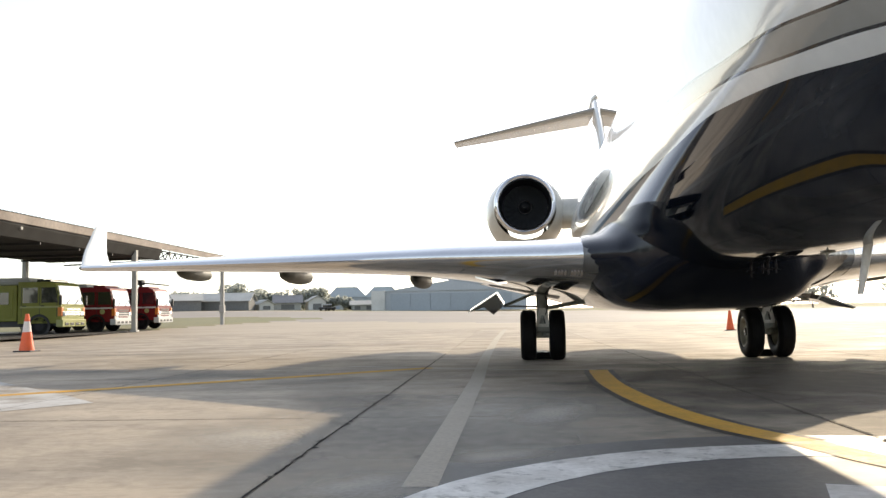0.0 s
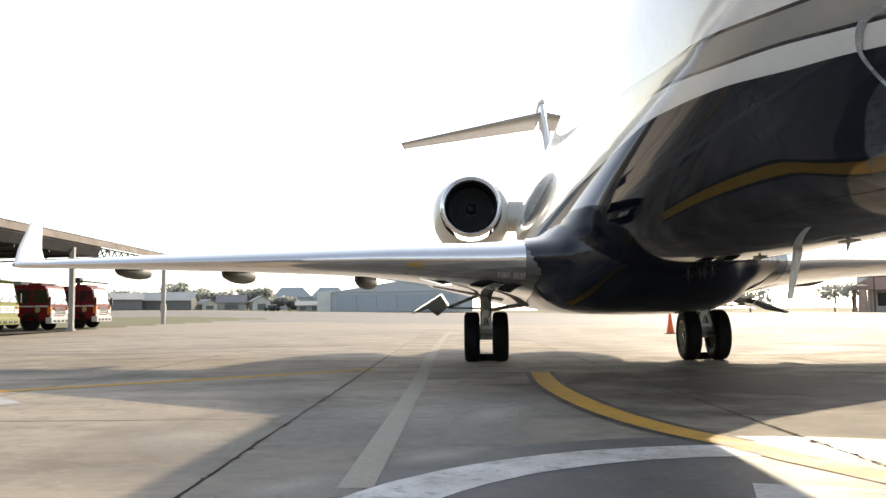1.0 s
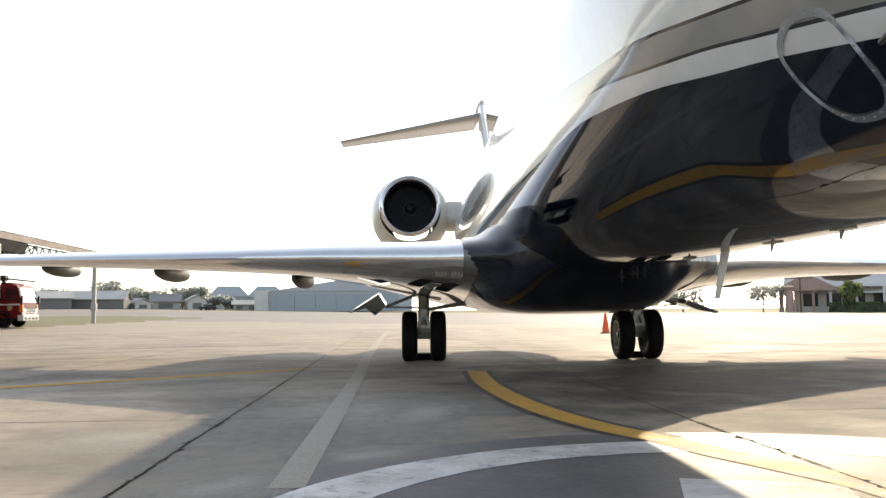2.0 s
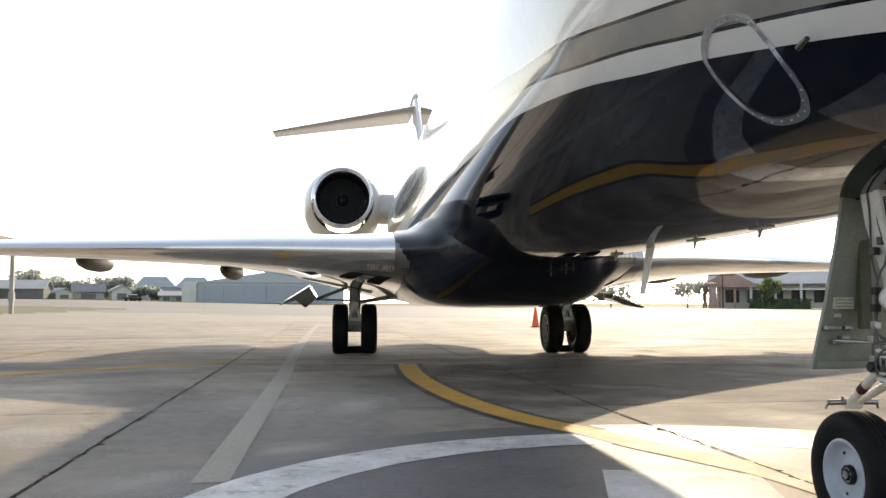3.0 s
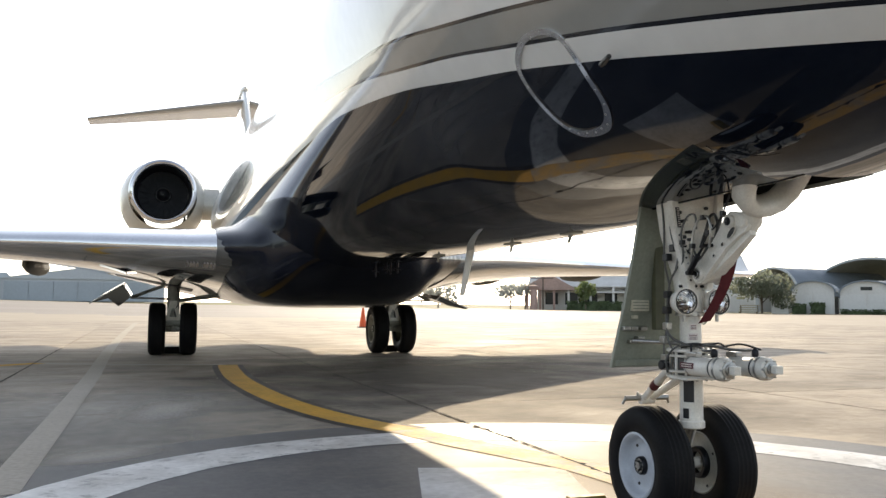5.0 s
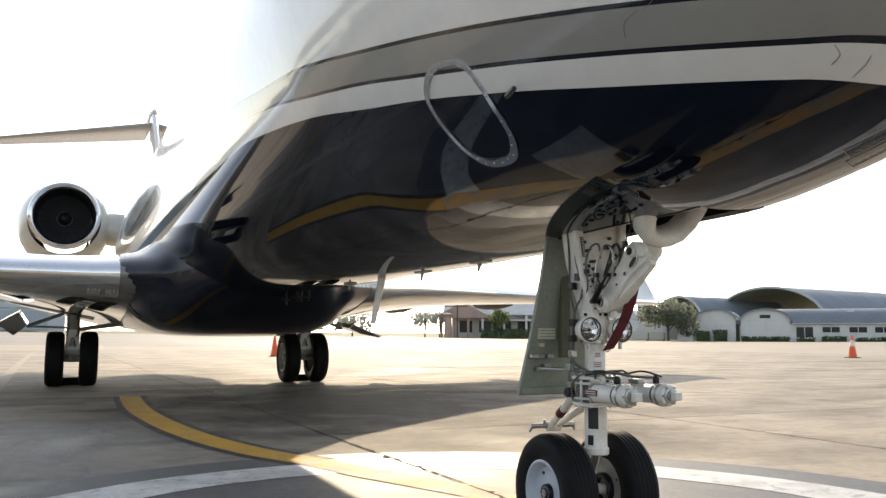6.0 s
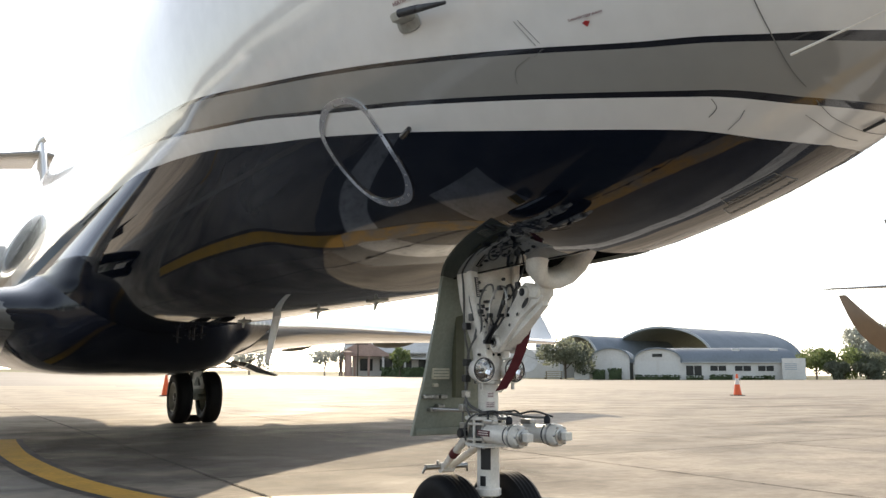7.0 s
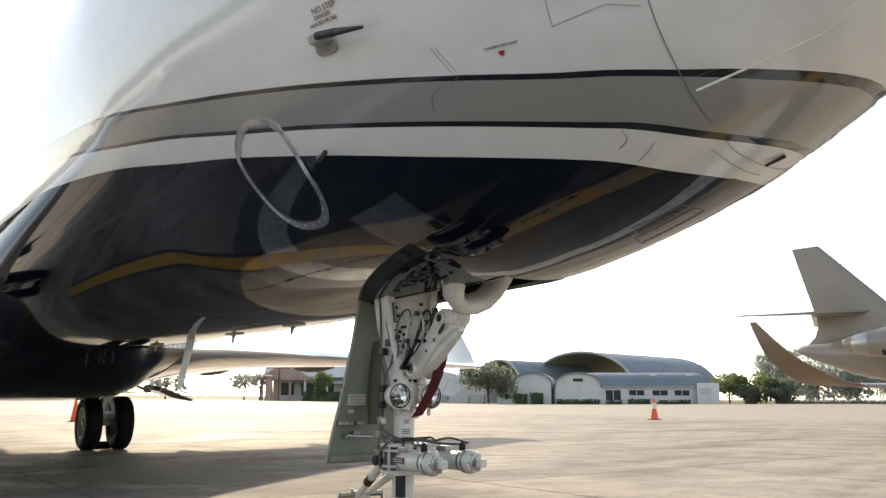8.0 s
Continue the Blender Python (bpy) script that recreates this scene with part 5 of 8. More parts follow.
    for o in (-1, 1):
        rod(bm, (o * 0.112, 0.36, 0.515), (o * 0.125, 0.37, 0.485), 0.006, n=8)
        rod(bm, (o * 0.05, 0.36, 0.512), (o * 0.05, 0.355, 0.540), 0.006, n=8)
    part("tow_pin", bm, STEEL, link, smooth=True)
    bm = bmesh.new()
    m, l = along((-0.052, 0.17, 0.632), (-0.040, 0.235, 0.598))
    rod(bm, (-0.0475, 0.19, 0.602), (-0.0395, 0.235, 0.577), 0.0222, 0.0217, n=12)
    part("red_mark", bm, RED_TAG, link)
    # labels on the tube
    for x0, x1, z0, z1, mt in ((-0.035, 0.012, 0.535, 0.632, BLACK), (-0.038, -0.010, 0.465, 0.508, BLACK), (-0.012, 0.035, 0.80, 0.832, CONE_WHITE), (-0.005, 0.03, 0.845, 0.872, CONE_WHITE)):
        bm = bmesh.new()
        r = 0.0500 if z0 < 0.7 else 0.0470
        rows = []
        base = math.atan2(-0.82, -0.57)
        for z in (z0, z1):
            rows.append([Vector((r * math.cos(base + (x0 + (x1 - x0) * q / 6) / r), r * math.sin(base + (x0 + (x1 - x0) * q / 6) / r), z)) for q in range(7)])
        loft(bm, rows, close=False)
        part("placard", bm, mt, leg, "black label" if mt is BLACK else "pale label with print bars")
        if mt is CONE_WHITE:
            for q in range(3):
                bm = bmesh.new()
                rows = []
                z = z0 + (z1 - z0) * (q + 0.7) / 4
                for zz in (z, z + 0.003):
                    rows.append([Vector(((r + 0.0008) * math.cos(base + (x0 + 0.006 + (x1 - x0 - 0.012) * k / 4) / r), (r + 0.0008) * math.sin(base + (x0 + 0.006 + (x1 - x0 - 0.012) * k / 4) / r), zz)) for k in range(5)])
                loft(bm, rows, close=False)
                part("label_bar", bm, RED_TAG, leg)
    # rear leg door, seen on its inner face
    bm = bmesh.new()
    rows = []
    for z, w, y in ((0.665, 0.238, 0.27), (0.68, 0.236, 0.268), (0.95, 0.199, 0.215), (1.20, 0.174, 0.165), (1.40, 0.163, 0.125)):
        rows.append([Vector((x, y + 0.02 * (1 - (x / w) ** 2), z)) for x in [w * (q / 8 - 1) for q in range(17)]])
    back = [[p + Vector((0, 0.022, 0)) for p in r] for r in rows]
    loft(bm, [f + b[::-1] for f, b in zip(rows, back)])
    door = part("gear_door", bm, PRIMER, leg, "grey-green inner face of the nose gear door", smooth=True, sharp=40)
    bm = bmesh.new()
    box(bm, (-0.222, 0.255, 0.672), (0.222, 0.266, 0.70), 0.003)
    part("door_stiffener", bm, PRIMER, door)
    for x0, x1, z0, z1, k in ((-0.165, -0.075, 0.925, 0.975, 3), (-0.155, -0.130, 0.89, 0.905, 0)):
        bm = bmesh.new()
        y = 0.216 + (0.95 - z0) * 0.19
        box(bm, (x0, y - 0.010, z0), (x1, y + 0.012, z1))
        pl = part("door_placard", bm, mat("tan_label", (0.58, 0.53, 0.40), 0.5), door, "tan metal label with print bars")
        for q in range(k):
            bm = bmesh.new()
            box(bm, (x0 + 0.006, y - 0.0125, z0 + 0.009 + 0.014 * q), (x1 - 0.006, y - 0.0102, z0 + 0.014 + 0.014 * q))
            part("label_bar", bm, PRIMER, leg)
    for x, z in ((-0.188, 0.845), (-0.15, 0.845), (-0.10, 0.845), (-0.15, 0.785), (-0.11, 0.80)):
        bm = bmesh.new()
        y = 0.216 + (0.95 - z) * 0.19
        box(bm, (x - 0.018, y - 0.025, z - 0.009), (x + 0.018, y + 0.012, z + 0.009), 0.004)
        part("door_bracket", bm, STEEL, door)
    bm = bmesh.new()
    rod(bm, (-0.155, 0.22, 0.79), (-0.03, 0.04, 0.785), 0.009, n=10)
    part("door_rod", bm, STEEL, door, smooth=True)
    bm = bmesh.new()
    box(bm, (-0.06, 0.18, 0.84), (-0.01, 0.215, 1.25), 0.004)
    part("door_channel", bm, mat("dark_olive_primer", (0.10, 0.10, 0.055), 0.5), door)
    # red streamer hanging from the brace
    bm = bmesh.new()
    rings = []
    for i in range(9):
        u = i / 8
        c = Vector((0.022 - 0.007 * u + 0.022 * math.sin(math.pi * u), -0.27 + 0.19 * u - 0.014 * math.sin(math.pi * u), 1.205 - 0.325 * u))
        a = Vector((0.82, -0.57, 0.25)).normalized() * 0.026
        t = Vector((0.57, 0.82, 0)) * 0.002
        rings.append([c - a - t, c + a - t, c + a + t, c - a + t])
    loft(bm, rings)
    tag = part("warning_streamer", bm, RED_TAG, leg, "dark red warning streamer on a locking pin")
    bm = bmesh.new()
    hose(bm, [(0.03, -0.08, 0.885), (0.018, -0.07, 0.872), (0.010, -0.065, 0.882)], 0.003, n=6)
    part("ring", bm, STEEL, tag, smooth=True)
    # open bay in the belly: near-black walls and roof above the opening
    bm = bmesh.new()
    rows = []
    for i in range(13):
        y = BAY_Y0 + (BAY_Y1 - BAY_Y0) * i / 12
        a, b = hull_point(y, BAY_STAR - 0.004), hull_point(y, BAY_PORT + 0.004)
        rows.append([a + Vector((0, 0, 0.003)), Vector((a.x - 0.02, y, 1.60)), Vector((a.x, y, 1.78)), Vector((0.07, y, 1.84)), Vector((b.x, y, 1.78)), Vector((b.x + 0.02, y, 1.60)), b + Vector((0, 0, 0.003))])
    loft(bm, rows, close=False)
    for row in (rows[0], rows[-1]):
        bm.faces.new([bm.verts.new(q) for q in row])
    bay = part("wheel_bay", bm, mat("near_black_bay_lining", (0.020, 0.020, 0.022), 0.8, vary=0.4, scale=9.0, spec=0.15, bump=0.004, grain=30.0), leg, "dark open nose wheel bay")
    for a, mt in ((BAY_STAR, NAVY), (BAY_PORT, GEAR_GREY)):
        bm = bmesh.new()
        rings = []
        for i in range(13):
            y = BAY_Y0 + (BAY_Y1 - BAY_Y0) * i / 12
            q = hull_point(y, a)
            rings.append([q + Vector((dx, 0, dz)) for dx, dz in ((-0.005, 0.012), (-0.005, -0.003), (0.005, -0.003), (0.005, 0.012))])
        loft(bm, rings)
        part("bay_rim", bm, mt, bay)


GLASS = glass_mat("clear_lamp_glass")
nose_leg()


# ---- small fittings on the hull ----
def strip(pts, w, name, material, parent, label="", closed=False, lift=0.004, thick=0.003):
    """A band of that width laid along the skin through (y, z) points."""
    bm = bmesh.new()
    P = [Vector((y, z)) for y, z in pts]
    line = []
    n = len(P)
    for i in range(n if closed else n - 1):
        g = (lambda k: P[k % n]) if closed else (lambda k: P[max(0, min(n - 1, k))])
        for q in range(6):
            t = q / 6
            a, b, c, d = g(i - 1), g(i), g(i + 1), g(i + 2)
            line.append(0.5 * (2 * b + (c - a) * t + (2 * a - 5 * b + 4 * c - d) * t * t + (3 * b - a - 3 * c + d) * t ** 3))
    if not closed:
        line.append(P[-1])
    rings = []
    m = len(line)
    for i in range(m):
        d = (line[(i + 1) % m] - line[i - 1]) if closed or 0 < i < m - 1 else (line[1] - line[0] if i == 0 else line[-1] - line[-2])
        d.normalize()
        s = Vector((-d.y, d.x)) * w / 2
        a, b = line[i] - s, line[i] + s
        rings.append([skin(a.x, a.y, 0.0005), skin(a.x, a.y, lift), skin(b.x, b.y, lift), skin(b.x, b.y, 0.0005)])
    if closed:
        rings.append(rings[0])
    loft(bm, rings, caps=not closed)
    return part(name, bm, material, parent, label, smooth=True)


RING = [(-0.404, 1.904), (-0.53, 1.907), (-0.604, 1.87), (-0.616, 1.811), (-0.604, 1.744), (-0.568, 1.662), (-0.484, 1.612), (-0.386, 1.602), (-0.295, 1.614), (-0.261, 1.652), (-0.256, 1.71), (-0.267, 1.784), (-0.30, 1.85)]
ringob = strip(RING, 0.021, "static_port_ring", ALU, fuselage, "oval polished metal guard ring with rivets", closed=True, lift=0.006)
for i in range(len(RING)):
    for s in (0.0, 0.5):
        a, b = Vector(RING[i]), Vector(RING[(i + 1) % len(RING)])
        q = a.lerp(b, s)
        bm = bmesh.new()
        lathe(bm, [(0.0042, 0), (0.0035, 0.0015), (0.0005, 0.002)], 8, skin_pose(q.x, q.y, 0.006))
        part("rivet", bm, STEEL, ringob)
# stub probe ahead of the ring
bm = bmesh.new()
p = skin_pose(-0.73, 1.762, 0.0)
rod(bm, p @ Vector((0, 0, 0)), p @ Vector((0.02, 0.0, 0.035)), 0.010, 0.009, n=10)
rod(bm, p @ Vector((0.006, 0.0, 0.030)), p @ Vector((0.082, 0.022, 0.044)), 0.0105, 0.0085, n=10, bevel=0.003)
part("temperature_probe", bm, BLACK, fuselage, "short black probe", smooth=True)
# pitot head
bm = bmesh.new()
p = skin_pose(-1.0, 2.040, 0.0) @ Matrix.Scale(0.84, 4)
rings = []
for h, s, dy in ((0, 1.0, 0.0), (0.02, 0.97, 0.004), (0.045, 0.9, 0.010), (0.058, 0.7, 0.013)):
    rings.append([p @ Vector((0.052 * s * math.copysign(abs(math.cos(a * math.pi / 12)) ** 0.6, math.cos(a * math.pi / 12)) + 0.2 * h, dy + 0.020 * s * math.copysign(abs(math.sin(a * math.pi / 12)) ** 0.6, math.sin(a * math.pi / 12)), h)) for a in range(24)])
loft(bm, rings)
pitot = part("pitot_probe", bm, GEAR_GREY, fuselage, "dark grey pitot probe on a short mast", smooth=True, sharp=50)
bm = bmesh.new()
rod(bm, p @ Vector((0.02, 0.016, 0.050)), p @ Vector((0.12, 0.004, 0.058)), 0.0135, 0.012, n=14)
rod(bm, p @ Vector((0.115, 0.0045, 0.0575)), p @ Vector((0.26, -0.018, 0.066)), 0.0118, 0.0050, n=14, bevel=0.002)
part("tube", bm, PITOT, pitot, "dark tapered tube", smooth=True, sharp=50)
bm = bmesh.new()
rings = []
for h, s in ((0.0, 1.0), (0.004, 1.0), (0.006, 0.94)):
    rings.append([p @ Vector((0.058 * s * math.copysign(abs(math.cos(a * math.pi / 12)) ** 0.7, math.cos(a * math.pi / 12)), -0.022 + 0.034 * s * math.copysign(abs(math.sin(a * math.pi / 12)) ** 0.7, math.sin(a * math.pi / 12)), h)) for a in range(24)])
loft(bm, rings)
part("base_plate", bm, GEAR_GREY, pitot, smooth=True, sharp=40)


def lettering(words, y, z, size, material, parent, slant=0.0):
    cu = bpy.data.curves.new("lettering", "FONT")
    cu.body, cu.size, cu.align_x, cu.extrude = words, size, "CENTER", 0.0004
    ob = bpy.data.objects.new("lettering", cu)
    me = bpy.data.meshes.new_from_object(ob)
    bpy.data.objects.remove(ob)
    bpy.data.curves.remove(cu)
    me.materials.append(material)
    me.name = "lettering"
    t = new("lettering", me)
    t.matrix_basis = skin_pose(y, z, 0.003) @ pose(0, 0, 0, 0, 0, slant)
    t.parent = parent
    t["label"] = "dark red stencilled warning words"
    return t


RED_PAINT = mat("dark_red_stencil", (0.16, 0.025, 0.03), 0.4)
lettering("NO STEP", -1.045, 2.113, 0.027, RED_PAINT, fuselage)
lettering("DANGER", -1.03, 2.097, 0.018, RED_PAINT, fuselage)
lettering("HEATED PROBE", -1.025, 2.080, 0.017, RED_PAINT, fuselage)
lettering("DANGER KEEP AWAY", -1.540, 1.895, 0.0105, RED_PAINT, fuselage)
bm = bmesh.new()
p = skin_pose(-1.533, 1.882, 0.003)
vs = [bm.verts.new(p @ Vector(q)) for q in ((-0.012, 0.004, 0), (0, -0.010, 0), (0.012, 0.004, 0), (0, 0.008, 0))]
bm.faces.new(vs)
part("warning_arrow", bm, mat("red_mark", (0.35, 0.02, 0.02), 0.4), fuselage, "small red warning arrow")

# panel joints
SEAM = mat("panel_gap", (0.16, 0.16, 0.15), 0.7, vary=0.05)
strip([(-2.002, 2.2), (-1.962, 2.05), (-1.919, 1.93), (-1.882, 1.80), (-1.852, 1.725), (-1.843, 1.700)], 0.0018, "radome_seam", SEAM, fuselage, lift=0.0015)
for pts in ([(-1.706, 1.968), (-1.688, 1.91)], [(-1.688, 1.91), (-1.83, 1.931)], [(-1.83, 1.931), (-1.896, 1.915)], [(-1.345, 1.932), (-1.368, 1.865)], [(-1.358, 1.932), (-1.382, 1.868)], [(-1.382, 1.855), (-1.345, 1.843)], [(-1.33, 1.845), (-1.27, 1.828), (-1.245, 1.795)], [(-1.665, 1.690), (-1.655, 1.672), (-1.62, 1.656)],
            ):
    strip(pts, 0.0010, "panel_joint", SEAM, fuselage, lift=0.0012)
# two thin panel outlines with ticks under the nose
def keel_point(x, y, lift=0.0016):
    return hull_point(y, math.asin(x / bend(HULL, y)[2]), lift)


PALE_LINE = mat("pale_panel_line", (0.30, 0.30, 0.29), 0.6, vary=0.1)
for corners, n in ((((0.010, -1.547), (0.055, -1.540), (0.050, -1.335), (-0.015, -1.365)), 7), (((0.085, -1.535), (0.165, -1.517), (0.155, -1.255), (0.070, -1.300)), 9)):
    bm = bmesh.new()
    for i in range(4):
        (xa, ya), (xb, yb) = corners[i], corners[(i + 1) % 4]
        for q in range(4):
            rod(bm, keel_point(xa + (xb - xa) * q / 4, ya + (yb - ya) * q / 4), keel_point(xa + (xb - xa) * (q + 1) / 4, ya + (yb - ya) * (q + 1) / 4), 0.0012, n=4)
    panel = part("belly_panel", bm, PALE_LINE, fuselage, "thin pale outline of a belly panel")
    for q in range(n):
        u = (q + 0.7) / (n + 0.6)
        xa, ya = corners[1][0] + (corners[2][0] - corners[1][0]) * u, corners[1][1] + (corners[2][1] - corners[1][1]) * u
        bm = bmesh.new()
        rod(bm, keel_point(xa - 0.004, ya), keel_point(xa - 0.018, ya + 0.004), 0.0011, n=4)
        part("panel_tick", bm, PALE_LINE, panel)
for pts in (((-0.172, -1.828), (-0.079, -1.806), (0.037, -1.791), (0.175, -1.767), (0.324, -1.734)), ((-0.15, -1.778), (-0.099, -1.773), (-0.012, -1.758), (0.152, -1.733)), ((-0.298, -1.699), (-0.285, -1.672), (-0.278, -1.624))):
    bm = bmesh.new()
    for (xa, ya), (xb, yb) in zip(pts, pts[1:]):
        for q in range(4):
            rod(bm, keel_point(xa + (xb - xa) * q / 4, ya + (yb - ya) * q / 4, 0.0006), keel_point(xa + (xb - xa) * (q + 1) / 4, ya + (yb - ya) * (q + 1) / 4, 0.0006), 0.0009, n=4)
    part("panel_joint", bm, SEAM, fuselage)
bm = bmesh.new()
rod(bm, keel_point(0.122, -1.838, 0.006), keel_point(0.090, -1.790, 0.008), 0.0055, 0.0045, n=10, bevel=0.001)
part("drain_stub", bm, BLACK, fuselage, "short black drain stub under the nose", smooth=True)
# long thin rod along the nose
bm = bmesh.new()
p0, p1, p2 = skin(-1.896, 1.768, 0.03), skin(-2.02, 1.804, 0.028), skin(-2.17, 1.852, 0.012)
rod(bm, p0, p1, 0.0036, 0.0030, n=10, bevel=0.001)
rod(bm, p1, p2, 0.0020, 0.0018, n=8)
rod(bm, p2, skin(-2.36, 1.97, 0.0), 0.0017, 0.0014, n=6)
part("static_wick_rod", bm, GEAR_WHITE, fuselage, "thin pale rod standing off the nose", smooth=True)
# drain mast and blade antennas on the belly
bm = bmesh.new()
rings = []
for s in range(6):
    u = s / 5
    rings.append([Vector((0.014 * (1 - 0.3 * u) * math.sin(q * math.pi / 6), 2.80 + 0.20 * u - (0.085 - 0.03 * u) * math.cos(q * math.pi / 6), 1.385 - 0.36 * u)) for q in range(12)])
loft(bm, rings)
part("drain_mast", bm, GEAR_WHITE, fuselage, "raked white drain mast", smooth=True)
for y, l in ((2.0, 0.062), (1.14, 0.058), (3.6, 0.05)):
    bm = bmesh.new()
    rings = []
    for s in range(5):
        u = s / 4
        rings.append([Vector((0.010 * (1 - 0.5 * u) * math.sin(q * math.pi / 6), y + 0.03 * u - (0.03 - 0.018 * u) * math.cos(q * math.pi / 6), 1.366 - l * u)) for q in range(12)])
    loft(bm, rings)
    box(bm, (-0.03, y - 0.09, 1.356), (0.03, y + 0.09, 1.368), 0.003)
    part("blade_antenna", bm, GEAR_GREY, fuselage, smooth=True)
for y, x, l in ((5.6, 0.10, 0.12), (5.75, 0.22, 0.10), (5.95, 0.02, 0.14), (6.1, 0.18, 0.09)):
    bm = bmesh.new()
    rod(bm, (x, y, 1.42), (x + 0.01, y + 0.04, 1.40 - l), 0.012, 0.008, n=8)
    rod(bm, (x - 0.04, y, 1.40 - l * 0.5), (x + 0.05, y + 0.02, 1.40 - l * 0.6), 0.008, n=6)
    part("drain_pipe", bm, DARKMETAL, fuselage)

# ---- traffic cones ----
def traffic_cone(at, h, band=None):
    band = band or CONE_WHITE
    c = thing("traffic_cone", at, label="orange and white traffic cone on the apron" if band is CONE_WHITE else "plain orange traffic cone by the main wheels", category="cone", group="traffic cones")
    bm = bmesh.new()
    b = h * 0.24
    box(bm, (-b, -b, 0), (b, b, 0.035 * h), 0.008)
    part("base", bm, BLACK, c, "black rubber base")
    bm = bmesh.new()
    r0, r1 = h * 0.19, h * 0.045
    ring = lambda z: r0 + (r1 - r0) * z / h
    lathe(bm, [(r0, 0.03 * h), (ring(h * 0.52), h * 0.52)], 24)
    part("body", bm, CONE, c, smooth=True)
    bm = bmesh.new()
    lathe(bm, [(ring(h * 0.52), h * 0.52), (ring(h * 0.80), h * 0.80)], 24)
    part("band", bm, band, c, "pale reflective band" if band is CONE_WHITE else "", smooth=True)
    bm = bmesh.new()
    lathe(bm, [(ring(h * 0.80), h * 0.80), (r1, h), (r1 * 0.7, h * 1.0), (r1 * 0.7, h * 0.96)], 24)
    part("tip", bm, CONE, c, smooth=True)
    return c


traffic_cone((-17.6, 21.0, 0.0), 1.15)
traffic_cone((5.79, 32.0, 0.0), 0.86, CONE)
traffic_cone((30.0, 23.8, 0.0), 1.0)

# wheel chock by the nose tyre
ch = thing("wheel_chock", (-0.34, 0.33, 0.006), 0, "small yellow and black wheel chock by the nose tyre", "chock")
bm = bmesh.new()
loft(bm, [[Vector((x, y, z)) for y, z in ((-0.05, 0), (0.05, 0), (0.02, 0.075), (-0.02, 0.075))] for x in (-0.09, 0.09)])
part("block", bm, mat("grimy_yellow", (0.25, 0.17, 0.03), 0.6, vary=0.3, scale=20), ch)

for x in (-2.08, 2.10):
    ch = thing("wheel_chock", (x, 13.62, 0.0), 0, "black rubber wheel chock between the main tyres", "chock", "main wheel chocks")
    bm = bmesh.new()
    loft(bm, [[Vector((a, y, z)) for y, z in ((-0.09, 0), (0.09, 0), (0.05, 0.13), (-0.05, 0.13))] for a in (-0.24, 0.24)])
    part("block", bm, RUBBER, ch)

# ---- open shelter with fire engines ----
SHEET = mat("weathered_roof_sheet", (0.20, 0.155, 0.125), 0.65, vary=0.15, scale=0.8, grain=6.0)
# SHADE and TRUSS are near black to paint in the shade under the roof.
SHADE = mat("shade_black_roof_lining", (0.016, 0.0145, 0.013), 0.8, vary=0.15, scale=0.8)
POST = mat("grey_post_paint", (0.42, 0.41, 0.38), 0.6, vary=0.1, scale=2.0)
TRUSS = mat("dark_truss_steel", (0.020, 0.020, 0.021), 0.6, vary=0.15)


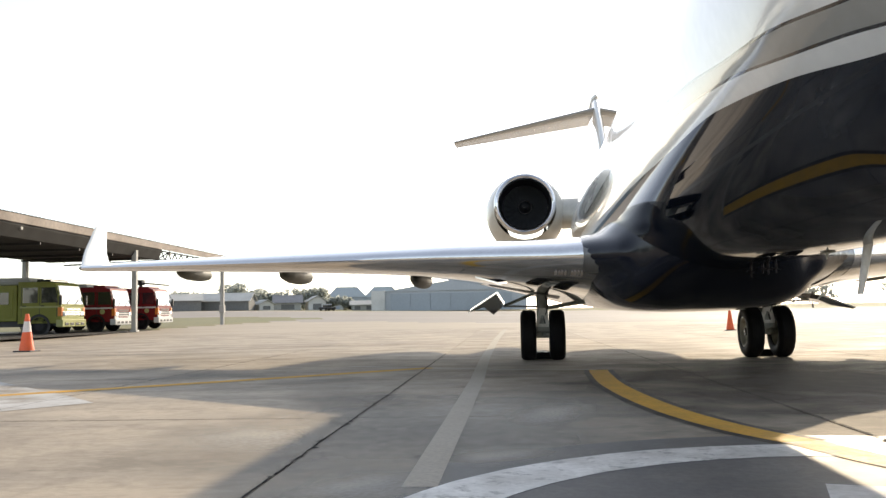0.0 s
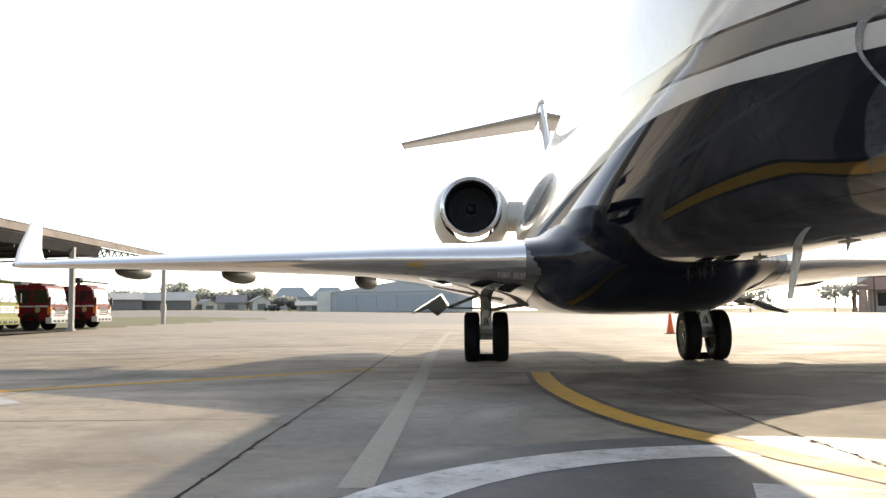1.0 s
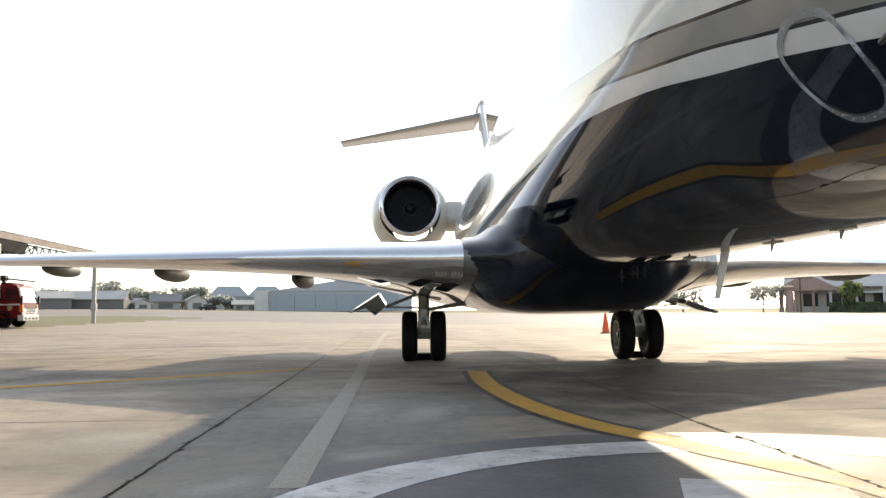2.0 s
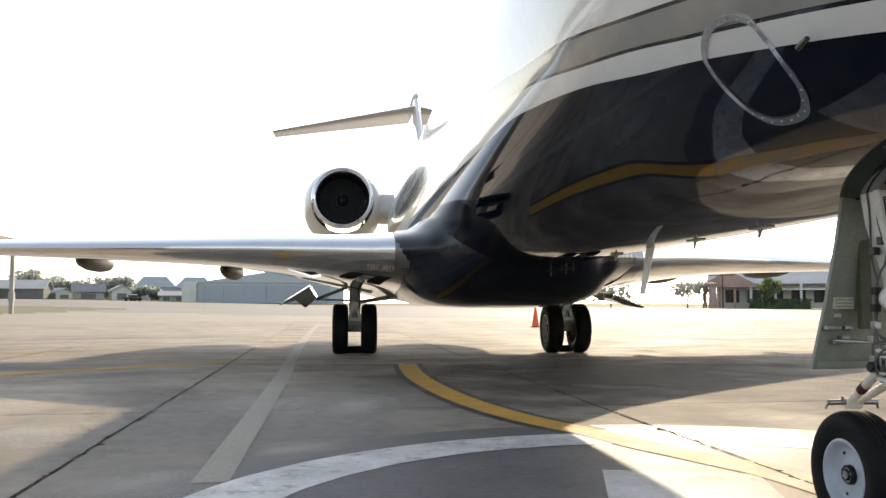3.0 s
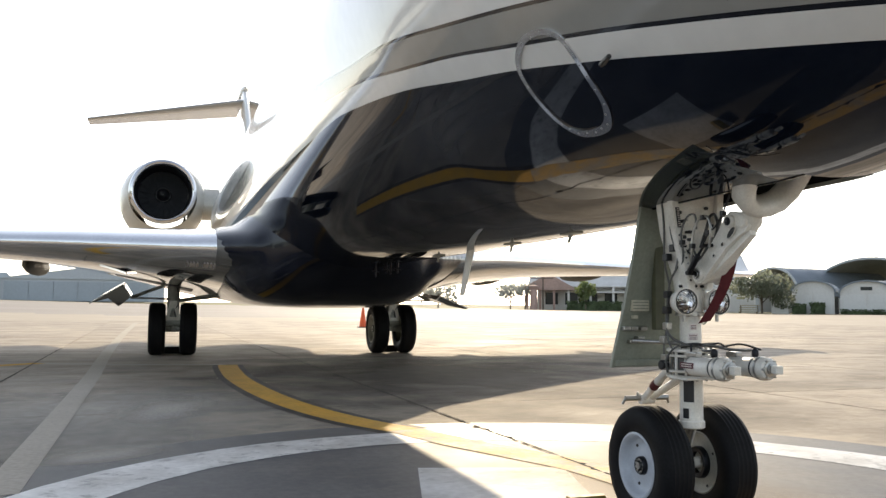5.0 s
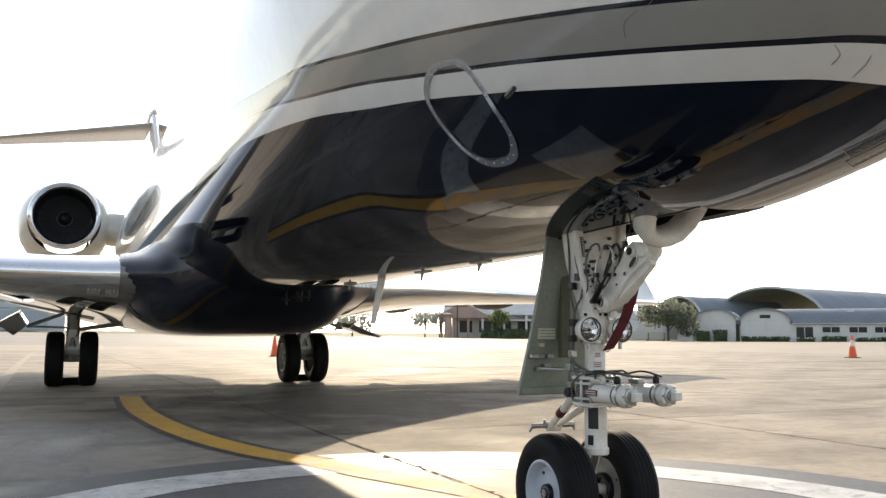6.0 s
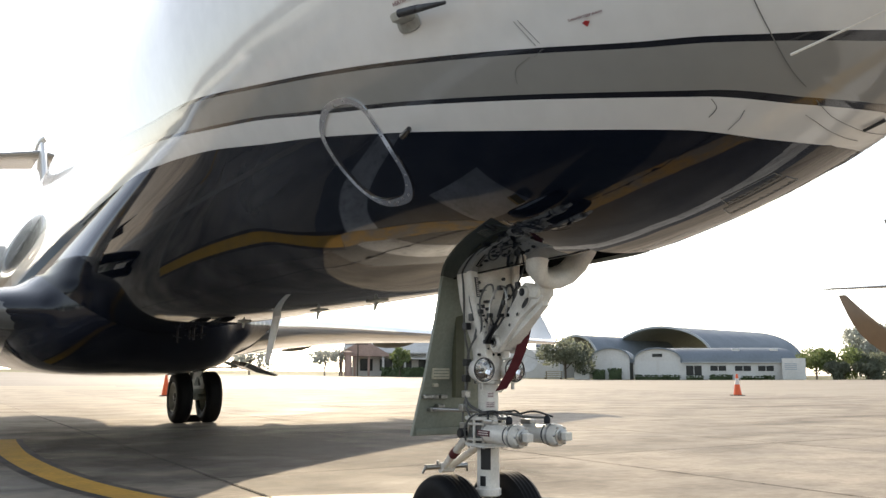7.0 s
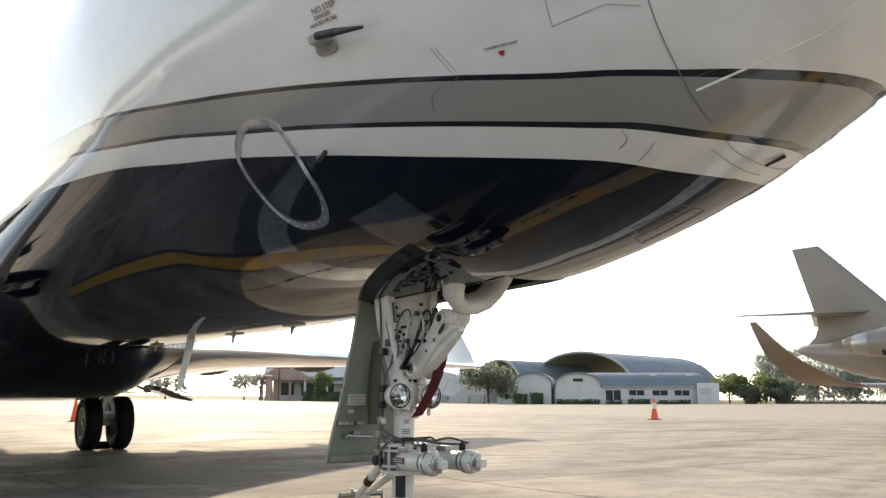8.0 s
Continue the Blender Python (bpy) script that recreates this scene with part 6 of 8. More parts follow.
def make_shelter():
    s = thing("open_shelter", (-26.3, 46.0, gz(-26.3, 46)), 2.6, "long open-sided shelter with a brown sheet roof on posts", "shelter")
    y0, y1 = -24.0, 19.0
    bm = bmesh.new()
    n = 130
    for k in range(n):
        a, b = y0 + (y1 - y0) * k / n, y0 + (y1 - y0) * (k + 1) / n
        m = (a + b) / 2
        for (ya, za), (yb, zb) in (((a, 0.0), (m, 0.05)), ((m, 0.05), (b, 0.0))):
            d = 7.4 if m < 5 else 1.1
            vs = [bm.verts.new(p) for p in ((0.25, ya, 5.72 + za), (0.25, yb, 5.72 + zb), (-d, yb, 5.72 - 0.05 * d + zb), (-d, ya, 5.72 - 0.05 * d + za))]
            bm.faces.new(vs)
    part("roof", bm, SHEET, s, "brown corrugated roof sheets")
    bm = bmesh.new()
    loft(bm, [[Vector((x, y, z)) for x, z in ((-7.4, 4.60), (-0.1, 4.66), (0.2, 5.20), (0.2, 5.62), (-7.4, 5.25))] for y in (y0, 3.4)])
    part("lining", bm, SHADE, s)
    for k in range(7):
        bm = bmesh.new()
        y = y0 + 1.5 + 3.9 * k
        box(bm, (-7.3, y - 0.05, 4.50), (-0.15, y + 0.05, 4.62), 0.01)
        part("purlin", bm, TRUSS, s, "dark steel purlin")
    bm = bmesh.new()
    box(bm, (0.21, y0, 5.30), (0.28, y1, 5.70), 0.01)
    part("fascia", bm, SHEET, s, "brown eaves board")
    for x, y in ((0, -20), (0, -0.3), (0, 16.4), (-7.2, -20), (-7.2, 0.2)):
        bm = bmesh.new()
        box(bm, (x - 0.14, y - 0.14, 0), (x + 0.14, y + 0.14, 5.0), 0.02)
        box(bm, (x - 0.22, y - 0.22, 0), (x + 0.22, y + 0.22, 0.12), 0.02)
        part("post", bm, POST, s, "grey steel post")
    bm = bmesh.new()
    box(bm, (-0.2, 16.2, 1.15), (0.2, 16.6, 1.75), 0.03)
    part("junction_box", bm, POST, s)
    for x in (-0.4,):
        bm = bmesh.new()
        rod(bm, (x, y0, 4.72), (x, y1, 4.72), 0.05, n=6)
        rod(bm, (x, y0, 5.32), (x, y1, 5.32), 0.05, n=6)
        k = 0
        y = y0
        while y < y1 - 0.1:
            a, b = (4.72, 5.32) if k % 2 else (5.32, 4.72)
            rod(bm, (x, y, a), (x, min(y + 0.6, y1), b), 0.045, n=5)
            y += 0.6
            k += 1
        part("truss", bm, TRUSS, s, "dark lattice truss")
    for y in (4.9, -0.3):
        bm = bmesh.new()
        rod(bm, (0, y, 4.72), (-7.2, y, 4.5), 0.06, n=6)
        for k in range(9):
            a, b = (4.7, 5.2) if k % 2 else (5.2, 4.7)
            rod(bm, (-0.8 * k, y, a), (-0.8 * k - 0.8, y, b), 0.04, n=5)
        part("truss", bm, TRUSS, s, "dark lattice truss")
    for y in (-13, -6, 5):
        bm = bmesh.new()
        rod(bm, (0.1, y, 5.30), (0.1, y, 5.22), 0.05, n=8)
        box(bm, (0.02, y - 0.09, 5.02), (0.18, y + 0.09, 5.22), 0.02)
        part("lamp", bm, POST, s)


make_shelter()
bm = bmesh.new()
flat(bm, [(-25.3, 20.5), (-26.6, 45), (-27.9, 66.5), (-46, 65), (-44, 20)], 0.006 + gz(-28, 48), 0.05)
tagged(part("shelter_floor", bm, mat("dark_asphalt", (0.055, 0.052, 0.05), 0.8, vary=0.2, scale=0.4, grain=6.0, spec=0.25)), "dark asphalt floor under the open shelter", "floor", kind="structure")
# Glass base colour is paled to paint in the reflected sky.
SCREEN = mat("sky_paled_glass", (0.26, 0.31, 0.34), 0.05, vary=0.3, scale=1.2, coat=1.0)
SIDEGLASS = mat("dark_side_glass", (0.02, 0.022, 0.024), 0.06, vary=0.1, coat=1.0)
CREAM = mat("pale_lime_paint", (0.40, 0.40, 0.17), 0.5, vary=0.10, spec=0.15)
LIME = mat("lime_yellow_paint", (0.23, 0.235, 0.045), 0.4, vary=0.08, scale=1.5, spec=0.2)
RED = mat("fire_red_paint", (0.18, 0.014, 0.017), 0.4, vary=0.08, scale=1.5, spec=0.2)
WHITE_PLAIN = mat("plain_white_paint", (0.66, 0.655, 0.63), 0.5, vary=0.05, scale=2.0, spec=0.15)
AMBER = mat("amber_lamp", (0.75, 0.22, 0.03), 0.3)
CHROME = mat("dull_chrome", (0.6, 0.6, 0.6), 0.25, 1.0, vary=0.1)


def fire_engine(at, paint, front, label, length=7.2, deck=True, gun=False, size=1.0):
    """Cab-over fire engine, front at x = 0 and facing +x, near side at y = 0."""
    t = thing("fire_engine", at, 2.0, label, "fire engine", "fire engines")
    t.scale = (size, size, size)
    w = 2.4
    bm = bmesh.new()
    prof = [(-2.3, 0.62), (-0.05, 0.62), (0.0, 1.0), (0.0, 1.58), (-0.14, 2.10), (-0.26, 2.56), (-0.36, 2.70), (-0.56, 2.76), (-2.3, 2.78)]
    loft(bm, [[Vector((x, y, z)) for x, z in prof] for y in (0.0, 0.06, w - 0.06, w)])
    cab = part("cab", bm, paint, t)
    bm = bmesh.new()
    box(bm, (-0.02, 0.05, 0.62), (0.035, w - 0.05, 1.45 if paint is LIME else 1.22), 0.015)
    part("front_panel", bm, front, cab, "pale front panel")
    bm = bmesh.new()
    vs = [Vector(p) for p in ((0.0, 0.10, 1.60), (0.0, w - 0.10, 1.60), (-0.235, w - 0.14, 2.56), (-0.235, 0.14, 2.56))]
    lo = [bm.verts.new(p + Vector((0.012, 0, 0.004))) for p in vs]
    hi = [bm.verts.new(p + Vector((-0.02, 0, -0.01))) for p in vs]
    bm.faces.new(lo)
    bm.faces.new(hi[::-1])
    for i in range(4):
        bm.faces.new((lo[i], hi[i], hi[(i + 1) % 4], lo[(i + 1) % 4]))
    part("windscreen", bm, SCREEN, cab)
    for y in (0.55, 1.45):
        bm = bmesh.new()
        rod(bm, (0.03, y, 1.62), (-0.03, y + 0.45, 1.86), 0.014, n=5)
        part("wiper", bm, BLACK, cab)
    # dark wheel arch and door seams on the near side
    bm = bmesh.new()
    lathe(bm, [(0.46, 0.0), (0.57, 0.0), (0.60, 0.012), (0.60, 0.02)], 28, Matrix.Translation((-1.15, -0.004, 0.50)) @ pose(0, 0, 0, 90))
    part("wheel_arch", bm, BLACK, cab, "dark wheel arch")
    for x in (-0.22, -1.14, -2.12):
        bm = bmesh.new()
        box(bm, (x - 0.012, -0.006, 0.95), (x + 0.012, 0.004, 2.52))
        part("door_seam", bm, BLACK, cab)
    for x in (-0.98, -1.95):
        bm = bmesh.new()
        box(bm, (x - 0.10, -0.035, 1.50), (x + 0.10, 0.0, 1.55), 0.008)
        part("door_handle", bm, BLACK, cab)
    for x0, x1 in ((-1.05, -0.30), (-2.05, -1.25)):
        bm = bmesh.new()
        vs = [(x0, 1.68), (x1 + (0.14 if x1 > -0.5 else 0), 1.68), (x1, 2.48), (x0, 2.48)]
        loft(bm, [[Vector((x, y, z)) for x, z in vs] for y in (-0.012, 0.01)])
        part("side_window", bm, SIDEGLASS, cab)
    for z0, z1 in ((1.02, 1.10), (1.16, 1.24), (1.30, 1.36)):
        bm = bmesh.new()
        box(bm, (0.03, 0.5, z0), (0.06, w - 0.5, z1), 0.01)
        part("grille_bar", bm, CHROME if paint is LIME else BLACK, cab)
    for y in (0.28, w - 0.28):
        bm = bmesh.new()
        box(bm, (0.025, y - 0.2, 0.98), (0.07, y + 0.2, 1.22), 0.03)
        part("headlight", bm, SCREEN, cab)
    for y in (0.05, w - 0.13):
        bm = bmesh.new()
        box(bm, (-0.16, y - 0.07, 0.98), (0.05, y + 0.15, 1.44), 0.02)
        part("turn_signal", bm, AMBER, cab)
    bm = bmesh.new()
    box(bm, (-0.25, -0.02, 0.42), (0.12, w + 0.02, 0.80), 0.04)
    part("bumper", bm, front, t, "pale steel bumper")
    for k in range(4):
        bm = bmesh.new()
        box(bm, (0.115, 0.22 + k * 0.54, 0.50), (0.135, 0.56 + k * 0.54, 0.64), 0.02)
        part("fog_lamp", bm, BLACK, t)
    bm = bmesh.new()
    box(bm, (-length, 0.02, 0.75), (-2.38, w - 0.02, 2.62), 0.03)
    body = part("equipment_body", bm, paint, t)
    k = 0
    x = -2.6
    while x > -length + 1.1:
        bm = bmesh.new()
        box(bm, (x - 1.1, -0.005, 1.0), (x, 0.03, 2.35), 0.01)
        part("locker_door", bm, paint, body)
        bm = bmesh.new()
        box(bm, (x - 0.95, -0.016, 1.62), (x - 0.2, 0.0, 2.25), 0.01)
        part("locker_window", bm, SIDEGLASS, body)
        x -= 1.25
    bm = bmesh.new()
    box(bm, (-length, 0.15, 0.45), (-0.3, w - 0.15, 0.78), 0.02)
    part("chassis", bm, BLACK, t)
    for x in (-1.15, -length + 1.6):
        for y, sgn in ((0.13, -1), (w - 0.13, 1)):
            bm = bmesh.new()
            m = Matrix.Translation((x, y, 0.48)) @ pose(0, 0, 0, 90 * -sgn * -1)
            lathe(bm, [(0.25, -0.13), (0.46, -0.13), (0.48, -0.09), (0.48, 0.09), (0.46, 0.13), (0.25, 0.13)], 28, m)
            tyre = part("tyre", bm, RUBBER, t, smooth=True)
            bm = bmesh.new()
            lathe(bm, [(0.27, 0.12), (0.22, 0.06), (0.1, 0.05), (0.09, 0.12), (0.01, 0.12), (0.01, -0.12), (0.27, -0.12)], 24, m)
            part("wheel_rim", bm, DARKMETAL, tyre, smooth=True)
    bm = bmesh.new()
    box(bm, (-1.5, 0.3, 2.76), (-0.75, w - 0.3, 2.90), 0.04)
    part("beacon_bar", bm, SIDEGLASS if paint is LIME else RED, t)
    for y in (-0.16, w + 0.06):
        bm = bmesh.new()
        box(bm, (-0.02, y, 1.55), (0.10, y + 0.12, 2.05), 0.02)
        rod(bm, (-0.05, y + 0.06, 2.1), (-0.2, y + 0.10 if y < 0 else y, 2.35), 0.015, n=6)
        part("mirror", bm, BLACK, t)
    if deck:
        bm = bmesh.new()
        for yy in (0.35, 0.75, w - 0.75, w - 0.35):
            rod(bm, (-length + 0.3, yy, 2.82), (-1.9, yy, 2.82), 0.035, n=6)
        for k in range(9):
            rod(bm, (-length + 0.5 + k * 0.55, 0.35, 2.82), (-length + 0.5 + k * 0.55, 0.75, 2.82), 0.02, n=5)
        part("ladder", bm, POST, t)
        bm = bmesh.new()
        box(bm, (-3.9, 0.4, 2.66), (-2.0, w - 0.5, 3.02), 0.05)
        part("roof_box", bm, POST, t, "grey roof box")
    if gun:
        bm = bmesh.new()
        rod(bm, (-1.7, 1.2, 2.7), (-1.7, 1.2, 3.25), 0.12, n=12)
        rod(bm, (-1.9, 1.2, 3.22), (0.3, 1.25, 2.98), 0.06, 0.045, n=10)
        box(bm, (-2.1, 0.95, 3.05), (-1.5, 1.45, 3.4), 0.05)
        part("water_cannon", bm, BLACK, t)
    bm = bmesh.new()
    box(bm, (-2.2, -0.008, 1.42), (-0.1, 0.006, 1.52))
    part("side_stripe", bm, WHITE_PLAIN if paint is RED else CREAM, t)
    if paint is RED:
        bm = bmesh.new()
        lathe(bm, [(0.001, 0), (0.16, 0.0), (0.16, 0.012), (0.001, 0.012)], 20, Matrix.Translation((-0.75, -0.002, 1.25)) @ pose(0, 0, 0, 90))
        part("door_badge", bm, CREAM, t, "round pale badge")
        for k in range(5):
            bm = bmesh.new()
            box(bm, (0.036, 0.55 + 0.27 * k, 0.86), (0.045, 0.73 + 0.27 * k, 0.95))
            part("letter_bar", bm, RED, t)
    return t


fire_engine((-28.5, 41.4, gz(-29, 42)), LIME, CREAM, "lime yellow fire engine parked under the open shelter", size=1.09)
fire_engine((-28.0, 46.5, gz(-29, 47)), RED, WHITE_PLAIN, "red fire engine with a white front under the shelter")
fire_engine((-27.5, 51.5, gz(-29, 52)), RED, WHITE_PLAIN, "red fire engine with a roof water cannon under the shelter", deck=False, gun=True)

# ---- far buildings ----
WALL_WHITE = mat("white_render", (0.66, 0.65, 0.62), 0.8, vary=0.06, scale=0.4, grain=3.0, dirt=(0.45, 0.43, 0.39), dirt_amount=0.4)
# Roof, tile, cladding and door colours below are lightened to paint in haze.
ROOF_BLUE = mat("blue_grey_sheet_roof", (0.185, 0.215, 0.245), 0.55, vary=0.08, scale=0.3, grain=3.0)
ROOF_RED = mat("dull_red_tile", (0.44, 0.31, 0.26), 0.8, vary=0.15, scale=0.5, grain=4.0)
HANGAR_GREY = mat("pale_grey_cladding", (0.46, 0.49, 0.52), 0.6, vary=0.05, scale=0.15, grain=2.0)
HANGAR_DOOR = mat("blue_grey_door_sheet", (0.36, 0.40, 0.44), 0.6, vary=0.05, scale=0.15, grain=2.0)
VAULT_IN = mat("grey_vault_lining", (0.36, 0.35, 0.32), 0.8, vary=0.12, scale=0.2, grain=2.0)
WINDOW = mat("dark_window_glass", (0.025, 0.03, 0.033), 0.12, vary=0.1, spec=0.3)
HEDGE = mat("hedge_leaves", (0.085, 0.125, 0.05), 0.6, through_light=0.3, vary=0.35, scale=0.8, grain=5.0)
# LEAF, LEAF_PALE and LEAF_MID are lightened to paint in the haze.
LEAF = mat("tree_leaves", (0.155, 0.19, 0.095), 0.65, vary=0.25, scale=0.6, grain=4.0, through_light=0.7)
LEAF_PALE = mat("haze_paled_leaves", (0.47, 0.49, 0.45), 0.75, vary=0.12, scale=0.3, grain=2.0, through_light=0.7)
LEAF_BRIGHT = mat("bright_young_leaves", (0.21, 0.26, 0.11), 0.6, vary=0.2, scale=0.6, grain=4.0, through_light=0.7)
LEAF_MID = mat("haze_paled_green_leaves", (0.23, 0.25, 0.18), 0.65, vary=0.2, scale=0.6, grain=4.0, through_light=0.7)
BLOSSOM = mat("white_blossom", (0.62, 0.60, 0.52), 0.7, vary=0.1)
BARK = mat("grey_bark", (0.12, 0.095, 0.07), 0.85, vary=0.2, scale=3.0)


def facing(x, y):
    """Turn that makes local -y look back at the jet."""
    return math.degrees(math.atan2(-x, y))


def vault(bm, x0, x1, y0, y1, z0, z1, n=20, thick=0.25):
    """A barrel roof along y between x0 and x1."""
    c, h = (x0 + x1) / 2, (x1 - x0) / 2
    out = [(c - h * math.cos(math.pi * k / n), z0 + (z1 - z0) * math.sin(math.pi * k / n)) for k in range(n + 1)]
    inn = [(c - (h - thick) * math.cos(math.pi * k / n), z0 + (z1 - z0 - thick) * math.sin(math.pi * k / n)) for k in range(n + 1)]
    loft(bm, [[Vector((x, y, z)) for x, z in out + inn[::-1]] for y in (y0, y1)])
    return bm


def arch_wall(bm, x0, x1, y, z0, z1, base=0.0, n=20, thick=0.2):
    c, h = (x0 + x1) / 2, (x1 - x0) / 2
    pts = [(x0, base)] + [(c - h * math.cos(math.pi * k / n), z0 + (z1 - z0) * math.sin(math.pi * k / n)) for k in range(n + 1)] + [(x1, base)]
    loft(bm, [[Vector((x, yy, z)) for x, z in pts] for yy in (y, y + thick)])
    return bm


def vault_hangar(at, turn, w, l, z0, z1, label):
    h = thing("vaulted_hangar", at, turn, label, "hangar", "vaulted hangars")
    bm = bmesh.new()
    vault(bm, -w / 2, w / 2, 0, l, z0, z1)
    part("roof", bm, ROOF_BLUE, h, "blue-grey barrel roof", smooth=True)
    bm = bmesh.new()
    vault(bm, -w / 2 + 0.3, w / 2 - 0.3, 0.6, l - 0.4, z0, z1 - 0.35, thick=0.1)
    part("lining", bm, VAULT_IN, h, smooth=True)
    for x in (-w / 2, w / 2 - 0.3):
        bm = bmesh.new()
        box(bm, (x, 0, 0), (x + 0.3, l, z0))
        part("side_wall", bm, WALL_WHITE, h)
    bm = bmesh.new()
    vault(bm, -w / 2 - 0.1, w / 2 + 0.1, -0.3, 0, z0, z1 + 0.1, thick=0.5)
    part("front_rib", bm, HANGAR_GREY, h, smooth=True)
    return h


# local frame of the white building: x to the right as seen from the apron
ROW_TURN = math.degrees(math.atan2(-0.741, 0.672))


def row_at(x, y, z=0.0):
    """A place on the far row: x along it, y behind its front."""
    return (103.6 + 0.672 * x + 0.741 * y, 117.8 - 0.741 * x + 0.672 * y, z - 0.1)


vault_hangar(row_at(-10.5, 47), ROW_TURN - 34, 15, 32, 3.5, 10.6, "smaller vaulted hangar with a blue-grey roof")
vault_hangar(row_at(9.0, 50), ROW_TURN - 34, 31, 40, 4.0, 12.6, "large open vaulted hangar with a blue-grey roof")


bm = bmesh.new()
rnd = random.Random(8)
near_edge = [row_at(-60 + 4 * k, -6.2 + rnd.uniform(-0.5, 0.5), 0.13) for k in range(48)]
far_edge = [row_at(-60 + 4 * k, -2.6, 0.13) for k in range(48)]
for k in range(47):
    bm.faces.new([bm.verts.new(q) for q in (near_edge[k], near_edge[k + 1], far_edge[k + 1], far_edge[k])])
bmesh.ops.remove_doubles(bm, verts=bm.verts, dist=0.01)
for f in bm.faces:
    if f.normal.z < 0:
        f.normal_flip()
tagged(part("verge", bm, mat("dry_brown_verge", (0.13, 0.105, 0.07), 0.9, vary=0.3, scale=0.5, grain=4.0)), "dry brown verge along the far edge of the apron", "verge", kind="structure")


def white_building():
    b = thing("white_building", row_at(0, 0), ROW_TURN, "low white building with two barrel-roofed gables", "building")
    for x0, x1, l, z0, z1 in ((-0.8, 6.0, 10, 4.0, 5.8), (6.9, 15.2, 1.2, 3.6, 5.75)):
        bm = bmesh.new()
        arch_wall(bm, x0, x1, 0.0, z0, z1)
        part("gable_wall", bm, WALL_WHITE, b)
        bm = bmesh.new()
        vault(bm, x0 - 0.25, x1 + 0.25, -0.5, l, z0, z1 + 0.25)
        part("barrel_roof", bm, ROOF_BLUE, b, smooth=True)
        w = x1 - x0
        for k in range(2):
            bm = bmesh.new()
            box(bm, (x0 + w * (0.06 + 0.47 * k), -0.06, 0.1), (x0 + w * (0.47 + 0.47 * k), 0.02, 3.5), 0.02)
            part("shutter_door", bm, WHITE_PLAIN, b, "white panelled door")
    bm = bmesh.new()
    box(bm, (10.1, -0.06, 4.25), (11.9, 0.03, 4.85), 0.02)
    part("vent", bm, WINDOW, b)
    # dark wall stands in for the shade in the passage
    bm = bmesh.new()
    box(bm, (5.5, 0.8, 0), (6.6, 1.0, 3.2))
    part("gap_wall", bm, WINDOW, b, "dark wall standing in for the shaded passage between gables")
    bm = bmesh.new()
    box(bm, (15.2, 0.0, 0), (34.2, 0.25, 3.4))
    part("long_wall", bm, WALL_WHITE, b)
    # the second barrel runs on along the row, its gable cut at a slant
    bm = bmesh.new()
    rings = []
    for u in (0, 0.25, 0.5, 0.75, 1.0):
        ring = []
        for k in range(15):
            t = math.pi / 2 * k / 14
            c, s = math.cos(t), math.sin(t)
            x0, x1 = 11.3 + 4.25 * c, 31.2 + 3.6 * c ** 0.8
            ring.append(Vector((x0 + (x1 - x0) * u, -0.55 + 5.2 * (1 - c), 3.35 + 2.65 * s)))
        ring += [Vector((ring[-1].x - 4, 9.5, 3.3)), Vector((ring[-1].x, 4.65, 3.2)), Vector((ring[0].x, -0.5, 3.2))]
        rings.append(ring)
    loft(bm, rings)
    part("long_roof", bm, ROOF_BLUE, b, smooth=True, sharp=50)
    bm = bmesh.new()
    box(bm, (15.4, -0.62, 3.2), (34.8, -0.5, 3.36), 0.02)
    part("gutter", bm, HANGAR_GREY, b)
    for x0, x1, z0, z1 in ((16.0, 18.8, 0.9, 2.7), (20.2, 23.0, 1.75, 2.7), (24.4, 27.2, 1.75, 2.7), (28.3, 31.0, 1.75, 2.7)):
        bm = bmesh.new()
        box(bm, (x0, -0.05, z0), (x1, 0.02, z1), 0.01)
        wn_ = part("window", bm, WINDOW, b)
        bm = bmesh.new()
        for q in range(3):
            x = x0 + (x1 - x0) * q / 2
            box(bm, (x - 0.05, -0.09, z0), (x + 0.05, -0.04, z1))
        box(bm, (x0, -0.09, z0 - 0.08), (x1, -0.04, z0 + 0.02))
        part("window_frame", bm, WHITE_PLAIN, wn_)
    bm = bmesh.new()
    box(bm, (32.2, -1.6, 0), (36.0, -1.2, 4.0), 0.05)
    sg = part("sign_block", bm, WALL_WHITE, b, "white sign block with grey lines")
    for q in range(4):
        bm = bmesh.new()
        box(bm, (32.6, -1.64, 2.0 + 0.32 * q), (34.6, -1.59, 2.14 + 0.32 * q))
        part("sign_bar", bm, HANGAR_DOOR, sg)
    for x in (24.2, 30.6):
        bm = bmesh.new()
        box(bm, (x, 1.2, 5.0), (x + 1.2, 2.2, 5.75), 0.03)
        part("roof_unit", bm, WHITE_PLAIN, b)


white_building()


def leafy(bm, pts, size, rnd, slot=0):
    """Small bent leaf clumps at points."""
    for p in pts:
        a = Vector((rnd.gauss(0, 1), rnd.gauss(0, 1), rnd.gauss(0, 0.7))).normalized()
        b = a.orthogonal().normalized()
        c = a.cross(b)
        s = size * rnd.uniform(0.6, 1.3)
        k = [p + b * s, p + c * s * 0.7 + a * s * 0.25, p - b * s * 0.9, p - c * s * 0.7 - a * s * 0.2]
        vs = [bm.verts.new(q) for q in k]
        for t in ((0, 1, 2), (0, 2, 3)):
            f = bm.faces.new([vs[i] for i in t])
            f.material_index = slot


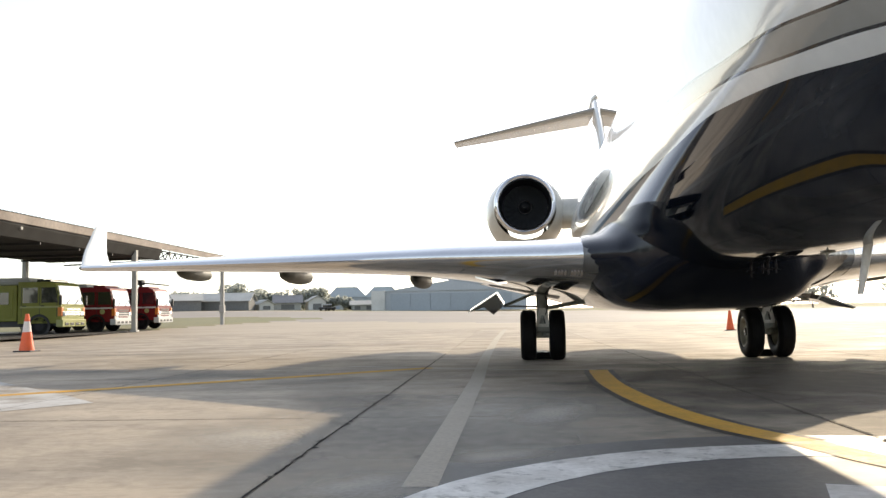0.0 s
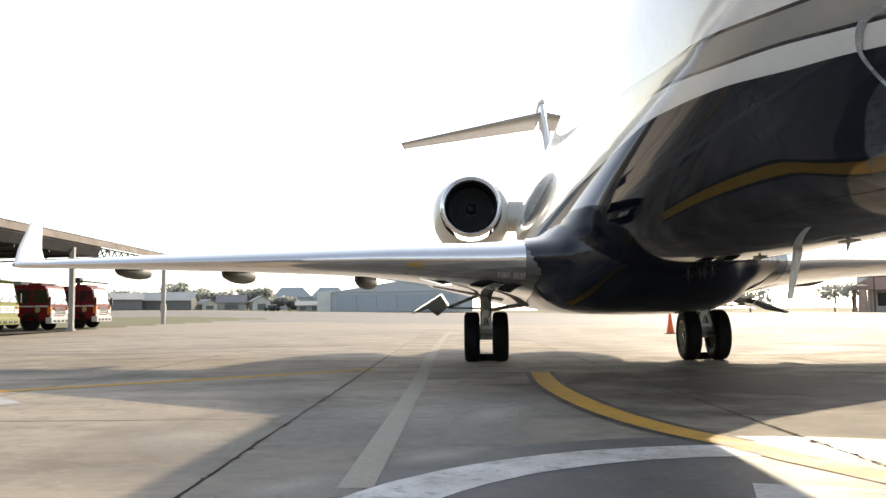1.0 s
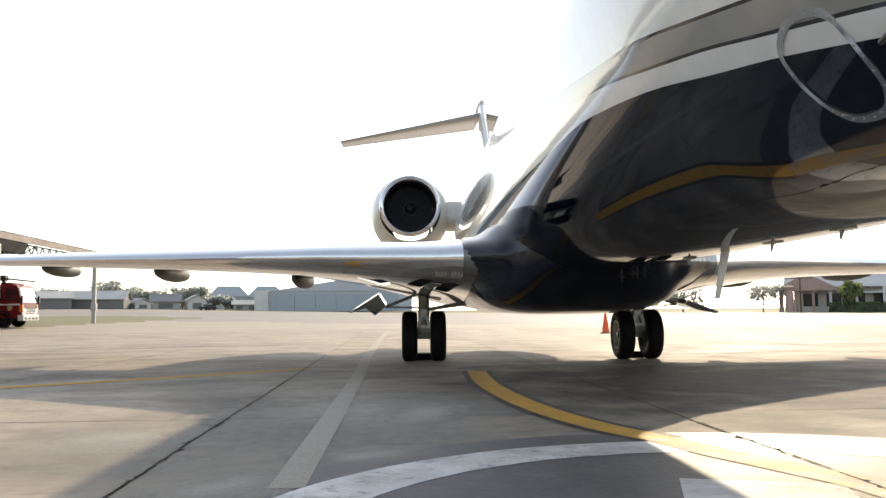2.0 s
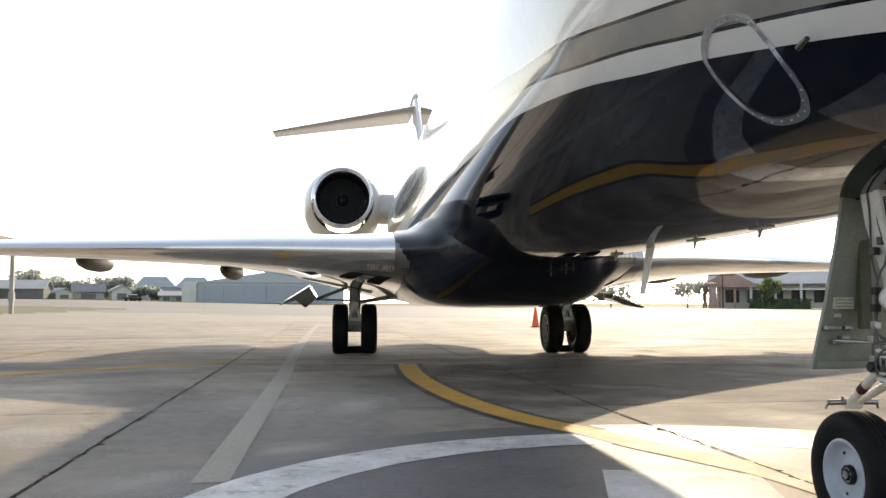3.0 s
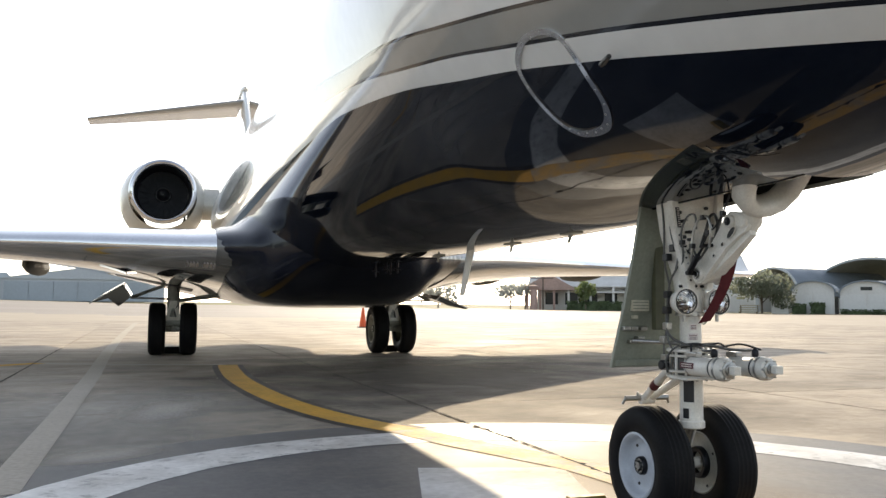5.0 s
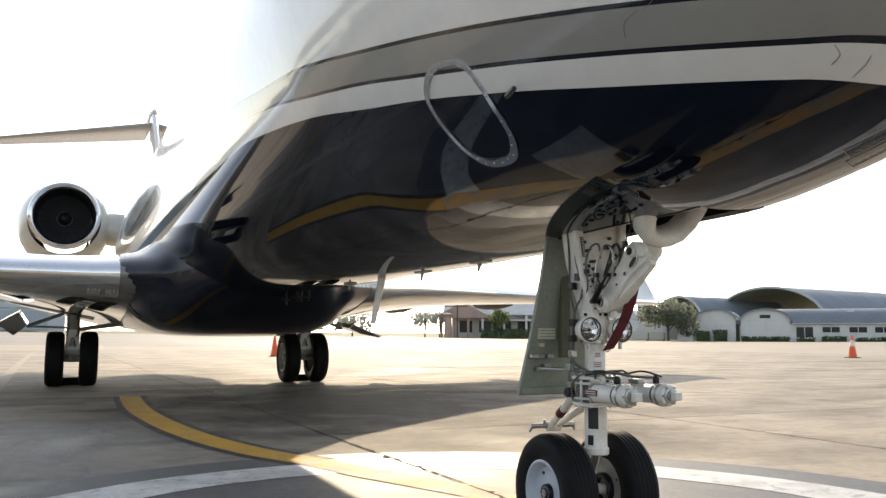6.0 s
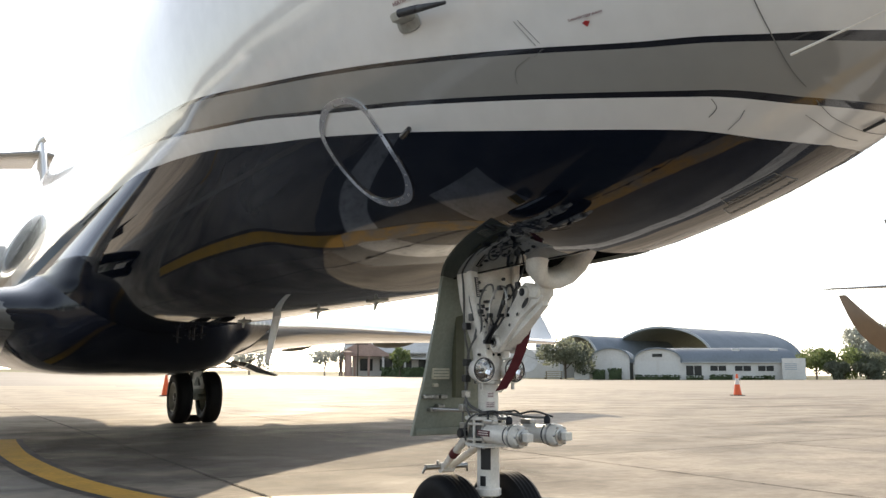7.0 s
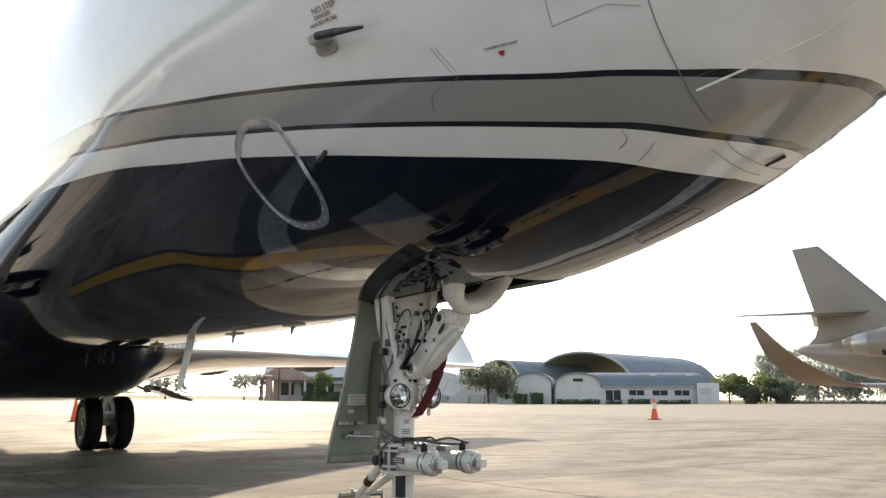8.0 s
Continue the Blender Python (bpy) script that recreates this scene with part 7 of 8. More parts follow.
def tree(at, h, w, seed, leaf=LEAF, label="leafy green tree at the edge of the airfield", flowers=0.0, size=0.32, count=900, base=0.28, group="trees"):
    rnd = random.Random(seed)
    t = thing("tree", at, 0, label, "tree", group)
    bm = bmesh.new()
    r = h * 0.028
    hose(bm, [(0, 0, -0.1), (rnd.uniform(-.1, .1), rnd.uniform(-.1, .1), h * 0.2), (rnd.uniform(-.2, .2), rnd.uniform(-.2, .2), h * 0.45), (rnd.uniform(-.3, .3), rnd.uniform(-.3, .3), h * 0.75)], r, n=7, steps=3)
    for v in bm.verts:
        k = 1 - 0.7 * max(0, v.co.z) / (h * 0.75)
        v.co.x *= max(0.3, k) if v.co.z < h * 0.2 else 1
    limbs = []
    for i in range(7):
        a = 2 * math.pi * i / 7 + rnd.uniform(-0.4, 0.4)
        tip = Vector((w * 0.36 * math.cos(a), w * 0.36 * math.sin(a), h * rnd.uniform(0.55, 0.85)))
        rod(bm, (0, 0, h * rnd.uniform(0.22, 0.45)), tip, r * 0.5, r * 0.12, n=5)
        limbs.append(tip)
    part("trunk", bm, BARK, t)
    bm = bmesh.new()
    lumps = [(p, w * rnd.uniform(0.16, 0.26)) for p in limbs]
    for i in range(9):
        a, q = rnd.uniform(0, 2 * math.pi), math.sqrt(rnd.random()) * w * 0.36
        lumps.append((Vector((q * math.cos(a), q * math.sin(a), h * rnd.uniform(base + 0.12, 0.9))), w * rnd.uniform(0.12, 0.24)))
    pts, fl = [], []
    for i in range(count):
        c, s = rnd.choice(lumps)
        d = Vector((rnd.gauss(0, 1), rnd.gauss(0, 1), rnd.gauss(0, 0.8))).normalized() * s * rnd.uniform(0.55, 1.08)
        p = c + d
        if p.z > h * base * 0.8:
            (fl if flowers and rnd.random() < flowers and d.z > 0 else pts).append(p)
    leafy(bm, pts, size, rnd)
    leafy(bm, fl, size * 0.7, rnd, 1)
    part("crown", bm, [leaf, BLOSSOM], t)
    return t


def hedge(at, turn, l, h, d, seed, leaf=HEDGE, label="clipped dark green hedge"):
    rnd = random.Random(seed)
    t = thing("hedge", at, turn, label, "hedge", "hedges")
    bm = bmesh.new()
    box(bm, (-l / 2 + 0.1, -d / 2 + 0.15, 0), (l / 2 - 0.1, d / 2 - 0.15, h - 0.2))
    part("core", bm, HEDGE, t)
    bm = bmesh.new()
    leafy(bm, [Vector((rnd.uniform(-l / 2, l / 2), rnd.uniform(-d / 2, d / 2) if rnd.random() < 0.4 else -d / 2, rnd.uniform(0.05, h) if rnd.random() < 0.6 else h * rnd.uniform(0.9, 1.08))) for _ in range(int(60 * l * h / 2))], 0.22, rnd)
    part("leaves", bm, leaf, t)


tree(row_at(-5.4, -3), 6.9, 9.6, 3, LEAF_MID, "spreading tree with white blossom before the hangars", flowers=0.22, size=0.28, count=3400, base=0.2)
for x, h in ((0.5, 1.8), (3.5, 2.0)):
    hedge(row_at(x, -1.5), ROW_TURN, 2.4, h, 1.4, int(x * 10), label="round clipped bush by the white building")
for x, l, h in ((11, 8, 0.9), (17.5, 3, 0.8), (22, 4.0, 1.0), (27.5, 4.5, 0.8), (30, 2, 0.9)):
    hedge(row_at(x, -1.5), ROW_TURN, l, h, 1.0, int(x * 10) + 1, label="low flower bed hedge along the white wall")
hut = thing("white_hut", row_at(-2.6, -2), ROW_TURN, "small white hut beside the tree", "hut")
bm = bmesh.new()
box(bm, (-1.4, 0, 0), (1.4, 2.4, 2.5), 0.03)
part("wall", bm, WALL_WHITE, hut)
bm = bmesh.new()
box(bm, (-1.6, -0.2, 2.5), (1.6, 2.6, 2.7), 0.03)
part("roof", bm, HANGAR_GREY, hut)
bm = bmesh.new()
box(bm, (0.1, -0.04, 0.9), (0.7, 0.02, 1.8))
part("window", bm, WINDOW, hut)
steps = thing("timber_steps", row_at(-7.6, -4.5), ROW_TURN, "low timber bench steps under the tree", "bench")
for k in range(4):
    bm = bmesh.new()
    box(bm, (-1.6, 0.5 * k, 0.35 + 0.38 * k), (1.6, 0.5 * k + 0.4, 0.45 + 0.38 * k), 0.02)
    part("plank", bm, mat("yellowed_timber", (0.35, 0.28, 0.13), 0.7, vary=0.15) if k == 0 else bpy.data.materials["yellowed_timber"], steps)
for x in (-1.5, 1.4):
    bm = bmesh.new()
    box(bm, (x, 0, 0), (x + 0.1, 1.9, 0.35), 0.01)
    box(bm, (x, 1.4, 0.3), (x + 0.1, 1.9, 1.5), 0.01)
    part("side_frame", bm, BARK, steps)


def satellite_dish(at, turn, r):
    d = thing("satellite_dish", at, turn, "large white satellite dish on a stand", "satellite dish")
    bm = bmesh.new()
    m = Matrix.Translation((0, 0, 3.4)) @ pose(0, 0, 0, 62, 0, 25)
    prof = [(r * k / 10, 0.28 * r * (k / 10) ** 2) for k in range(11)]
    lathe(bm, prof[::-1] + [(p[0], p[1] - 0.08) for p in prof], 40, m)
    part("bowl", bm, WALL_WHITE, d, smooth=True)
    bm = bmesh.new()
    rod(bm, (0, 0, 0), (0, 0, 3.2), 0.2, 0.15)
    part("stand", bm, POST, d)
    bm = bmesh.new()
    for a in range(3):
        rod(bm, m @ Vector((r * math.cos(a * 2.1), r * math.sin(a * 2.1), 0.28 * r)), m @ Vector((0, 0, r * 0.9)), 0.04, n=5)
    part("feed_arm", bm, POST, d)


satellite_dish(row_at(-13.2, -4), ROW_TURN, 2.6)
low = thing("low_building", row_at(-15, 14), ROW_TURN, "low pale building with a shallow white roof", "building")
bm = bmesh.new()
box(bm, (-13, 0, 0), (5, 9, 4.3))
part("wall", bm, HANGAR_GREY, low)
bm = bmesh.new()
loft(bm, [[Vector((x, y, z)) for y, z in ((-1, 4.3), (4, 6.3), (10, 4.3), (10, 4.1), (-1, 4.1))] for x in (-14, 6)])
part("roof", bm, WALL_WHITE, low, "pale sheet roof")
for k in range(5):
    bm = bmesh.new()
    box(bm, (-12 + 3.3 * k, -0.05, 0.8), (-10 + 3.3 * k, 0.02, 3.0))
    part("window", bm, WINDOW, low)
tail = thing("parked_tail", row_at(-11.0, 12), ROW_TURN, "white tail fin of another aeroplane with a dark blue stripe", "tail fin")
bm = bmesh.new()
loft(bm, [[Vector((x, y, z)) for x, z in ((-3.0, 4.0), (1.2, 4.0), (-0.6, 10.4), (-2.6, 10.4))] for y in (0, 0.35)])
fin_b = part("fin", bm, WHITE_PLAIN, tail)
for k in range(3):
    bm = bmesh.new()
    z = 6.6 + 0.8 * k
    loft(bm, [[Vector((x, y, zz)) for x, zz in ((-2.9, z), (0.6 - 0.28 * (z - 4), z), (0.5 - 0.28 * (z - 4), z + 0.3), (-2.9, z + 0.3))] for y in (-0.02, 0.0)])
    part("stripe", bm, mat("blue_tail_stripe", (0.03, 0.05, 0.14), 0.4), fin_b)
bm = bmesh.new()
box(bm, (-5, -0.6, 0), (2, 1.0, 4.0), 0.3)
part("tail_body", bm, WHITE_PLAIN, tail)

for k, (x, y, h, w) in enumerate(((38.2, 3, 5.9, 7.0), (43, 4, 5.8, 7.5), (47.5, 3, 4.8, 6), (41, -1, 3.6, 4), (46, 0, 3.4, 4))):
    tree(row_at(x, y), h, w, 20 + k, LEAF_BRIGHT if k < 2 else LEAF_MID, "dense green tree beside the white building", size=0.26, count=2200, base=0.08)
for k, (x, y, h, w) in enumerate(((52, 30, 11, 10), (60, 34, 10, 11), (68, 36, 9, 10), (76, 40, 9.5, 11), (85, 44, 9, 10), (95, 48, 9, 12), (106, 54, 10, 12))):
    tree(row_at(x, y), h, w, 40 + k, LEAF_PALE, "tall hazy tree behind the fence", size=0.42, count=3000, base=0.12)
bm = bmesh.new()
fence = thing("mesh_fence", row_at(80, 14), ROW_TURN, "wire mesh boundary fence with grey posts", "fence", kind="")
for k in range(26):
    bm = bmesh.new()
    rod(bm, (-36 + 3 * k, 0, 0), (-36 + 3 * k, 0, 3.0), 0.06, n=6)
    part("post", bm, POST, fence)
for z in (0.15, 0.6, 1.05, 1.5, 1.95, 2.4, 2.85):
    bm = bmesh.new()
    rod(bm, (-36, 0, z), (40, 0, z), 0.025, n=4)
    part("rail", bm, POST, fence)
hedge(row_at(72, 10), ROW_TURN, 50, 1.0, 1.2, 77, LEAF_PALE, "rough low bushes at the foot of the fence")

# ---- terminal house with a red roof, seen past the far wing ----
def at_polar(x, y, z=None):
    return (x, y, gz(x, y) if z is None else z)


def red_house():
    h = thing("red_roofed_house", at_polar(69.5, 134), facing(69.5, 134), "low open-fronted house with a dull red tiled roof", "house")
    bm = bmesh.new()
    loft(bm, [[Vector((x, y, z)) for y, z in ((-1, 4.4), (4, 7.4), (9, 4.4), (9, 4.2), (-1, 4.2))] for x in (-9.5, 16)])
    part("roof", bm, WALL_WHITE, h, "pale sheet roof")
    bm = bmesh.new()
    loft(bm, [[Vector((x, y, z)) for x, z in ((-10.5, 3.9), (-5.8, 6.6), (-1.0, 3.9), (-1.0, 3.6), (-10.5, 3.6))] for y in (-3, 2)])
    part("porch_roof", bm, ROOF_RED, h, "dull red gabled porch roof")
    bm = bmesh.new()
    box(bm, (-8, 2, 0), (16, 8, 4.3))
    part("wall", bm, WALL_WHITE, h)
    for k in range(6):
        bm = bmesh.new()
        box(bm, (-6.5 + 3.6 * k, 1.9, 1.0), (-4.2 + 3.6 * k, 2.02, 3.2))
        part("window", bm, WINDOW, h)
    for x in (-9.8, -7.5, -5.0, -2.4, 1.5, 5.5, 9.5):
        bm = bmesh.new()
        box(bm, (x, -2.6, 0), (x + 0.4, -2.2, 4.2), 0.03)
        part("column", bm, ROOF_RED if x < -3 else WALL_WHITE, h)
    bm = bmesh.new()
    box(bm, (0, -2.8, 3.1), (11, 2, 3.35), 0.03)
    part("awning", bm, WALL_WHITE, h, "flat pale awning")


red_house()
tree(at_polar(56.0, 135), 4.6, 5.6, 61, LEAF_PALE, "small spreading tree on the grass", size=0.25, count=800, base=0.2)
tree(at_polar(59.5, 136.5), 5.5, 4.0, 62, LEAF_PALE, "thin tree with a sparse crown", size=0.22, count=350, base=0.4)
tree(at_polar(67.0, 127.5), 5.4, 3.6, 63, LEAF_BRIGHT, "bright green tree before the red-roofed house", size=0.24, count=900, base=0.2)
pil = thing("brick_pillar", at_polar(59.8, 133.4), 0, "dull pink round pillar beside the house", "pillar")
bm = bmesh.new()
lathe(bm, [(0.75, 0), (0.7, 0.3), (0.62, 3.6), (0.9, 4.0), (0.9, 4.2), (0.1, 4.4)], 20)
part("shaft", bm, ROOF_RED, pil)
pole = thing("utility_pole", at_polar(61.3, 132.7), facing(61, 132), "dark utility pole with two cross arms", "utility pole")
bm = bmesh.new()
rod(bm, (0, 0, 0), (0, 0, 6.6), 0.14, 0.10)
part("mast", bm, BARK, pole)
for z in (6.3, 5.5):
    bm = bmesh.new()
    box(bm, (-2.2, -0.06, z), (1.8, 0.06, z + 0.14))
    part("cross_arm", bm, BARK, pole)
hedge(at_polar(68.5, 127.2), facing(68.5, 127.2), 9.5, 1.5, 1.3, 81, label="clipped green hedge before the red-roofed house")
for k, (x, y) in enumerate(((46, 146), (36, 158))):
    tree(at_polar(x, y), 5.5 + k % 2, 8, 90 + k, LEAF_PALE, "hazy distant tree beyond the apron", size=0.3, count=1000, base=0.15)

# ---- far side of the runway ----
def grey_hangar():
    h = thing("grey_hangar", at_polar(-24.5, 226), 1.0, "wide pale grey hangar with blue-grey sliding doors", "hangar")
    bm = bmesh.new()
    box(bm, (-17.5, 0, 0), (21.5, 30, 5.6))
    part("wall", bm, HANGAR_GREY, h)
    bm = bmesh.new()
    loft(bm, [[Vector((x, y, z)) for x, z in ((-17.9, 5.6), (3.0, 8.8), (22, 5.6))] for y in (-0.4, 30)])
    part("roof", bm, HANGAR_GREY, h)
    for k in range(6):
        bm = bmesh.new()
        box(bm, (-16.0 + 5.6 * k, -0.22, 0.1), (-10.5 + 5.6 * k, -0.05, 4.9), 0.02)
        part("door_leaf", bm, HANGAR_DOOR, h, "blue-grey sliding door leaf")
    bm = bmesh.new()
    box(bm, (-21.2, -1, 0), (-17.5, 14, 5.8))
    part("annex", bm, WALL_WHITE, h, "pale side annex")


grey_hangar()


# Sheet and board colours are lightened to paint in the far haze.
SHED_ROOF = mat("haze_paled_sheet", (0.55, 0.54, 0.50), 0.7, vary=0.1, scale=0.3, grain=3.0)
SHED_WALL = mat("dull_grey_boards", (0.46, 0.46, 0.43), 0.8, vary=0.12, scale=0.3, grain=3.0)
# dim tone that paints in the shade inside the open sheds
SHED_DARK = mat("painted_shed_shade", (0.20, 0.20, 0.195), 0.8, vary=0.2)


def shed(at, w, d, z0, z1, roof, wall, label, gable=False, lean=0.0, doors=None):
    """Low building with a pitched roof; its long side, or its gable, looks this way."""
    s = thing("shed", at, facing(at[0], at[1]) + lean, label, "shed", "far sheds")
    bm = bmesh.new()
    if gable:
        loft(bm, [[Vector((x, y, z)) for x, z in ((-w / 2, 0), (w / 2, 0), (w / 2, z0), (0, z1 - 0.15), (-w / 2, z0))] for y in (0, d)])
    else:
        loft(bm, [[Vector((x, y, z)) for y, z in ((0, 0), (d, 0), (d, z0), (d / 2, z1 - 0.15), (0, z0))] for x in (-w / 2, w / 2)])
    part("wall", bm, wall, s)
    for o in (-1, 1):
        bm = bmesh.new()
        if gable:
            a = [Vector((o * (w / 2 + 0.6), -0.6, z0 - 0.25)), Vector((0, -0.6, z1)), Vector((0, d + 0.6, z1)), Vector((o * (w / 2 + 0.6), d + 0.6, z0 - 0.25))]
        else:
            e = -0.8 if o < 0 else d + 0.8
            a = [Vector((-w / 2 - 0.6, e, z0 - 0.25)), Vector((-w / 2 - 0.6, d / 2, z1)), Vector((w / 2 + 0.6, d / 2, z1)), Vector((w / 2 + 0.6, e, z0 - 0.25))]
        lo = [bm.verts.new(q) for q in a]
        hi = [bm.verts.new(q + Vector((0, 0, 0.16))) for q in a]
        bm.faces.new(lo)
        bm.faces.new(hi[::-1])
        for i in range(4):
            bm.faces.new((lo[i], hi[i], hi[(i + 1) % 4], lo[(i + 1) % 4]))
        part("roof", bm, roof, s)
    # solid dim panels stand in for shaded openings
    n = max(1, int(w / 4)) if doors is None else doors
    for k in range(n):
        bm = bmesh.new()
        x = -w / 2 + w * (k + 0.25) / n
        box(bm, (x, -0.05, 0.2), (x + w / n * 0.5, 0.02, z0 * 0.72), 0.01)
        part("opening", bm, SHED_DARK, s, "dim panel standing in for a shaded opening")


TILE_GREY = mat("dark_grey_tile", (0.24, 0.24, 0.25), 0.8, vary=0.12, scale=0.4, grain=4.0)
shed(at_polar(-94.5, 205), 15, 9, 2.9, 4.4, SHED_ROOF, SHED_DARK, "low open grey shed by the runway", doors=4)
shed(at_polar(-84.5, 215), 14, 9, 2.7, 4.7, SHED_ROOF, SHED_DARK, "long open workshop with a pale roof by the runway", lean=-14, doors=4)
shed(at_polar(-75.5, 225), 4.4, 5, 1.7, 2.9, SHED_ROOF, WALL_WHITE, "small white house with a gable by the runway", gable=True, lean=24, doors=1)
shed(at_polar(-71.8, 233), 7.6, 8, 2.3, 4.3, TILE_GREY, SHED_WALL, "grey tiled house by the runway")
shed(at_polar(-63.6, 235), 5.0, 7, 2.7, 4.2, SHED_ROOF, WALL_WHITE, "pale house with its gable towards the apron", gable=True, lean=8, doors=1)
shed(at_polar(-51.0, 240), 7.0, 6, 1.8, 2.8, SHED_ROOF, SHED_WALL, "low pale store by the runway", doors=2)
shed(at_polar(-47.0, 247), 5.5, 6, 1.9, 2.7, SHED_ROOF, SHED_WALL, "low pale store beside the hangar", doors=2)


def hip_hall(at, w, top, d, z0, z1, label):
    """Broad hall whose roof slopes in from all sides."""
    h = thing("hip_roofed_hall", at, facing(at[0], at[1]), label, "hall", "far halls")
    bm = bmesh.new()
    box(bm, (-w / 2, 0, 0), (w / 2, d, z0))
    part("wall", bm, HANGAR_DOOR, h)
    bm = bmesh.new()
    low = [Vector((x, y, z0)) for x, y in ((-w / 2 - 0.5, -0.5), (w / 2 + 0.5, -0.5), (w / 2 + 0.5, d + 0.5), (-w / 2 - 0.5, d + 0.5))]
    upp = [Vector((x, y, z1)) for x, y in ((-top / 2, d * 0.4), (top / 2, d * 0.4), (top / 2, d * 0.6), (-top / 2, d * 0.6))]
    loft(bm, [low, upp])
    part("roof", bm, HALL_ROOF, h, "dull blue-green hipped roof")
    for k in range(4):
        bm = bmesh.new()
        x = -w / 2 + w * (k + 0.2) / 4
        box(bm, (x, -0.12, 0.1), (x + w / 4 * 0.6, 0.02, z0 * 0.8), 0.02)
        part("door_leaf", bm, SHED_WALL, h)


# Roof blue-green is paled and greyed to paint in the haze.
HALL_ROOF = mat("dull_blue_green_sheet", (0.38, 0.42, 0.42), 0.6, vary=0.06, scale=0.2, grain=2.0)
hip_hall(at_polar(-66.5, 288), 13.0, 7.5, 16, 4.4, 8.2, "far hall with a blue-green hipped roof")
hip_hall(at_polar(-54.0, 291), 13.0, 6.5, 16, 4.4, 8.4, "far hall behind the grey hangar")
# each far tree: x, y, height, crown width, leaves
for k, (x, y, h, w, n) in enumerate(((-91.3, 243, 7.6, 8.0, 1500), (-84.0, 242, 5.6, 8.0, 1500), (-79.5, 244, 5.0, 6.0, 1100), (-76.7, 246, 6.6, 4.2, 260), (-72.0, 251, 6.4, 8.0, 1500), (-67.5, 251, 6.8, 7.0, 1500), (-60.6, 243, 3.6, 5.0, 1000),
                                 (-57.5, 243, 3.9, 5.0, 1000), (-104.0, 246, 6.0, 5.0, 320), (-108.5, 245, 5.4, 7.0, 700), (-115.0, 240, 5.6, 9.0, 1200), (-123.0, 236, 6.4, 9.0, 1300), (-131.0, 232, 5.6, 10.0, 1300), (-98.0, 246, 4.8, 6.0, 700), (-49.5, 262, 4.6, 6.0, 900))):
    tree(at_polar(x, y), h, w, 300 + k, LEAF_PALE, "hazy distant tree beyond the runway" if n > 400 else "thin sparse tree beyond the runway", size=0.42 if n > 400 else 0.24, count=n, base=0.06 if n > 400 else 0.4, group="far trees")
car = thing("dark_pickup", at_polar(-55.5, 214), 62, "small dark pickup driving lane far off", "car")
bm = bmesh.new()
box(bm, (-2.4, -0.9, 0.4), (2.4, 0.9, 1.0), 0.15)
part("body", bm, BLACK, car)
bm = bmesh.new()
box(bm, (-0.9, -0.8, 1.0), (1.0, 0.8, 1.7), 0.2)
part("cabin", bm, SIDEGLASS, car)
for x in (-1.5, 1.5):
    for y in (-0.85, 0.85):
        bm = bmesh.new()
        lathe(bm, [(0.15, -0.1), (0.38, -0.1), (0.38, 0.1), (0.15, 0.1)], 16, Matrix.Translation((x, y, 0.38)) @ pose(0, 0, 0, 90))
        part("tyre", bm, RUBBER, car)


# ---- second jet, its tail towards us ----
TAUPE = mat("taupe_aircraft_paint", (0.27, 0.235, 0.195), 0.25, vary=0.04, scale=0.6, coat=0.4)

BRONZE = mat("bronze_brown_paint", (0.20, 0.135, 0.080), 0.3, vary=0.05, scale=0.6, coat=0.3)


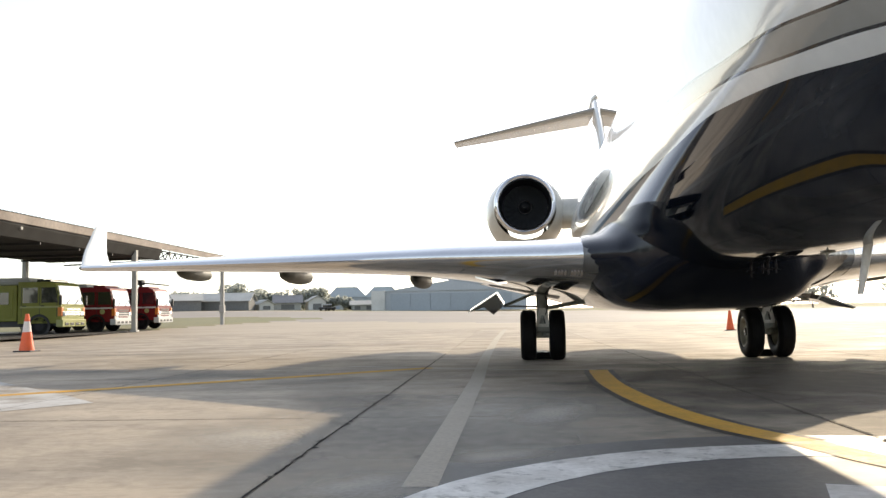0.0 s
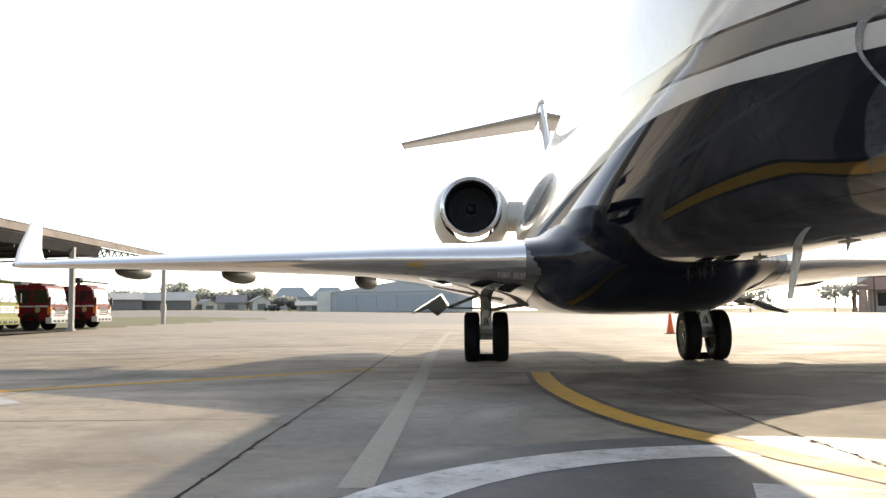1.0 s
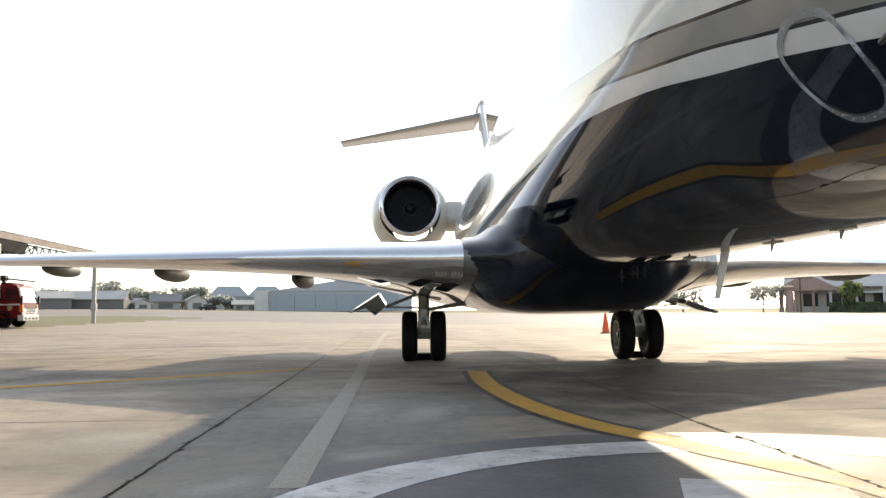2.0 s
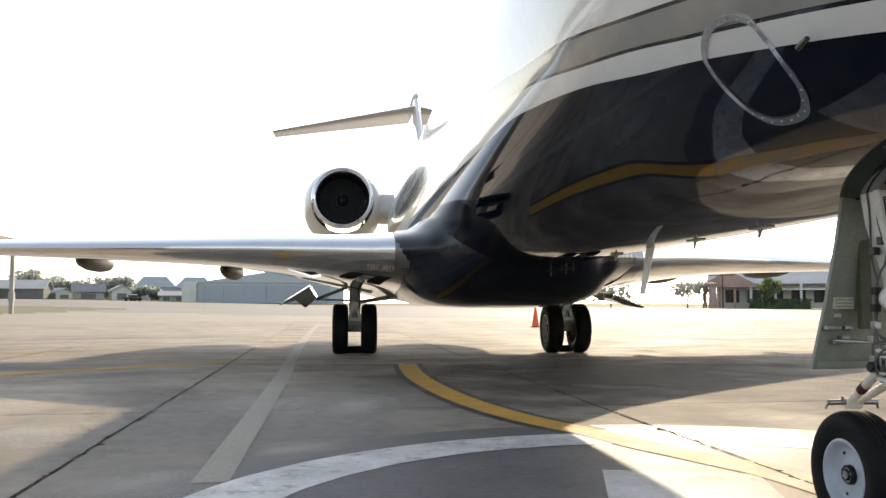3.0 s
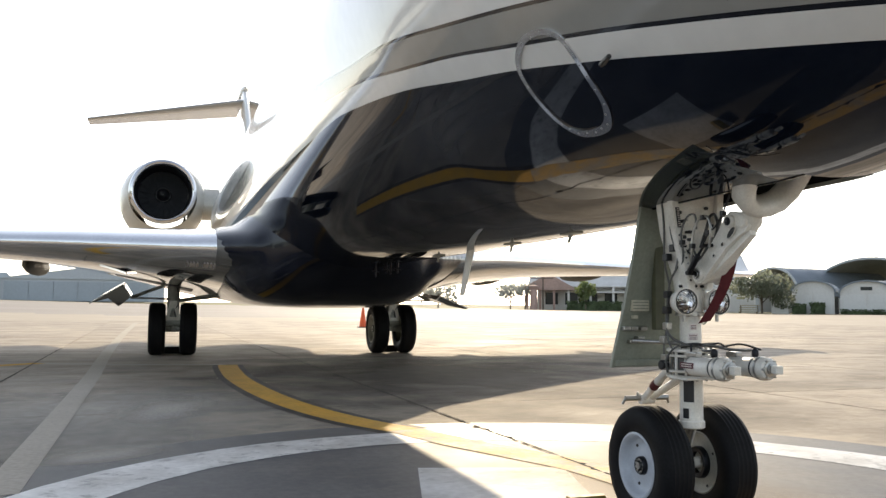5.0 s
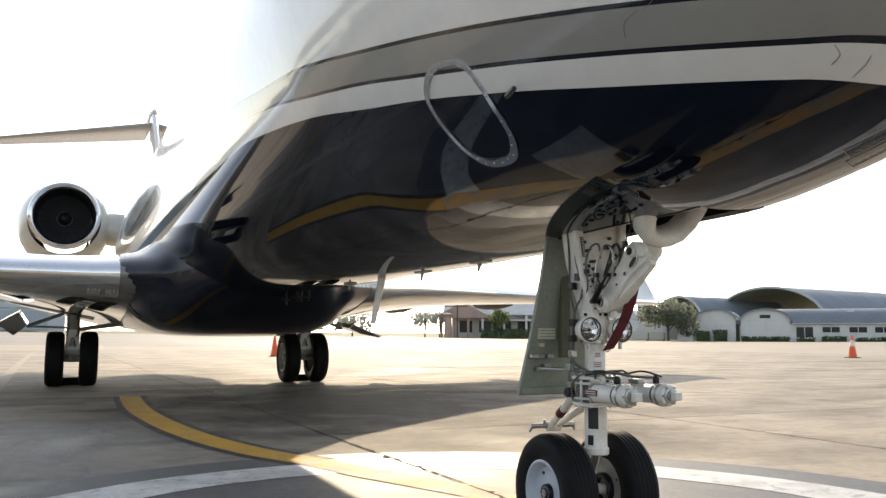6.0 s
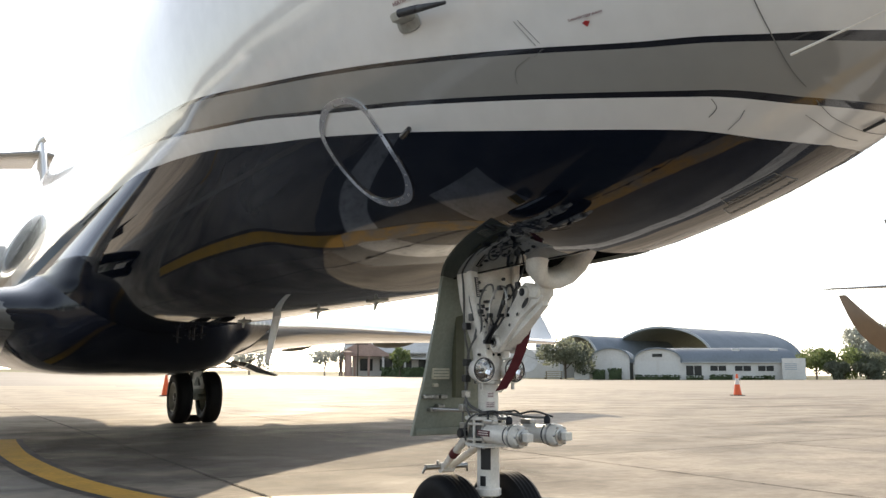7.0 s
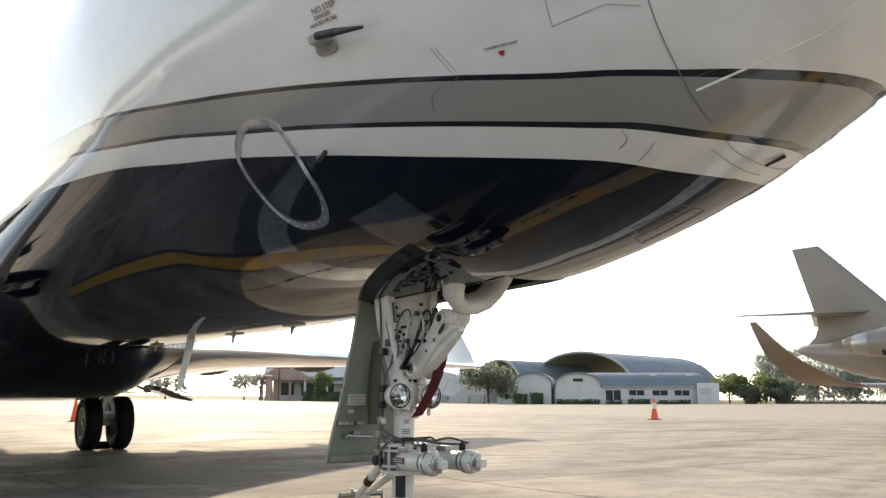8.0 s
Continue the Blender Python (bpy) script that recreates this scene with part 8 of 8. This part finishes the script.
def grey_jet():
    j = thing("grey_jet", (25.3, 13.4, 0), -86, "parked taupe business jet with tall upswept winglets", "aeroplane")
    # x forward along its body, tail cone at the origin, y to its left
    bm = bmesh.new()
    body = [(0.0, 2.68, 0.04), (0.2, 2.66, 0.16), (0.55, 2.60, 0.27), (1.14, 2.52, 0.40), (1.94, 2.46, 0.66), (3.2, 2.40, 0.86), (5.0, 2.35, 1.02), (7, 2.32, 1.17), (15, 2.32, 1.17), (18, 2.2, 0.9), (20, 2.05, 0.3), (20.3, 2.0, 0.05)]
    loft(bm, [[Vector((x, r * math.cos(a * math.pi / 14), z + r * math.sin(a * math.pi / 14))) for a in range(28)] for x, z, r in body])
    part("fuselage", bm, TAUPE, j, smooth=True)
    bm = bmesh.new()
    rings = []
    for s in range(6):
        u = s / 5
        xt, xl = 0.72 - 0.65 * u, 3.3 - 2.26 * u
        rings.append([Vector((xt + (xl - xt) * (1 - c), v * (xl - xt), 4.0 + 2.26 * u)) for c, v in airfoil(12, 0.09)])
    loft(bm, rings)
    fin = part("fin", bm, TAUPE, j, smooth=True)
    bm = bmesh.new()
    rings = []
    for z, xt, xl in ((2.5, 0.2, 4.9), (2.85, 0.42, 4.6), (3.1, 0.70, 4.3), (3.4, 0.82, 4.0), (3.8, 0.80, 3.6), (4.05, 0.72, 3.3)):
        rings.append([Vector((xt + (xl - xt) * (1 - c), v * (xl - xt), z)) for c, v in airfoil(12, 0.10)])
    loft(bm, rings)
    part("fin_root", bm, TAUPE, fin, smooth=True)
    bm = bmesh.new()
    lathe(bm, [(0.01, 0), (0.10, 0.3), (0.17, 1.0), (0.15, 1.9), (0.02, 2.5)], 16, Matrix.Translation((0.5, 0, 3.9)) @ pose(0, 0, 0, 0, 90))
    part("fin_bullet", bm, TAUPE, fin, smooth=True)
    for side in (-1, 1):
        bm = bmesh.new()
        loft(bm, [[Vector((0.60 - 1.32 * s + (2.1 - 1.3 * s) * (1 - c), side * 2.9 * s, 3.87 - 0.17 * s + v * (2.1 - 1.3 * s))) for c, v in airfoil(12, 0.07)] for s in (0.0, 0.5, 1.0)])
        part("tailplane", bm, TAUPE, j, smooth=True)
        bm = bmesh.new()
        lathe(bm, [(0.14, 0.2), (0.18, 0), (0.30, 0.25), (0.42, 0.8), (0.50, 1.4), (0.55, 2.2), (0.52, 3.3), (0.45, 3.5), (0.40, 3.4)], 28, Matrix.Translation((2.3, side * 1.35, 2.73)) @ pose(0, 0, 0, 0, 90))
        nac = part("engine_nacelle", bm, TAUPE, j, smooth=True)
        bm = bmesh.new()
        lathe(bm, [(0.30, 0.30), (0.315, 0.32), (0.43, 0.80), (0.435, 0.86), (0.42, 0.88)], 28, Matrix.Translation((2.3, side * 1.35, 2.73)) @ pose(0, 0, 0, 0, 90))
        part("exhaust_ring", bm, STEEL, nac, "bare metal exhaust ring", smooth=True)
        for a in (-50, 10, 70):
            bm = bmesh.new()
            m = Matrix.Translation((2.3, side * 1.35, 2.73)) @ pose(0, 0, 0, 0, 90) @ pose(0, 0, 0, 0, 0, a)
            box(bm, (0.50, -0.09, 1.30), (0.545, 0.09, 1.62), 0.02, m)
            part("louvre", bm, BLACK, nac, "dark engine louvre")
        bm = bmesh.new()
        loft(bm, [[Vector((12.2 - 0.738 * (y - 1.0) + (4.2 - 0.32 * y) * (0.5 - c), side * y, 1.15 + 0.013 * y + v * (4.2 - 0.32 * y))) for c, v in airfoil(14, 0.09)] for y in (0.6, 3, 6, 9.6)])
        part("wing", bm, TAUPE, j, smooth=True)
        bm = bmesh.new()
        rings = []
        for s in range(9):
            u = s / 8
            y = 9.6 + 0.75 * math.sin(min(1, u * 1.5) * math.pi / 2)
            z = 1.28 + 1.47 * u ** 1.35
            ch = 1.15 - 0.98 * u ** 1.2
            x = 5.85 - 1.56 * u ** 0.85
            tilt = min(1, u * 2) * radians(75)
            rings.append([Vector((x + ch * (0.5 - c), side * (y - v * ch * math.sin(tilt)), z + v * ch * math.cos(tilt))) for c, v in airfoil(10, 0.08)])
        loft(bm, rings)
        part("winglet", bm, BRONZE, j, "tall upswept bronze-brown winglet", smooth=True)
        for x, y in ((10.5, 1.4),):
            bm = bmesh.new()
            rod(bm, (x, side * y, 0.35), (x, side * y, 1.6), 0.08)
            part("main_gear_leg", bm, GEAR_WHITE, j)
            bm = bmesh.new()
            lathe(bm, [(0.15, -0.12), (0.35, -0.12), (0.37, 0), (0.35, 0.12), (0.15, 0.12)], 24, Matrix.Translation((x, side * y, 0.37)) @ pose(0, 0, 0, 90))
            part("tyre", bm, RUBBER, j, smooth=True)
    bm = bmesh.new()
    rod(bm, (17.2, 0, 0.25), (17.2, 0, 1.6), 0.06)
    part("nose_gear_leg", bm, GEAR_WHITE, j)
    bm = bmesh.new()
    lathe(bm, [(0.1, -0.1), (0.26, -0.1), (0.26, 0.1), (0.1, 0.1)], 20, Matrix.Translation((17.2, 0, 0.26)) @ pose(0, 0, 0, 90))
    part("tyre", bm, RUBBER, j)


grey_jet()

# ---- trees and sheds on the near side of the airfield, behind the walker, mirrored in the paint ----
for k in range(16):
    rnd = random.Random(500 + k)
    a = radians(-178 + 8.2 * k + rnd.uniform(-2, 2))
    r = rnd.uniform(72, 92)
    tree((r * math.sin(a), r * math.cos(a), 0.0), 8 + 5 * rnd.random(), 9 + 4 * rnd.random(), 500 + k, LEAF, "leafy tree on the near side of the apron", size=0.5, count=900, base=0.1, group="near side trees")
